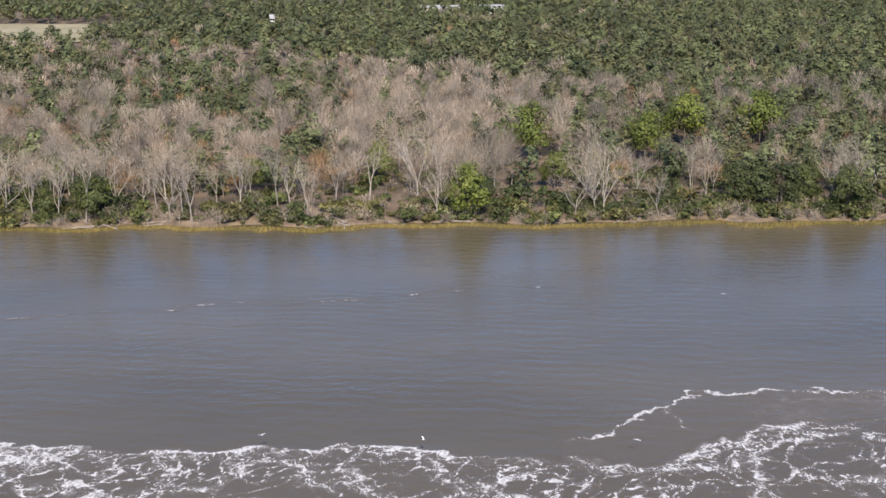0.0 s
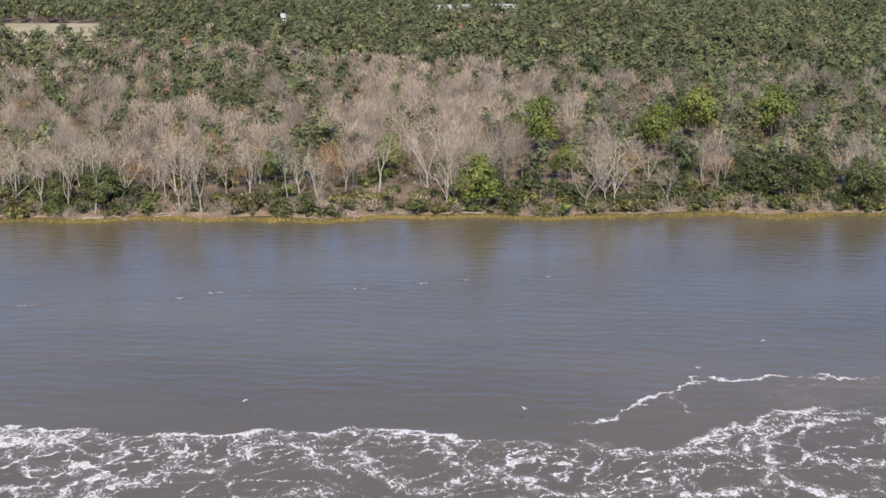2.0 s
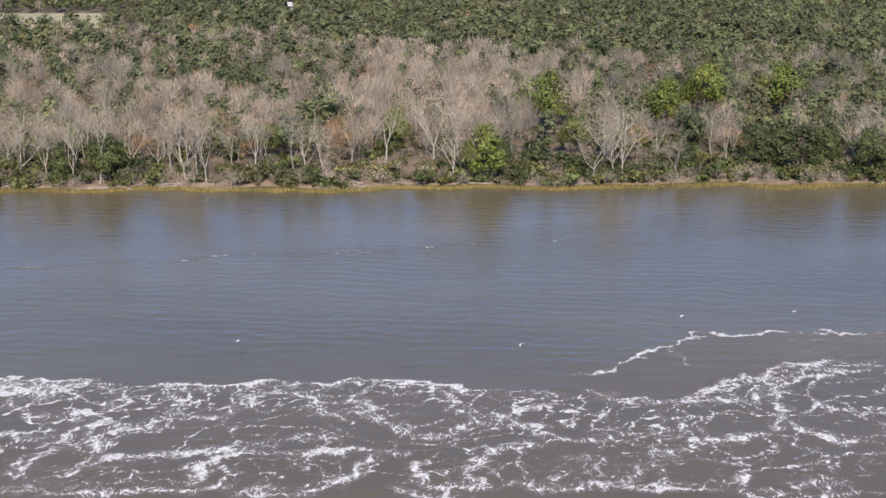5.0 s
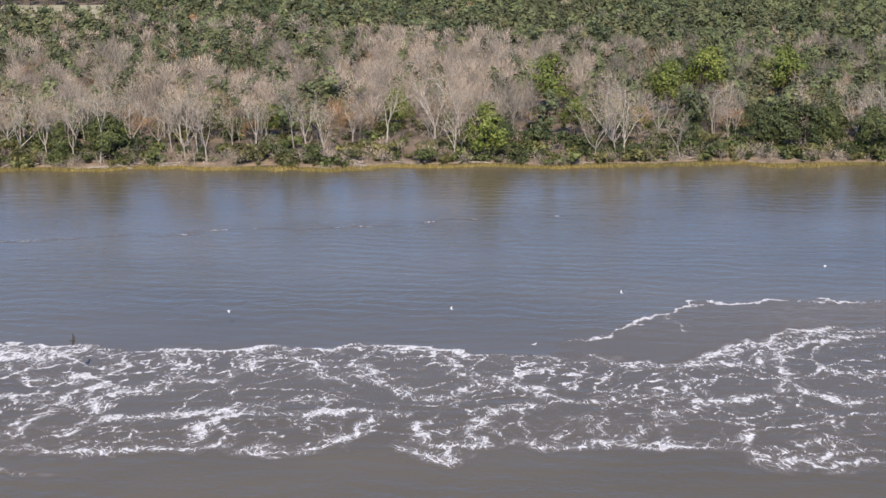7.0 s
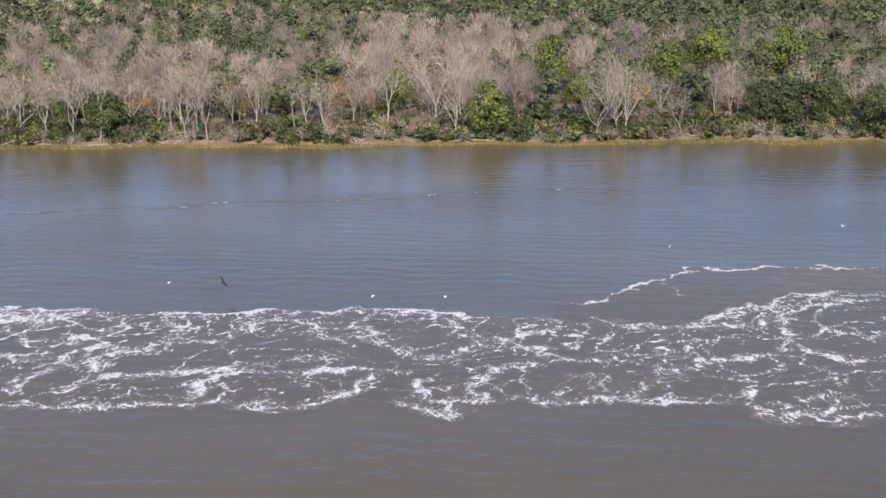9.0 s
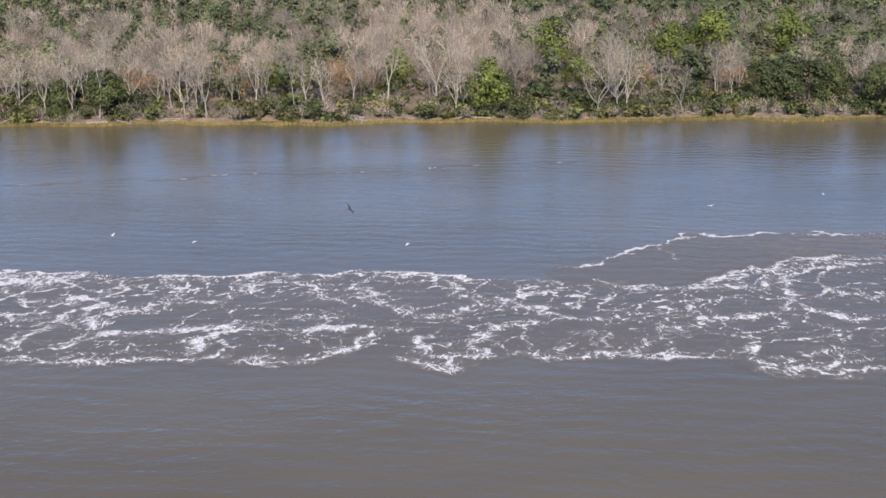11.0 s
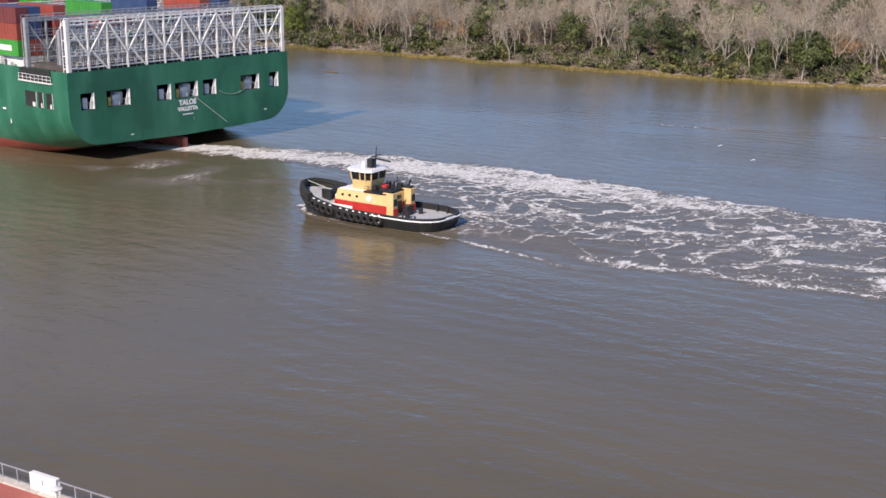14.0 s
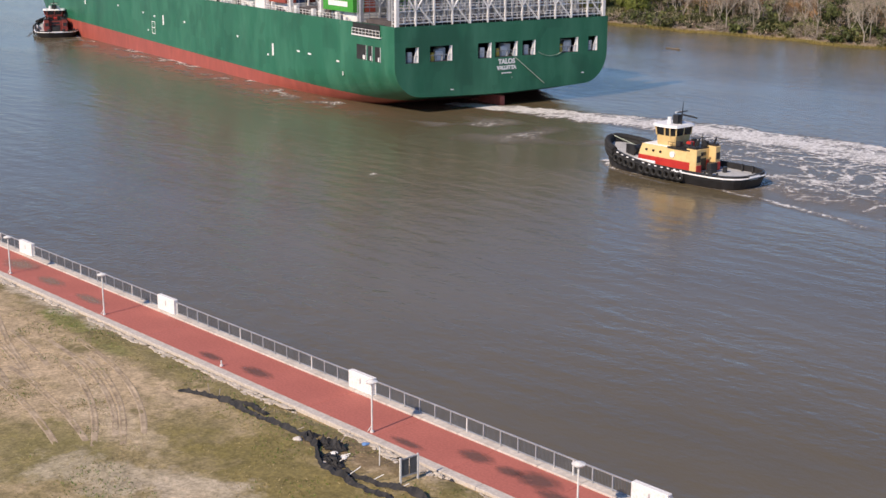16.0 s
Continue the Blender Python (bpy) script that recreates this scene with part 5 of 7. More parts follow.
build_promenade()
BLOCKS = [-138.5, -112.2, -85.9, -59.4, -32.8, -6.3, 20.2, 46.6]
for a, b in zip(BLOCKS, BLOCKS[1:]):
    railing(a + 1.4, b - 1.4)
for s in BLOCKS:
    wall_block(s)
for k, s in enumerate((-126, -108, -90, -72, -54, -36, -18, 0, 18.3, 36)):
    lamp_post(s, s != -18)
for s, n, a, b in ((-56.4, 2.2, 2.4, 1.0), (-48.9, 1.5, 2.0, 0.6), (-41, 1.3, 2.2, 0.5), (-15, 1.1, 1.6, 0.5), (-20.5, 0.6, 1.4, 0.35), (7.7, 2.2, 1.35, 0.55), (10.8, 2.1, 1.0, 0.45), (12.9, 2.4, 1.6, 0.75), (15.4, 1.4, 1.5, 0.5), (3.0, 0.4, 1.4, 0.3)):
    stain(s, n, a, b)
silt_fence()
wheel_ruts()
verge_rubble()
notice_frame()
build_grass()
for x, y, sc, mt, lb in ((-62.5, 53.6, 0.34, M_CONC, "pale lump of rubble beside the fallen fence"), (-58.9, 53.5, 0.26, M_WHITEWALL, "white rubbish caught by the fallen fence"), (-58.0, 53.5, 0.24, M_WHITEWALL, "white rubbish caught by the fallen fence"), (-58.6, 56.1, 0.26, M_BLUE, "blue plastic scrap on the grass"), (-58.4, 52.2, 0.2, M_CONC, "pale lump of rubble beside the fallen fence")):
    bm = bmesh.new()
    bmesh.ops.create_icosphere(bm, subdivisions=2, radius=sc)
    for v in bm.verts:
        v.co *= 1 + 0.5 * noise.noise(v.co * 3 + Vector((x, y, 0)))
        v.co.z *= 0.5
    ob = part("rubble", bm, mt)
    ob.matrix_basis = pose(x, y, ground_z(x, y) + 0.05)
    tagged(ob, lb, "rubble")

# ---------------------------------------------------------------- container ship
M_HULL = hull_material("green_hull", (0.008, 0.085, 0.048), (0.014, 0.135, 0.075), (0.42, 0.10, 0.075), 1.7, 0.0155)
M_SHIPWHITE = painted("ship_white", (0.62, 0.62, 0.62), (0.80, 0.80, 0.79), 0.5, 0.6, fine=3.0, grain=0.06)
M_DECK = painted("ship_deck", (0.06, 0.05, 0.048), (0.12, 0.10, 0.095), 0.3, 0.8)
# near-black, so that the mooring deck's inside and openings look shaded
M_SHADEIN = painted("mooring_deck_shade", (0.012, 0.012, 0.012), (0.035, 0.035, 0.035), 0.6, 0.7)
M_LETTER = painted("white_lettering", (0.75, 0.76, 0.75), (0.84, 0.84, 0.83), 1.0, 0.5)
M_RUDDER = painted("antifouling_red", (0.30, 0.06, 0.04), (0.45, 0.11, 0.085), 0.6, 0.6)
M_ROPE = painted("mooring_rope", (0.35, 0.42, 0.33), (0.5, 0.56, 0.46), 2.0, 0.8)
M_YELLOW = painted("safety_yellow", (0.55, 0.36, 0.05), (0.7, 0.47, 0.08), 2.0, 0.5)


def container_material(name, c):
    return painted(name, tuple(0.78 * v for v in c), c, 0.5, 0.5, fine=3.0, rand=0.15)


BOXES = [container_material(n, c) for n, c in (("box_red", (0.36, 0.075, 0.05)), ("box_blue", (0.035, 0.07, 0.17)), ("box_green", (0.05, 0.36, 0.05)), ("box_maroon", (0.17, 0.04, 0.04)), ("box_grey", (0.42, 0.43, 0.43)), ("box_darkgreen", (0.02, 0.13, 0.08)))]
DECK_Z = 16.3


def hull_section(x):
    """Half breadth at the deck, bottom, bilge radius at x metres from the transom."""
    if x < 60:
        t = x / 60
        b = 25.15 + 0.35 * min(1, x / 30)
        bottom = 3.1 - 3.4 * (x / 16) if x < 16 else -0.3 - 9.7 * ((x - 16) / 44)
        return b, bottom, 6.0 + 6.6 * t
    if x < 208:
        return 25.5, -10.0, 5.0
    t = min(1.0, (x - 208) / 80)
    return 25.5 * (1 - t ** 2.2) + 0.15, -10.0, 5.0


def hull_ring(x):
    b, zb, rad = hull_section(x)
    rad = min(rad, b * 0.9)
    flare = 0.0 if x < 205 else min(1, (x - 205) / 83)
    pts = [(0, zb - (0.5 if x < 16 else 0)), (max(0.05, (b - rad) * 0.6), zb - (0.25 if x < 16 else 0)), (max(0.1, b - rad), zb)]
    for k in range(1, 9):
        a = math.pi / 2 * k / 8
        pts.append((b - rad + rad * math.sin(a), zb + rad * (1 - math.cos(a))))
    z1 = pts[-1][1]
    for q in (0.33, 0.66, 1.0):
        pts.append((b, z1 + (DECK_Z - z1) * q))
    return [(x, y * (1 - 0.75 * flare * max(0, 1 - (z + 2) / 19) ** 0.8), z) for y, z in pts]


def build_hull(ship):
    xs = [0, 4, 8, 12, 16, 21, 27, 34, 42, 50, 60, 75, 95, 120, 150, 180, 205, 215, 225, 235, 245, 254, 262, 269, 275, 280, 284, 287, 288]
    rings = [hull_ring(x) for x in xs]
    bm = bmesh.new()
    n = len(rings[0])
    for side in (1, -1):
        grid = [[bm.verts.new((x, y * side, z)) for x, y, z in r] for r in rings]
        for a, b in zip(grid, grid[1:]):
            for k in range(n - 1):
                q = (a[k], b[k], b[k + 1], a[k + 1])
                # plating stays closed near the stern; near-black boxes stand for the mooring openings
                bm.faces.new(q if side > 0 else q[::-1])
    for f in bm.faces:
        f.smooth = True
    part("hull", bm, M_HULL, ship, "green topsides over red boot-top, scuffed")
    bm = bmesh.new()
    for a, b in zip(xs, xs[1:]):
        if a < 0:
            continue
        ha, hb = hull_section(a)[0], hull_section(b)[0]
        bm.faces.new([bm.verts.new(p) for p in ((a, -ha + 0.05, DECK_Z - 0.6), (b, -hb + 0.05, DECK_Z - 0.6), (b, hb - 0.05, DECK_Z - 0.6), (a, ha - 0.05, DECK_Z - 0.6))])
    part("deck", bm, M_DECK, ship)


WINDOWS = [(21.4, 2.8), (15.0, 4.9), (5.1, 3.1), (0.0, 5.2), (-5.4, 3.1), (-15.3, 4.6), (-21.4, 2.3)]


def build_transom(ship):
    """The flat stern with its mooring openings, cut through."""
    zlo, z0, z1 = 9.0, 9.55, 12.45
    bm = bmesh.new()
    half = 25.15

    def sheet(ya, yb, za, zb):
        bm.faces.new([bm.verts.new(p) for p in ((0, ya, za), (0, ya, zb), (0, yb, zb), (0, yb, za))])

    sheet(-half, half, zlo, z0)
    sheet(-half, half, z1, DECK_Z)
    edges = [half]
    for y, w in WINDOWS:
        edges += [y + w / 2, y - w / 2]
    edges.append(-half)
    for k in range(0, len(edges), 2):
        sheet(edges[k + 1], edges[k], z0, z1)
    ring = [p for p in hull_ring(0) if p[2] < zlo - 0.01]
    low = [(0, y, z) for _, y, z in ring] + [(0, half, zlo)]
    full = [(0, -y, z) for _, y, z in low[::-1]] + [(0, y, z) for _, y, z in low[1:]]
    bm.faces.new([bm.verts.new(p) for p in full])
    part("transom", bm, M_HULL, ship, "flat green stern plate with mooring openings")
    bm = bmesh.new()
    box(bm, 0.3, 9, -24, 24, 9.3, 9.6)
    part("mooring_deck", bm, M_DECK, ship)
    # back wall and ceiling carry the interior's shade in their colour
    boxed("bulkhead", (9.0, 9.3, -24, 24, 9.3, 13.2), M_SHADEIN, ship)
    boxed("mooring_deck_roof", (0.3, 9, -24, 24, 13.0, 13.2), M_SHADEIN, ship)
    for y, w in WINDOWS:
        bm = bmesh.new()
        box(bm, -0.05, 0.5, y - w / 2 - 0.03, y - w / 2 + 0.10, z0, z1)
        for s in range(6):
            t = s / 6
            box(bm, 0.25, 0.5, y - w / 2 + 0.1, y - w / 2 + 0.75 - 0.55 * t, z0 + (z1 - z0) * t, z0 + (z1 - z0) * (t + 1 / 6))
        part("fairlead_plate", bm, M_SHIPWHITE, ship, "white plate beside the opening")
        bm = bmesh.new()
        for u in np.linspace(-w / 2 + 0.3, w / 2 - 0.3, max(2, int(w / 1.1))):
            bar(bm, (0.9, y + u, 9.6), (0.9, y + u, 10.6), 0.28, 8)
        bar(bm, (0.1, y - w / 2, 10.75), (0.1, y + w / 2, 10.75), 0.05)
        part("bollards", bm, M_STEEL, ship)
        boxed("locker", (0.8, 1.3, y - w * 0.18, y + w * 0.16, 9.6, 11.5), M_SHIPWHITE, ship, bevel=0.05)
        if w > 4:
            boxed("winch", (1.5, 3.2, y - w * 0.42, y - w * 0.05, 9.6, 11.9), M_SHIPWHITE, ship, bevel=0.2)
            boxed("control_box", (0.7, 1.2, y + w * 0.22, y + w * 0.36, 9.6, 11.2), M_YELLOW, ship, bevel=0.05)
    for text, z, size in (("TALOS", 8.25, 1.3), ("VALLETTA", 7.15, 0.98)):
        cu = bpy.data.curves.new("lettering", "FONT")
        cu.body, cu.size, cu.align_x, cu.extrude, cu.offset = text, size, "CENTER", 0.01, 0.075
        tmp = bpy.data.objects.new("lettering", cu)
        me = bpy.data.meshes.new_from_object(tmp)
        bpy.data.objects.remove(tmp)
        me.materials.append(M_LETTER)
        ob = new("lettering", me)
        ob.parent = ship
        ob.matrix_basis = pose(-0.03, -0.1, z, 90, 0, -90)
        tagged(ob, "white painted " + ("ship's name" if size > 1.2 else "home port"))
    boxed("number_bar", (-0.03, -0.005, -1.3, 1.1, 6.35, 6.55), M_LETTER, ship, "small white bar of writing")
    for y, z in ((12.5, 4.0), (-19.0, 5.2)):
        boxed("draught_mark", (-0.03, -0.005, y - 0.35, y + 0.35, z, z + 0.22), M_LETTER, ship)
    # ropes out of the middle opening
    barred("rope", (-0.1, -1.0, 10.2), (-0.4, -9.0, 3.9), 0.07, M_ROPE, ship, "pale green mooring rope hanging from the stern")
    bm = bmesh.new()
    for k in range(8):
        a, b = k / 8, (k + 1) / 8
        sag = lambda t: 10.1 - 1.6 * 4 * t * (1 - t) * 0.6
        bar(bm, (-0.12, -7.6 - 6.5 * a, sag(a)), (-0.12, -7.6 - 6.5 * b, sag(b)), 0.04, 5)
    part("rope", bm, M_ROPE, ship)
    bm = bmesh.new()
    for za, zb, xa, xb in ((-6, 1.9, 0.9, 9.0),):
        box(bm, xa, xb, -0.55, 0.55, za, zb, 0.2)
    part("rudder", bm, M_RUDDER, ship, "red rudder head at the waterline")
    boxed("skeg", (10, 30, -1.2, 1.2, -8, 1.0), M_RUDDER, ship)
    barred("flag_staff", (0.4, -1.4, 4.4), (-0.05, -1.4, 5.6), 0.06, M_SHIPWHITE, ship)


def lashing_bridge(ship, x, y0=-24.3, y1=24.3, top=25.2, deep=1.6, paint=None):
    """Steel frame between container bays: posts, braces and walkways with rails."""
    paint = paint or M_SHIPWHITE
    br = new("lashing_bridge")
    br.parent = ship
    br.location = (x, 0, 0)
    n = max(2, round((y1 - y0) / 4.05))
    ys = [y0 + (y1 - y0) * k / n for k in range(n + 1)]
    levels = [z for z in (DECK_Z + 0.5, 19.0, 21.7, 24.3) if z < top]
    for k, y in enumerate(ys):
        big = k in (0, n)
        boxed("post", (-0.25 - 0.15 * big, 0.25 + 0.15 * big, y - 0.12 - 0.2 * big, y + 0.12 + 0.2 * big, DECK_Z - 0.6, top), paint, br)
        barred("strut", (deep, y, DECK_Z - 0.6), (deep, y, top - 0.8), 0.09, paint, br)
    for k in range(n):
        lo, hi = (ys[k], ys[k + 1]) if k % 2 else (ys[k + 1], ys[k])
        barred("brace", (-0.1, lo, levels[1]), (-0.1, hi, top - 0.4), 0.19, paint, br)
        if k % 2 == 0:
            barred("brace", (-0.1, hi, DECK_Z - 0.2), (-0.1, lo, levels[1] + 1.5), 0.17, paint, br)
        barred("stanchion", (0.3, (lo + hi) / 2, DECK_Z - 0.6), (0.3, (lo + hi) / 2, top - 0.5), 0.07, paint, br)
    for z in levels:
        bm = box(bmesh.new(), -0.1, deep, y0, y1, z - 0.12, z)
        part("walkway", bm, paint, br)
        bm = bmesh.new()
        for xx in (-0.2, deep):
            for h in (0.55, 1.05):
                bar(bm, (xx, y0, z + h), (xx, y1, z + h), 0.045, 4)
            for k in range(int((y1 - y0) / 1.35) + 1):
                y = y0 + 1.35 * k
                bar(bm, (xx, y, z), (xx, y, z + 1.05), 0.04, 4)
        part("handrail", bm, paint, br)
    boxed("beam", (-0.2, 0.25, y0, y1, top - 0.35, top - 0.05), paint, br)
    return br


def container_mesh():
    """A 40-foot box with ribbed sides and corner posts."""
    V, F = [], []
    L, W, H = 12.19, 2.44, 2.9
    n = 22
    for side in (-1, 1):
        base = len(V)
        for k in range(n + 1):
            y = side * (W / 2 - (0.0 if k in (0, n) else 0.05 * (k % 2)))
            x = -L / 2 + L * k / n
            V += [(x, y, 0), (x, y, H)]
        for k in range(n):
            q = (base + 2 * k, base + 2 * k + 2, base + 2 * k + 3, base + 2 * k + 1)
            F.append(q if side < 0 else q[::-1])
    m = 2 * (n + 1)
    F += [(0, 1, m + 1, m), (m - 2, 2 * m - 2, 2 * m - 1, m - 1), (1, m - 1, 2 * m - 1, m + 1)]
    return V, F


def build_cargo(ship):
    V, F = container_mesh()
    meshes = [mesh_of("container", V, F, m) for m in BOXES]
    r = np.random.default_rng(3)
    plans = [  # bay start, tiers on the near side, tiers further in
        (16.5, [2, 0, 3], 3), (45.5, [0, 1, 0], 3), (60.0, [2, 2, 1], 4), (74.5, [3, 5, 0], 5), (89.0, [2, 3, 0], 5), (103.5, [3, 0, 0], 5), (118.0, [3, 0, 1], 5), (132.5, [0, 2, 1], 5), (147, [1, 3, 0], 5), (161.5, [2, 3, 0], 5)]
    for x0, first, tiers in plans:
        for col in range(19 if x0 < 100 else 4):
            y = 23.2 - 2.57 * col
            k = len(first) if col == 0 else int(r.integers(1, tiers + 1))
            for t in range(k):
                c = first[t] if col == 0 else int(r.integers(0, 6))
                ob = new("container", meshes[c])
                ob.parent = ship
                ob.location = (x0 + 6.1, y, DECK_Z + 1.5 + 2.92 * t)
                if col == 0 and c == 2:
                    boxed("marking", (-3.9, 3.9, 1.225, 1.245, 0.95, 1.95), M_LETTER, ob, "white sign bar on the green container")
        boxed("hatch_cover", (x0, x0 + 12.2, -23.5, 23.5, DECK_Z - 0.6, DECK_Z + 1.45), M_SHIPWHITE, ship, "grey-white hatch cover under the containers")
    for x in (13.6, 29.6, 43.2, 58.0, 72.5, 87.0, 101.5, 116.0, 130.5, 145.0, 159.5):
        # aftmost frame here is grey, not white: its shade is put into the colour
        lashing_bridge(ship, x, 14.0 if x > 50 else -24.3, 24.3, 24.9 if x < 50 else 22.2, 1.4, M_STEEL if x < 20 else None)
    boxed("hatch_cover", (3.0, 13.0, -23.5, 23.5, DECK_Z - 0.6, DECK_Z + 0.6), M_DECK, ship)
    boxed("hatch_cover", (31.5, 42.5, -23.5, 23.5, DECK_Z - 0.6, DECK_Z + 1.0), M_DECK, ship)
    # rails, lockers and fittings along the deck edge
    for seg in range(8):
        bm = bmesh.new()
        a = 20 + 21 * seg
        for h in (0.55, 1.05):
            bar(bm, (a, 25.3, DECK_Z + h - 0.1), (a + 20.5, 25.4, DECK_Z + h - 0.1), 0.05, 4)
        for k in range(15):
            bar(bm, (a + 1.45 * k, 25.35, DECK_Z - 0.6), (a + 1.45 * k, 25.35, DECK_Z + 0.95), 0.05, 4)
        part("deck_rail", bm, M_SHIPWHITE, ship)
    for k in range(46):
        x = 18 + 3.6 * k + float(r.uniform(-0.8, 0.8))
        h = float(r.uniform(0.5, 1.6))
        boxed("deck_fitting", (x, x + float(r.uniform(0.4, 1.6)), 24.2, 24.9, DECK_Z - 0.6, DECK_Z + h), (M_SHIPWHITE, M_SHIPWHITE, M_DECK)[k % 3], ship, bevel=0.04)
    boxed("deck_house", (53.6, 58.2, 24.0, 25.45, DECK_Z - 0.1, DECK_Z + 3.0), M_LETTER, ship, "plain white locker at the deck edge", 0.05)
    # fittings and marks on the side
    for x, z, h, w in ((50, 7.9, 2.6, 0.8), (52.5, 6.6, 0.4, 0.7), (113, 9.6, 2.4, 0.8), (174, 11.0, 2.4, 0.8), (211, 12.6, 2.4, 0.8), (38, 8.6, 0.35, 1.2), (33, 8.5, 0.35, 1.4), (68, 9.2, 0.45, 0.8), (99, 10.1, 0.45, 1.0), (119, 10.2, 0.4, 0.9), (127, 10.6, 0.4, 0.9), (146, 11.2, 0.4, 0.9), (21, 8.2, 0.35, 1.2), (19, 6.0, 0.8, 0.3), (124, 6.3, 0.4, 0.8)):
        boxed("side_mark", (x - w / 2, x + w / 2, 25.503, 25.53, z - h / 2, z + h / 2), M_LETTER, ship, "small white mark on the hull side")
    bm = bmesh.new()
    for a, b, c, d in ((-1.1, -0.9, -1.6, 1.6), (0.9, 1.1, -1.6, 1.6), (-0.9, 0.9, 1.4, 1.6), (-0.9, 0.9, -1.6, -1.4), (-0.9, 0.9, -0.1, 0.1)):
        box(bm, 120 + a, 120 + b, 25.503, 25.53, 7.2 + c, 7.2 + d)
    part("load_mark", bm, M_LETTER, ship, "white outlined mark on the hull side")
    # side mooring openings near the stern, framed in the plating; near-black boxes for shade
    for a, b in ((5.0, 7.0), (8.0, 9.6), (10.2, 13.8)):
        y = hull_section((a + b) / 2)[0]
        boxed("side_opening_shade", (a, b, y - 0.3, y + 0.03, 9.4, 12.2), M_SHADEIN, ship, "near-black box painted as shade of a side mooring opening", 0.02)
        boxed("opening_frame", (a - 0.1, a, y - 0.1, y + 0.06, 9.4, 12.2), M_SHIPWHITE, ship)
        boxed("bollard", (a + 0.3, a + 0.3 + (b - a) * 0.25, y + 0.035, y + 0.06, 9.5, 10.3), M_SHIPWHITE, ship)
    # recess at the deck edge: its shade is a solid near-black box
    boxed("quarter_recess_shade", (5.0, 15.0, 24.2, 25.40, 14.1, 16.25), M_SHADEIN, ship, "near-black box painted as shade of a deck-edge recess")
    bm = bmesh.new()
    box(bm, 4.6, 15.4, 23.6, 25.55, 13.85, 14.1)
    for k in range(9):
        bar(bm, (4.8 + 1.3 * k, 25.5, 14.1), (4.8 + 1.3 * k, 25.5, 15.2), 0.05, 4)
    for h in (14.6, 15.2):
        bar(bm, (4.7, 25.5, h), (15.3, 25.5, h), 0.05, 4)
    part("side_platform", bm, M_SHIPWHITE, ship, "white railed platform at the quarter")


def build_ship():
    ship = thing("container_ship", pose(0, 0, 0), "large green container ship with red boot-top and white lashing frames", "ship")
    build_hull(ship)
    build_transom(ship)
    lashing_bridge(ship, 0.6)
    # inner frame in darker grey, to look shaded behind the white one
    lashing_bridge(ship, 6.5, -22.0, 22.0, 23.0, 1.2, M_STEEL)
    build_cargo(ship)
    return ship


# ---------------------------------------------------------------- tugs
M_BLACK = painted("black_hull", (0.012, 0.012, 0.014), (0.03, 0.03, 0.032), 0.8, 0.5, fine=5.0, grain=0.06)
M_RUBBER = painted("black_rubber", (0.008, 0.008, 0.008), (0.03, 0.03, 0.03), 1.5, 0.85, fine=6.0, bump=0.4)
M_CREAM = painted("cream_paint", (0.66, 0.46, 0.20), (0.76, 0.55, 0.26), 0.7, 0.5, fine=4.0, grain=0.06)
M_TUGRED = painted("red_paint", (0.42, 0.025, 0.02), (0.55, 0.04, 0.03), 0.7, 0.5, fine=4.0, grain=0.06)
M_TUGDECK = painted("grey_deck", (0.38, 0.39, 0.39), (0.52, 0.53, 0.53), 0.6, 0.8, fine=4.0)
M_GLASS = painted("dark_window_glass", (0.01, 0.012, 0.015), (0.025, 0.028, 0.03), 0.5, 0.08)
M_WHITE = painted("white_paint", (0.72, 0.73, 0.74), (0.84, 0.84, 0.84), 0.7, 0.5, fine=4.0, grain=0.06)
M_MAROON = painted("maroon_paint", (0.16, 0.03, 0.025), (0.25, 0.05, 0.04), 0.7, 0.5, fine=4.0, grain=0.06)


def tube(bm, pts, r, sides=8):
    """A bent round bar through the points."""
    rings = []
    for i, p in enumerate(pts):
        a, b = Vector(pts[max(0, i - 1)]), Vector(pts[min(len(pts) - 1, i + 1)])
        d = (b - a).normalized()
        u = d.cross(Vector((0, 0, 1))).normalized()
        v = u.cross(d)
        rings.append([bm.verts.new(Vector(p) + r * (math.cos(2 * math.pi * k / sides) * u + math.sin(2 * math.pi * k / sides) * v)) for k in range(sides)])
    for a, b in zip(rings, rings[1:]):
        for k in range(sides):
            bm.faces.new((a[k], a[(k + 1) % sides], b[(k + 1) % sides], b[k]))
    bm.faces.new(rings[0][::-1]); bm.faces.new(rings[-1])
    return bm


def tug_outline(x, half_len, beam):
    """Half breadth of the tug at x, from stern (-) to bow (+)."""
    t = x / half_len
    if t > 0.25:
        return beam * math.sqrt(max(0.0, 1 - ((t - 0.25) / 0.75) ** 2.3))
    if t < -0.5:
        return beam * (max(0.0, 1 - ((-t - 0.5) / 0.5) ** 3.0) ** 0.5 * 0.7 + 0.3)
    return beam


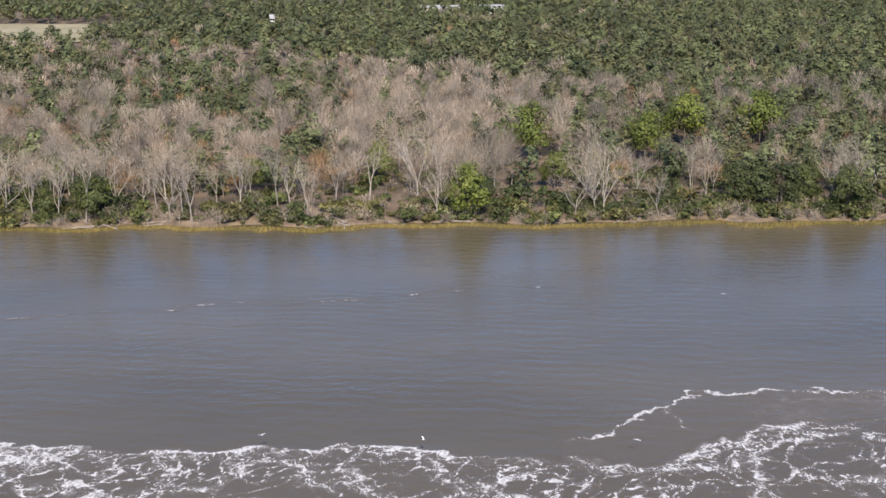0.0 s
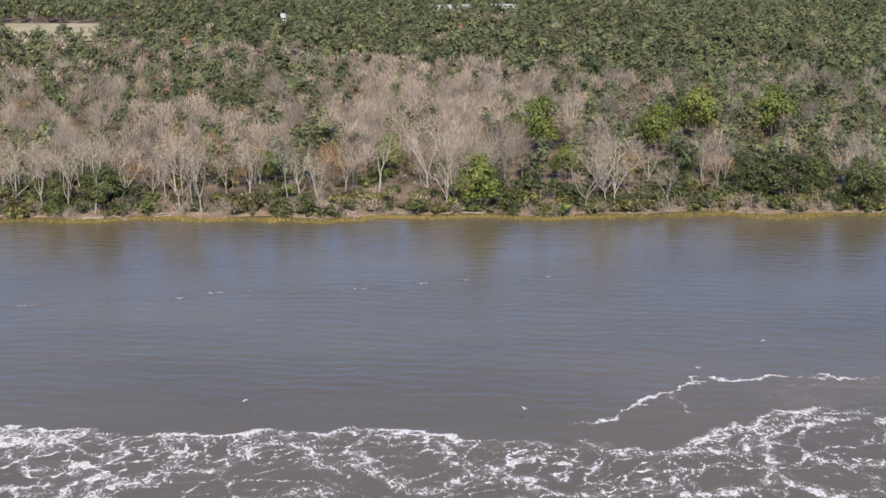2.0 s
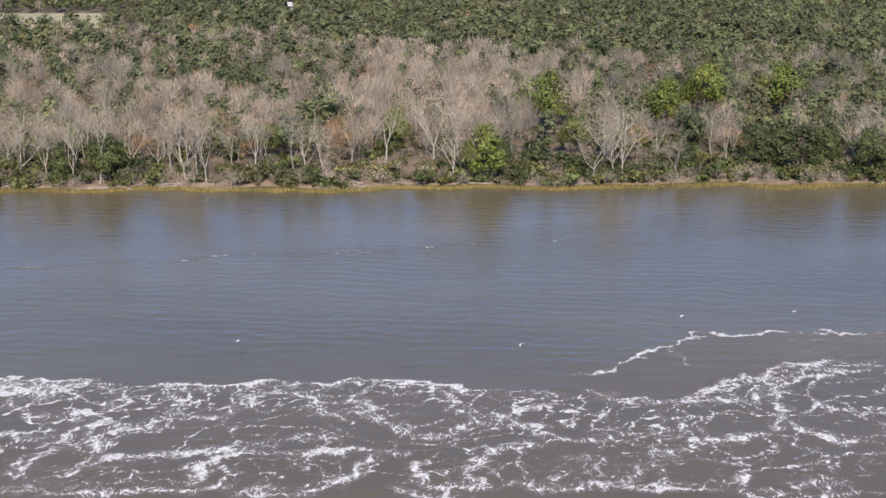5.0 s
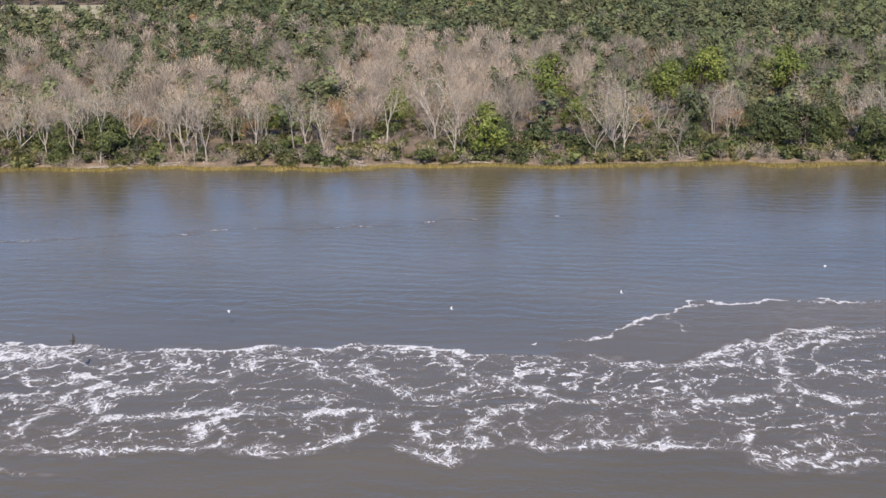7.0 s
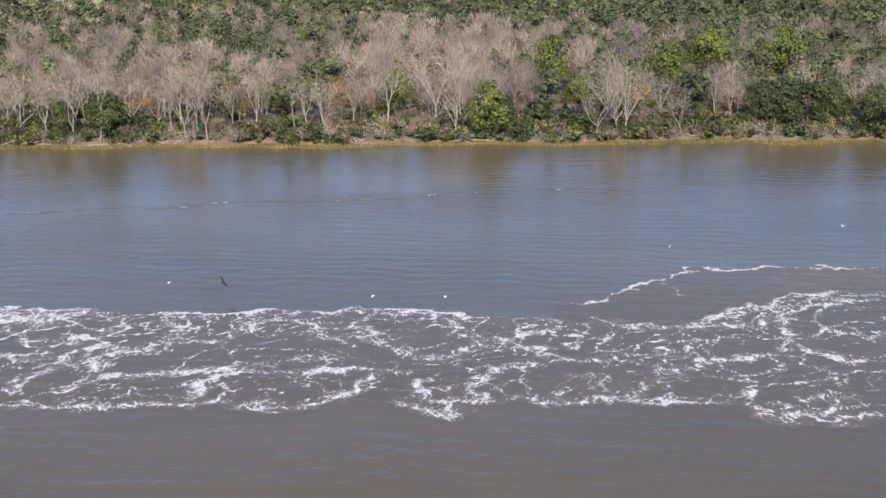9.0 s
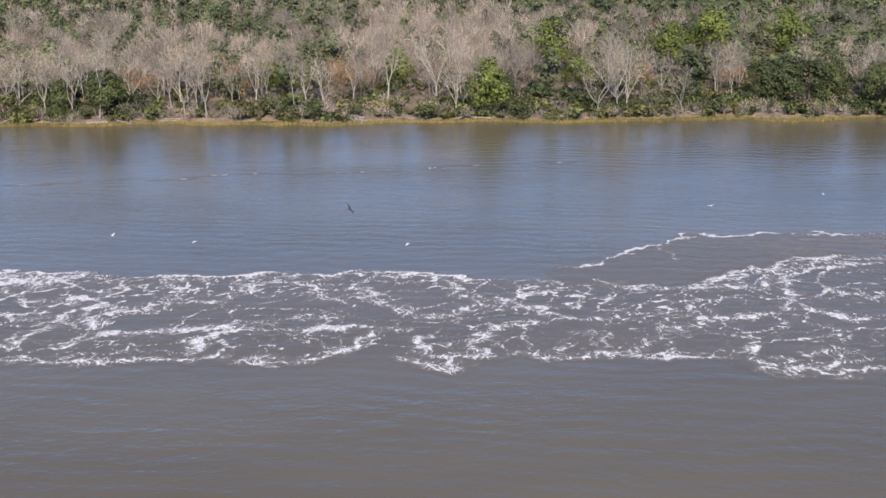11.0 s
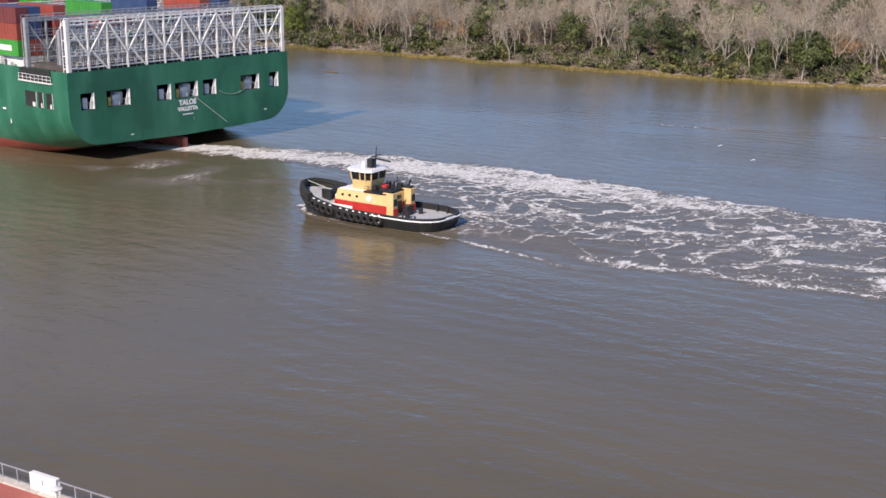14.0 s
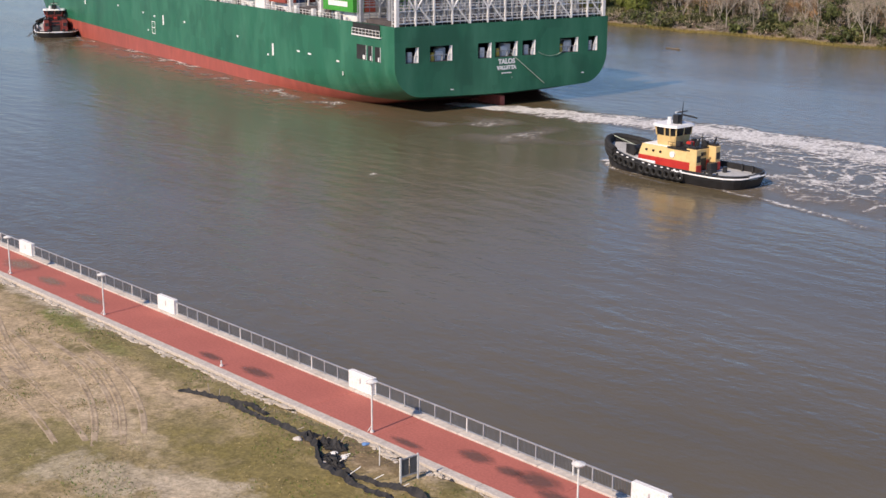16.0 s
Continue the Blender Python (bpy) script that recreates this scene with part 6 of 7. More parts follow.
def build_tug(name, label, lower, upper, half_len=15.0, beam=5.7):
    tug = thing(name, pose(0, 0, 0), label, "tugboat", "tugs")
    xs = [-half_len + 0.01, -half_len * 0.985, -half_len * 0.94, -half_len * 0.85, -half_len * 0.7, -half_len * 0.5, -half_len * 0.2, half_len * 0.1, half_len * 0.3, half_len * 0.5, half_len * 0.68, half_len * 0.82, half_len * 0.92, half_len * 0.975, half_len * 0.999]
    sheer = lambda x: 2.35 + 2.3 * max(0.0, (x / half_len + 0.1) / 1.1) ** 2.0
    bm = bmesh.new()
    rails, ends = {}, []
    for side in (1, -1):
        grid = []
        for x in xs:
            b = tug_outline(x, half_len, beam)
            top = sheer(x)
            grid.append([bm.verts.new(p) for p in ((x * 0.93, b * 0.55 * side, -1.5), (x * 0.965, b * 0.9 * side, 0.2), (x, b * side, top * 0.62), (x, b * side, top), (x * 0.985, (b - 0.28) * side if b > 0.4 else 0.1 * side, top), (x * 0.985, (b - 0.28) * side if b > 0.4 else 0.1 * side, top - 1.05))])
            if len(grid) == 1:
                ends.append(grid[0])
            rails.setdefault(side, []).append((x, b * side, top))
        for a, c in zip(grid, grid[1:]):
            for k in range(5):
                q = (a[k], c[k], c[k + 1], a[k + 1])
                bm.faces.new(q if side > 0 else q[::-1])
    for k in range(5):
        bm.faces.new((ends[0][k], ends[0][k + 1], ends[1][k + 1], ends[1][k]))
    part("hull", bm, M_BLACK, tug, "black steel hull with raised bulwark")
    bm = bmesh.new()
    for a, c in zip(xs, xs[1:]):
        ba, bc = tug_outline(a, half_len, beam) - 0.25, tug_outline(c, half_len, beam) - 0.25
        ba, bc = max(ba, 0.05), max(bc, 0.05)
        bm.faces.new([bm.verts.new(p) for p in ((a * 0.985, -ba, sheer(a) - 1.0), (c * 0.985, -bc, sheer(c) - 1.0), (c * 0.985, bc, sheer(c) - 1.0), (a * 0.985, ba, sheer(a) - 1.0))])
    part("deck", bm, M_TUGDECK, tug, "grey painted deck")
    # fender round the bow and rubbing band along the side
    for side in (1, -1):
        pts = rails[side]
        part("rubbing_band", tube(bmesh.new(), [(p[0], p[1], p[2] - 0.6) for p in pts], 0.16), M_RUBBER, tug, "black rubber rubbing band")
        bow = [p for p in pts if p[0] > half_len * 0.55]
        for drop, thick in ((0.1, 0.5), (0.8, 0.56), (1.5, 0.46)):
            part("fender", tube(bmesh.new(), [(p[0], p[1], p[2] - drop) for p in bow], thick), M_RUBBER, tug, "black rubber bow fender")
        aftp = [p for p in pts if p[0] < -half_len * 0.18]
        k = 0.08 * side
        part("white_stripe", tube(bmesh.new(), [(p[0] * 1.006, p[1] + k, p[2] - 0.45) for p in aftp], 0.13), M_WHITE, tug, "white stripe round the stern")
        # tyres hung along the side
        for k in range(11):
            x = half_len * (0.62 - 0.088 * k) - (0.9 if k > 3 else 0)
            b = tug_outline(x, half_len, beam)
            bm = bmesh.new()
            c = Vector((x, (b + 0.3) * side, sheer(x) - 1.15))
            ring = []
            for i in range(12):
                a = 2 * math.pi * i / 12
                ring.append([bm.verts.new(c + Vector((math.cos(a) * (0.56 + 0.24 * math.cos(u)), 0.22 * math.sin(u), math.sin(a) * (0.56 + 0.24 * math.cos(u))))) for u in (0, 1.57, 3.14, 4.71)])
            for i in range(12):
                for j in range(4):
                    bm.faces.new((ring[i][j], ring[(i + 1) % 12][j], ring[(i + 1) % 12][(j + 1) % 4], ring[i][(j + 1) % 4]))
            part("tyre", bm, M_RUBBER, tug, "black tyre hung as a fender")
            boxed("bulwark_mark", (x - 0.25, x + 0.2, (b + 0.005) * side - 0.03, (b + 0.005) * side + 0.03, sheer(x) - 0.32, sheer(x) - 0.12), M_WHITE, tug, "short white bar above the tyre")
        for x in (-half_len * 0.33, half_len * 0.1):
            boxed("side_mark", (x, x + 0.25, beam * side - 0.03 * side - 0.02, beam * side + 0.04 * side, 0.55, 1.0), M_WHITE, tug)
    b = tug_outline(xs[0], half_len, beam)
    barred("stern_stripe", (-half_len * 1.006, -b, sheer(xs[0]) - 0.45), (-half_len * 1.006, b, sheer(xs[0]) - 0.45), 0.13, M_WHITE, tug)
    barred("stern_band", (-half_len, -b, sheer(xs[0]) - 0.6), (-half_len, b, sheer(xs[0]) - 0.6), 0.16, M_RUBBER, tug)
    # stern writing as bars
    for k in range(2):
        boxed("writing_bar", (-half_len - 0.05, -half_len + 0.3, -1.3 + 0.3 * k, 1.3 - 0.3 * k, 1.95 - 0.38 * k, 2.2 - 0.38 * k), M_WHITE, tug, "white bar of writing on the stern")
    # deckhouse: red below, pale above, with a sloped front
    fore, aft, w = half_len * 0.43, -half_len * 0.30, beam * 0.57
    d0 = 1.35

    def house(nm, x0, x1, hw, z0, z1, mat, lab="", slope=0.0, taper=0.0):
        bm = bmesh.new()
        v = [bm.verts.new(p) for p in ((x0, -hw, z0), (x1, -hw, z0), (x1, hw, z0), (x0, hw, z0), (x0, -hw + taper, z1), (x1 - slope, -hw + taper, z1), (x1 - slope, hw - taper, z1), (x0, hw - taper, z1))]
        for q in ((0, 1, 5, 4), (1, 2, 6, 5), (2, 3, 7, 6), (3, 0, 4, 7), (4, 5, 6, 7), (3, 2, 1, 0)):
            bm.faces.new([v[i] for i in q])
        bmesh.ops.bevel(bm, geom=list(bm.edges), offset=0.07, segments=1, affect="EDGES")
        return part(nm, bm, mat, tug, lab)

    house("lower_house", aft, fore, w, d0, 3.05, lower, "red band of the deckhouse", 0.1)
    house("deckhouse", aft + 0.02, fore - 0.1, w - 0.02, 3.055, 4.9, upper, "painted deckhouse side", 0.5, 0.3)
    house("house_top", half_len * 0.02, fore - 0.75, w - 0.45, 4.905, 5.05, M_WHITE, "white deckhouse roof", 0.2, 0.1)
    boxed("boat_deck", (aft + 0.1, half_len * 0.02 - 0.02, -w + 0.1, w - 0.1, 4.905, 5.1), M_BLACK, tug)
    # two funnels aft
    for s in (1, -1):
        house("funnel", aft - 1.3, aft + 1.0, 0.7, d0, 5.3, upper, "funnel casing", 0.2, 0.1).location.y = s * (w - 0.75)
        boxed("funnel_top", (aft - 1.1, aft + 0.8, s * (w - 0.75) - 0.55, s * (w - 0.75) + 0.55, 5.305, 5.7), M_BLACK, tug, bevel=0.1)
        barred("exhaust", (aft - 0.4, s * (w - 0.75), 5.6), (aft - 0.8, s * (w - 0.75), 6.7), 0.16, M_BLACK, tug, sides=8)
        boxed("louvre", (aft - 1.36, aft - 1.3, s * (w - 0.75) - 0.45, s * (w - 0.75) + 0.45, 3.2, 4.3), M_BLACK, tug)
        bm = bmesh.new()
        bmesh.ops.create_cone(bm, cap_ends=True, segments=18, radius1=0.52, radius2=0.52, depth=0.3, matrix=Matrix.Translation((half_len * -0.06, s * (w - 0.1), 3.95)) @ Matrix.Rotation(radians(90), 4, "X"))
        part("round_badge", bm, M_WHITE, tug, "round white badge on the house side")
        for k in range(3):
            bm = bmesh.new()
            bmesh.ops.create_cone(bm, cap_ends=True, segments=12, radius1=0.2, radius2=0.2, depth=0.3, matrix=Matrix.Translation((half_len * (0.31 - 0.1 * k), s * (w - 0.12), 4.05)) @ Matrix.Rotation(radians(90), 4, "X"))
            part("porthole", bm, M_GLASS, tug)
    # wheelhouse: six-sided with raked windows
    x0, x1, hw = half_len * -0.03, half_len * 0.275, 2.45

    def ringed(nm, z0, z1, grow0, grow1, mat, lab=""):
        bm = bmesh.new()
        rings = []
        for z, g in ((z0, grow0), (z1, grow1)):
            rings.append([bm.verts.new(p) for p in ((x0 - g, -hw * 0.75 - g, z), (x0 + 0.8, -hw - g, z), (x1 - 1.0, -hw - g, z), (x1 + g, -hw * 0.55 - g, z), (x1 + g, hw * 0.55 + g, z), (x1 - 1.0, hw + g, z), (x0 + 0.8, hw + g, z), (x0 - g, hw * 0.75 + g, z))])
        for i in range(8):
            bm.faces.new((rings[0][i], rings[0][(i + 1) % 8], rings[1][(i + 1) % 8], rings[1][i]))
        bm.faces.new(rings[1]); bm.faces.new(rings[0][::-1])
        return part(nm, bm, mat, tug, lab)

    ringed("wheelhouse_base", 5.055, 6.7, -0.25, 0.0, upper, "wheelhouse lower wall")
    ringed("window_band", 6.705, 8.1, -0.02, 0.18, M_GLASS, "dark wheelhouse windows")
    ringed("wheelhouse_roof", 8.105, 8.5, 0.55, 0.35, M_WHITE, "white wheelhouse roof")
    for i, (px, py) in enumerate(((x0, -hw * 0.75), (x0 + 0.8, -hw), ((x0 + x1) / 2 - 0.4, -hw), (x1 - 1.0, -hw), (x1, -hw * 0.55), (x1, 0), (x1, hw * 0.55), (x1 - 1.0, hw), ((x0 + x1) / 2 - 0.4, hw), (x0 + 0.8, hw), (x0, hw * 0.75), (x0, 0))):
        g = 1.02
        barred("window_post", (px * 1.0, py * g, 6.7), (px + 0.1 * (1 if px > (x0 + x1) / 2 else -1), py * 1.1, 8.11), 0.14, upper, tug, sides=5)
    # mast, radar and lights
    barred("mast", (x0 + 0.6, 0, 8.5), (x0 + 0.3, 0, 12.2), 0.18, M_BLACK, tug, r2=0.05)
    barred("yard", (x0 + 0.4, -1.2, 10.6), (x0 + 0.4, 1.2, 10.6), 0.1, M_BLACK, tug)
    barred("boom", (x0 + 0.4, 0, 10.1), (x0 - 2.6, 0, 9.9), 0.15, M_BLACK, tug)
    boxed("radar_base", (x0 + 0.9, x0 + 1.9, -0.6, 0.6, 8.5, 10.0), M_BLACK, tug, bevel=0.05)
    boxed("radar_scanner", (x0 + 1.1, x0 + 1.3, -0.9, 0.9, 10.3, 10.55), M_WHITE, tug, bevel=0.04)
    for y in (-1.0, 1.0):
        barred("dome", (x0 + 2.2, y, 8.5), (x0 + 2.2, y, 9.6), 0.36, M_WHITE, tug, sides=10)
    for x, y in ((aft + 0.6, 0.6), (aft + 1.6, -0.8)):
        barred("fire_monitor", (x, y, 5.1), (x - 0.3, y, 6.4), 0.17, M_BLACK, tug, sides=8)
    boxed("life_raft", (aft + 2.0, aft + 3.0, -0.5, 0.6, 5.11, 5.9), M_TUGRED, tug, bevel=0.12)
    # gear crowded on the boat deck and under the boom
    for gx, gy, gl, gw, gh in ((0.5, -1.9, 0.9, 0.7, 0.9), (1.2, 1.7, 1.2, 0.6, 0.6), (2.4, -1.2, 0.7, 0.8, 1.1), (3.2, 1.5, 0.8, 0.9, 0.8), (3.6, -1.9, 1.0, 0.6, 0.5)):
        boxed("deck_gear", (aft + gx, aft + gx + gl, gy - gw / 2, gy + gw / 2, 5.11, 5.11 + gh), M_BLACK, tug, bevel=0.08)
    for s in (1, -1):
        barred("vent", (aft + 0.9, s * 1.6, 5.1), (aft + 0.9, s * 1.6, 6.2), 0.2, M_BLACK, tug, sides=8)
        boxed("aft_panel", (aft - 1.42, aft - 1.3, s * (w - 0.75) - 0.6, s * (w - 0.75) + 0.6, d0 + 0.05, 2.7), lower, tug, "red lower panel of the funnel casing")
        boxed("walkway_edge", (half_len * 0.08, half_len * 0.42, s * (beam - 0.75) - 0.12, s * (beam - 0.75) + 0.12, 1.9, 2.75), M_WHITE, tug, "white-painted inner bulwark edge", 0.05)
    boxed("aft_door", (aft - 0.05, aft + 0.03, -1.1, 1.1, 1.4, 3.4), M_BLACK, tug, "dark opening in the aft house")
    boxed("aft_window", (aft - 0.04, aft + 0.03, -1.0, 1.0, 3.8, 4.4), M_GLASS, tug)
    boxed("deck_locker", (half_len * 0.48, half_len * 0.54, -0.9, 0.9, 2.4, 3.3), M_WHITE, tug, bevel=0.05)
    barred("tow_line", (half_len * 0.62, 0.3, 3.7), (half_len * 0.97, 0.2, 4.75), 0.07, M_ROPE, tug)
    barred("aft_mast", (aft + 0.2, 0.0, 5.1), (aft + 0.1, 0.0, 7.6), 0.07, M_BLACK, tug)
    barred("crossbar", (aft + 0.15, -0.9, 6.8), (aft + 0.15, 0.9, 6.8), 0.05, M_BLACK, tug)
    # deck gear
    barred("winch_drum", (half_len * 0.62, -1.5, 3.1), (half_len * 0.62, 1.5, 3.1), 0.75, M_BLACK, tug, sides=12)
    boxed("winch_frame", (half_len * 0.56, half_len * 0.68, -1.9, -1.55, 2.2, 4.1), M_BLACK, tug)
    boxed("winch_frame", (half_len * 0.56, half_len * 0.68, 1.55, 1.9, 2.2, 4.1), M_BLACK, tug)
    boxed("towing_post", (-half_len * 0.47, -half_len * 0.41, -0.9, 0.9, 1.3, 3.0), M_BLACK, tug, bevel=0.05)
    barred("capstan", (-half_len * 0.52, 1.9, 1.3), (-half_len * 0.52, 1.9, 2.3), 0.4, M_BLACK, tug, sides=10)
    barred("capstan", (-half_len * 0.52, -1.9, 1.3), (-half_len * 0.52, -1.9, 2.3), 0.4, M_BLACK, tug, sides=10)
    for s in (1, -1):
        for x in (-0.75, -0.6, 0.45):
            barred("bitt", (half_len * x, s * (tug_outline(half_len * x, half_len, beam) - 0.8), 1.2), (half_len * x, s * (tug_outline(half_len * x, half_len, beam) - 0.8), 2.6), 0.16, M_BLACK, tug, sides=8)
        bm = bmesh.new()
        for h in (5.5, 5.9):
            bar(bm, (aft + 0.2, s * (w - 0.25), h), (0.2, s * (w - 0.25), h), 0.03, 4)
        for k in range(6):
            u = aft + 0.2 + (0.0 - aft) * k / 5
            bar(bm, (u, s * (w - 0.25), 5.1), (u, s * (w - 0.25), 5.9), 0.03, 4)
        part("handrail", bm, M_BLACK, tug)
    return tug


def tug_froth(name, tug, seed, half_len, beam, label):
    """Foam round the tug's bow and along its side, carried with it."""
    def field(x, y):
        b = np.array([tug_outline(float(v), half_len, beam) for v in x[0]])[None, :]
        gap = np.abs(y) - b * 0.92
        k = np.clip(1 - np.abs(gap) / np.interp(x, [-half_len, half_len * 0.6, half_len], [0.5, 0.9, 1.5]), 0, 1)
        k *= np.interp(x, [-half_len - 1, -half_len, -4, half_len * 0.5, half_len], [0, 0.45, 0.25, 0.55, 0.9])
        arm = np.clip(1 - np.abs(np.abs(y) - (b + (half_len * 0.9 - x) * 0.1)) / 0.7, 0, 1) * np.clip((x + half_len) / 20, 0, 1) * (x < half_len * 0.9)
        return np.maximum(k, 0.4 * arm) * (0.35 + 1.1 * value_noise(x * 0.9 + seed, y * 0.9, 101))
    ob = foam_sheet(name, -half_len - 1, half_len + 2, -beam - 5, beam + 5, 0.3, field, 0.06, label, 0.1, "")
    ob.parent = tug
    return ob


def stern_wash(tug, half_len, beam):
    """The tug's own wake: a bright quarter line and thin strands astern."""
    def field(x, y):
        s = np.maximum(0.0, -half_len + 3 - x)
        wy = y + 1.6 * (value_noise(x * 0.25, y * 0.3, 111) - 0.5)
        fade = np.clip(1 - s / 46, 0, 1) * (s > 0)
        port = np.exp(-((wy - beam * 0.75 - 0.16 * s) / (0.6 + 0.02 * s)) ** 2)
        star = 0.6 * np.exp(-((wy + beam * 0.7 + 0.14 * s) / 1.0) ** 2)
        mid = 0.42 * np.clip(1 - np.abs(wy) / (beam + 0.12 * s), 0, 1) ** 0.5
        return np.maximum(np.maximum(port, star), mid) * fade * (0.45 + 0.8 * value_noise(x * 0.3, y * 0.5, 112))
    ob = foam_sheet("stern_wash", -half_len - 44, -half_len + 3, -beam - 10, beam + 12, 0.36, field, 0.05, "white strands of wash astern of the tug", 0.12, "")
    ob.parent = tug


SHIP = build_ship()
TUG = build_tug("tugboat", "black, red and cream harbour tug with tyres along its side", M_TUGRED, M_CREAM)
TUG.scale = (0.87, 0.87, 0.87)
TUG_AHEAD = build_tug("tugboat", "dark maroon and black tug working beside the ship's hull", M_MAROON, M_MAROON, 13.5, 5.4)
TUG_AHEAD.scale = (1.05, 1.12, 0.86)


# ---------------------------------------------------------------- driftwood
bm = bmesh.new()
bar(bm, (-2.4, 0, 0.05), (2.6, 0.2, 0.18), 0.28, 8, 0.16)
bar(bm, (1.0, 0, 0.1), (1.9, 0.7, 0.75), 0.09, 6, 0.03)
bar(bm, (-1.2, 0, 0.1), (-1.7, -0.6, 0.6), 0.08, 6, 0.03)
drift = part("driftwood", bm, M_DARKBARK)
drift.matrix_basis = pose(-195.3, 307.5, 0, 0, 0, -12)
tagged(drift, "dark waterlogged tree trunk floating in the river", "driftwood")

# ---------------------------------------------------------------- birds
M_FEATHER = painted("white_feathers", (0.7, 0.7, 0.69), (0.85, 0.85, 0.84), 4.0, 0.8)
M_DARKFEATHER = painted("dark_feathers", (0.02, 0.016, 0.012), (0.05, 0.04, 0.03), 4.0, 0.8)


def bird(name, span, mat, label, lift):
    ob = thing(name, pose(0, 0, 0), label, "bird", "birds over the river")
    bm = bmesh.new()
    bmesh.ops.create_uvsphere(bm, u_segments=10, v_segments=6, radius=0.5, matrix=Matrix.Diagonal((span * 0.34, span * 0.1, span * 0.09, 1)))
    part("body", bm, mat, ob)
    wings = []
    for s in (1, -1):
        wing = new("wing", mesh_of("wing", [(span * 0.1, 0, 0), (-span * 0.08, 0, 0), (-span * 0.06, s * span * 0.27, 0.02), (span * 0.1, s * span * 0.25, 0.03), (-span * 0.08, s * span * 0.5, -0.02), (0, s * span * 0.48, -0.01), (span * 0.1, 0, -0.02), (-span * 0.06, s * span * 0.27, 0.0)], [(0, 3, 2, 1), (3, 5, 4, 2), (6, 1, 7)], mat))
        wing.parent = ob
        wings.append((wing, s))
    tail = new("tail", mesh_of("tail", [(-span * 0.14, -0.03 * span, 0), (-span * 0.14, 0.03 * span, 0), (-span * 0.26, 0.06 * span, 0), (-span * 0.26, -0.06 * span, 0)], [(0, 1, 2, 3)], mat))
    tail.parent = ob
    return ob, wings, lift


GULL_WAYS = [  # rows of seconds, x, y, z for each gull
    [(0, -16, 189.7, 3), (3.5, -22, 199, 4), (7, -24, 201.4, 3), (9, -32.8, 197.7, 3), (12, -46, 205, 4), (16, -58, 214, 4)],
    [(0, 9, 186.6, 3), (3.5, 28.5, 195.2, 3), (7, 11.6, 200.4, 3), (9, 9.9, 187.7, 3), (12, 0, 200, 4), (16, -20, 222, 4)],
    [(0, 41.9, 184.9, 3), (3.5, 60.2, 217, 3), (7, 40, 205, 4), (9, 50, 216, 3), (12.5, 59.8, 223.3, 3), (16, 30, 240, 4)],
    [(0, 76.9, 263.2, 3), (3.5, 70.1, 212.1, 3), (9, 85.3, 229.9, 3), (12.5, 74, 229.8, 3), (16, 50, 240, 4)],
    [(0, 32, 150, 3), (7, 22.9, 182, 3), (9, -0.9, 188.8, 3), (12.5, -47, 212, 3), (16, -80, 245, 4)],
    [(0, -300, 190, 5), (9, -262, 176, 4), (14.5, -151.5, 131, 3), (15, -140.9, 126.7, 3), (16, -122.6, 120.4, 3)],
]
BIRDS = [(bird("gull", 1.35, M_FEATHER, "white gull flying low over the water", 0.5), way) for way in GULL_WAYS]
VULTURE = bird("vulture", 2.0, M_DARKFEATHER, "dark brown bird of prey gliding over the river", 0.1)


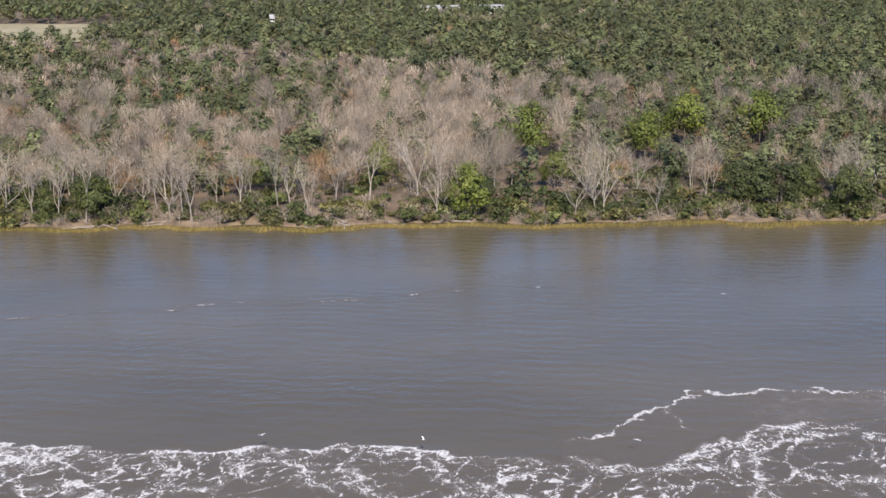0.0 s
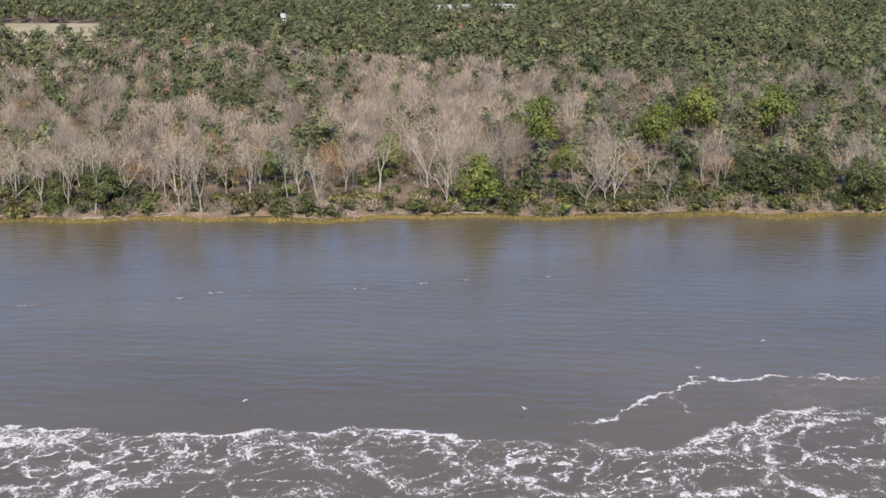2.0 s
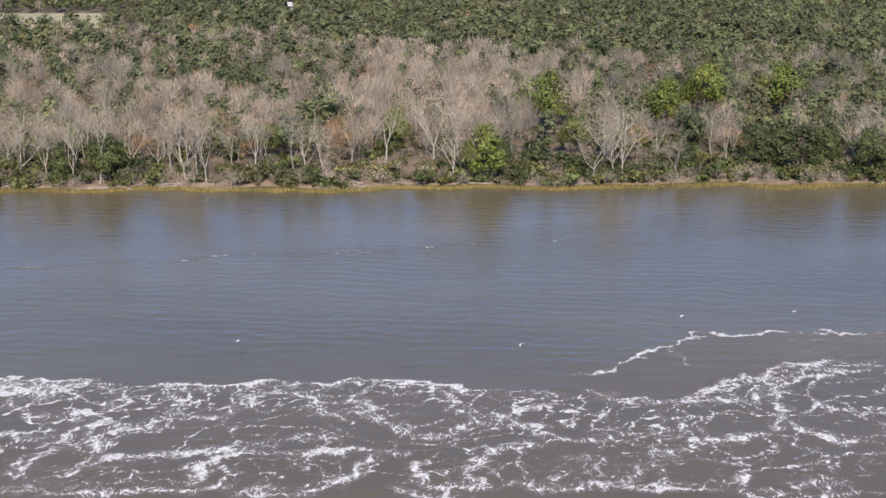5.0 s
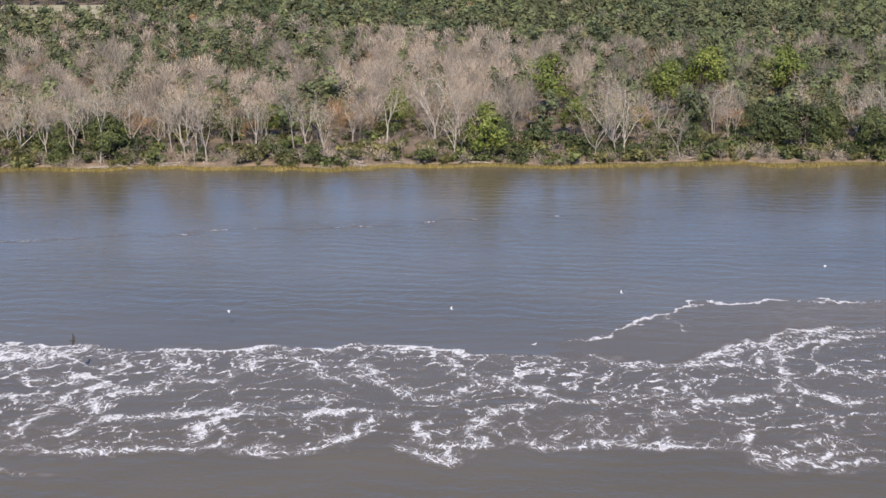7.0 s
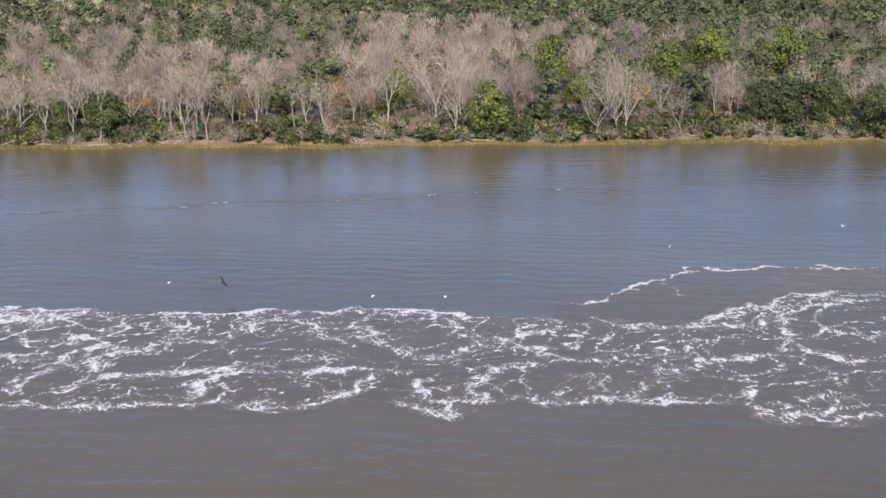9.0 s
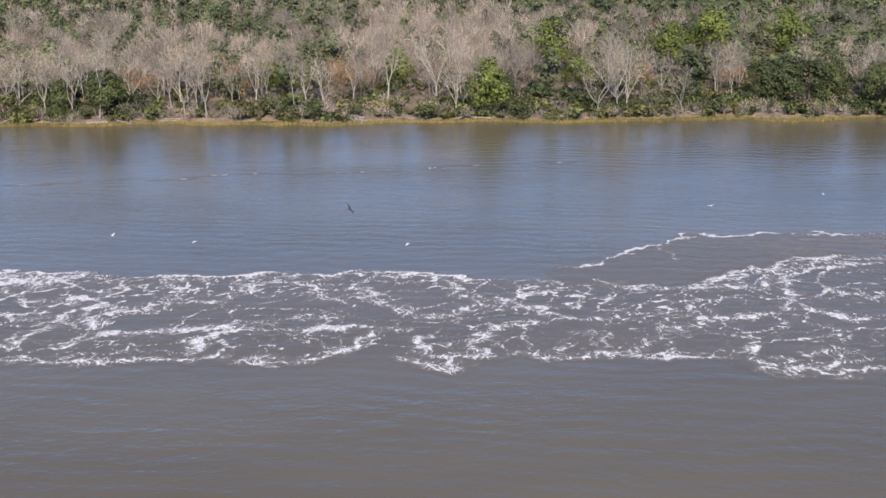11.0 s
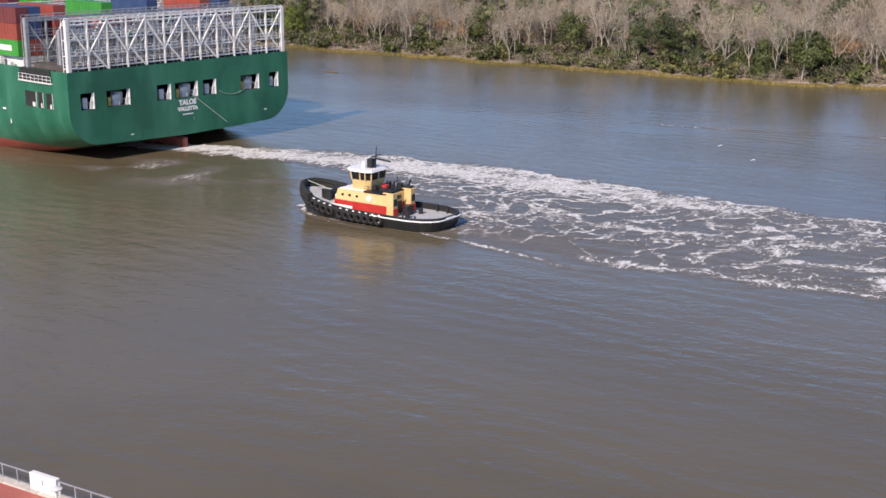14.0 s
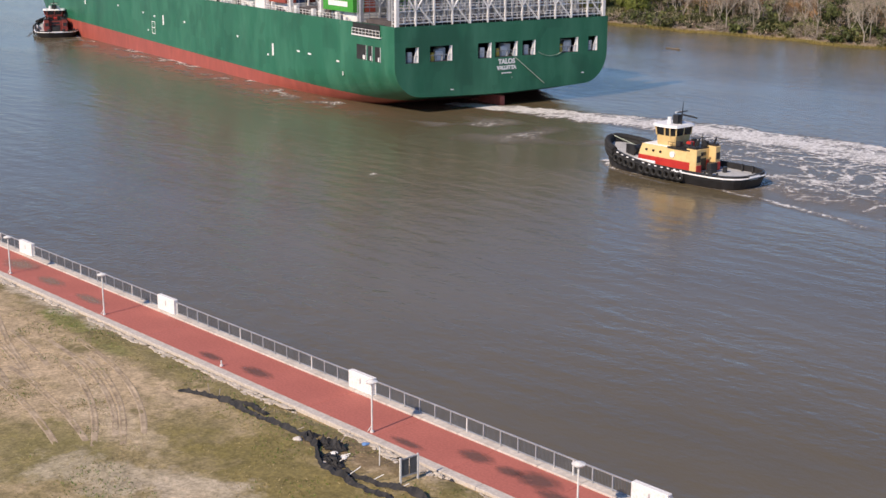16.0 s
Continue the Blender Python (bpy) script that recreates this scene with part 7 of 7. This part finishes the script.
# ---------------------------------------------------------------- motion
def motions():
    ship_deg = math.degrees(math.atan2(0.253, -0.967))
    rows = []
    for t in (0, 4, 8, 12, 14, 16):
        k = (16 - t) * 3.3
        rows.append((t, pose(-161.8 + 0.967 * k, 195.4 - 0.253 * k, 0, 0, 0, ship_deg)))
    walk(SHIP, rows)
    rows = []
    for t in (0, 4, 8, 12, 14, 16):
        k = (16 - t) * 2.75
        rows.append((t, pose(-100.3 + 0.985 * k, 160.6 - 0.12 * k, 0, 0, 0, 173.0)))
    walk(TUG, rows)
    rows = []
    for t in (0, 4, 8, 12, 14, 16):
        k = (16 - t) * 3.3
        rows.append((t, pose(-355.5 + 0.967 * k, 216.0 - 0.253 * k, 0, 0, 0, 150.0)))
    walk(TUG_AHEAD, rows)
    walk(LOBE, [(t, pose(0.5 * (7 - t), 0, 0)) for t in (0, 4, 8, 12, 16)])
    for i, ((ob, wings, lift), way) in enumerate(BIRDS):
        rows = []
        for k, (t, x, y, z) in enumerate(way):
            a, b = way[max(0, k - 1)], way[min(len(way) - 1, k + 1)]
            deg = math.degrees(math.atan2(b[2] - a[2], b[1] - a[1]))
            if rows:
                turn = (deg - last + 180) % 360 - 180
                deg = last + max(-85, min(85, turn))
            last = deg
            rows.append((t, pose(x, y, z, 0, 0, deg)))
        walk(ob, rows)
        for wing, s in wings:
            walk(wing, [(t, pose(0, 0, 0, s * (12 + 32 * math.sin(2 * math.pi * (t * 2.4 + 0.3 * i))), 0, 0)) for t in np.arange(0, 16.01, 0.1)])
    ob, wings, lift = VULTURE
    way = [(0, -112, 172, 6), (4, -76, 175, 6), (7, -43.1, 177.8, 6), (8.5, -27.4, 178.3, 7), (9, -22.5, 182.9, 7), (11.5, -2.5, 203, 9), (12, -2, 207, 11.8), (12.5, -3.8, 212, 14.7), (14, -10, 228, 20), (16, -22, 250, 26)]
    walk(ob, [(t, pose(x, y, z, 0, 0, math.degrees(math.atan2(b[2] - a[2], b[1] - a[1]))) @ pose(0, 0, 0, 45, 0, 0))
              for a, (t, x, y, z), b in zip(way[:1] + way, way, way[1:] + way[-1:])])
    for wing, s in wings:
        wing.matrix_basis = pose(0, 0, 0, s * 14, 0, 0)


tug_froth("bow_wave", TUG, 3.0, 15.0, 5.7, "white froth round the tug")
stern_wash(TUG, 15.0, 5.7)
tug_froth("bow_wave", TUG_AHEAD, 9.0, 13.5, 5.4, "white froth round the tug")
motions()
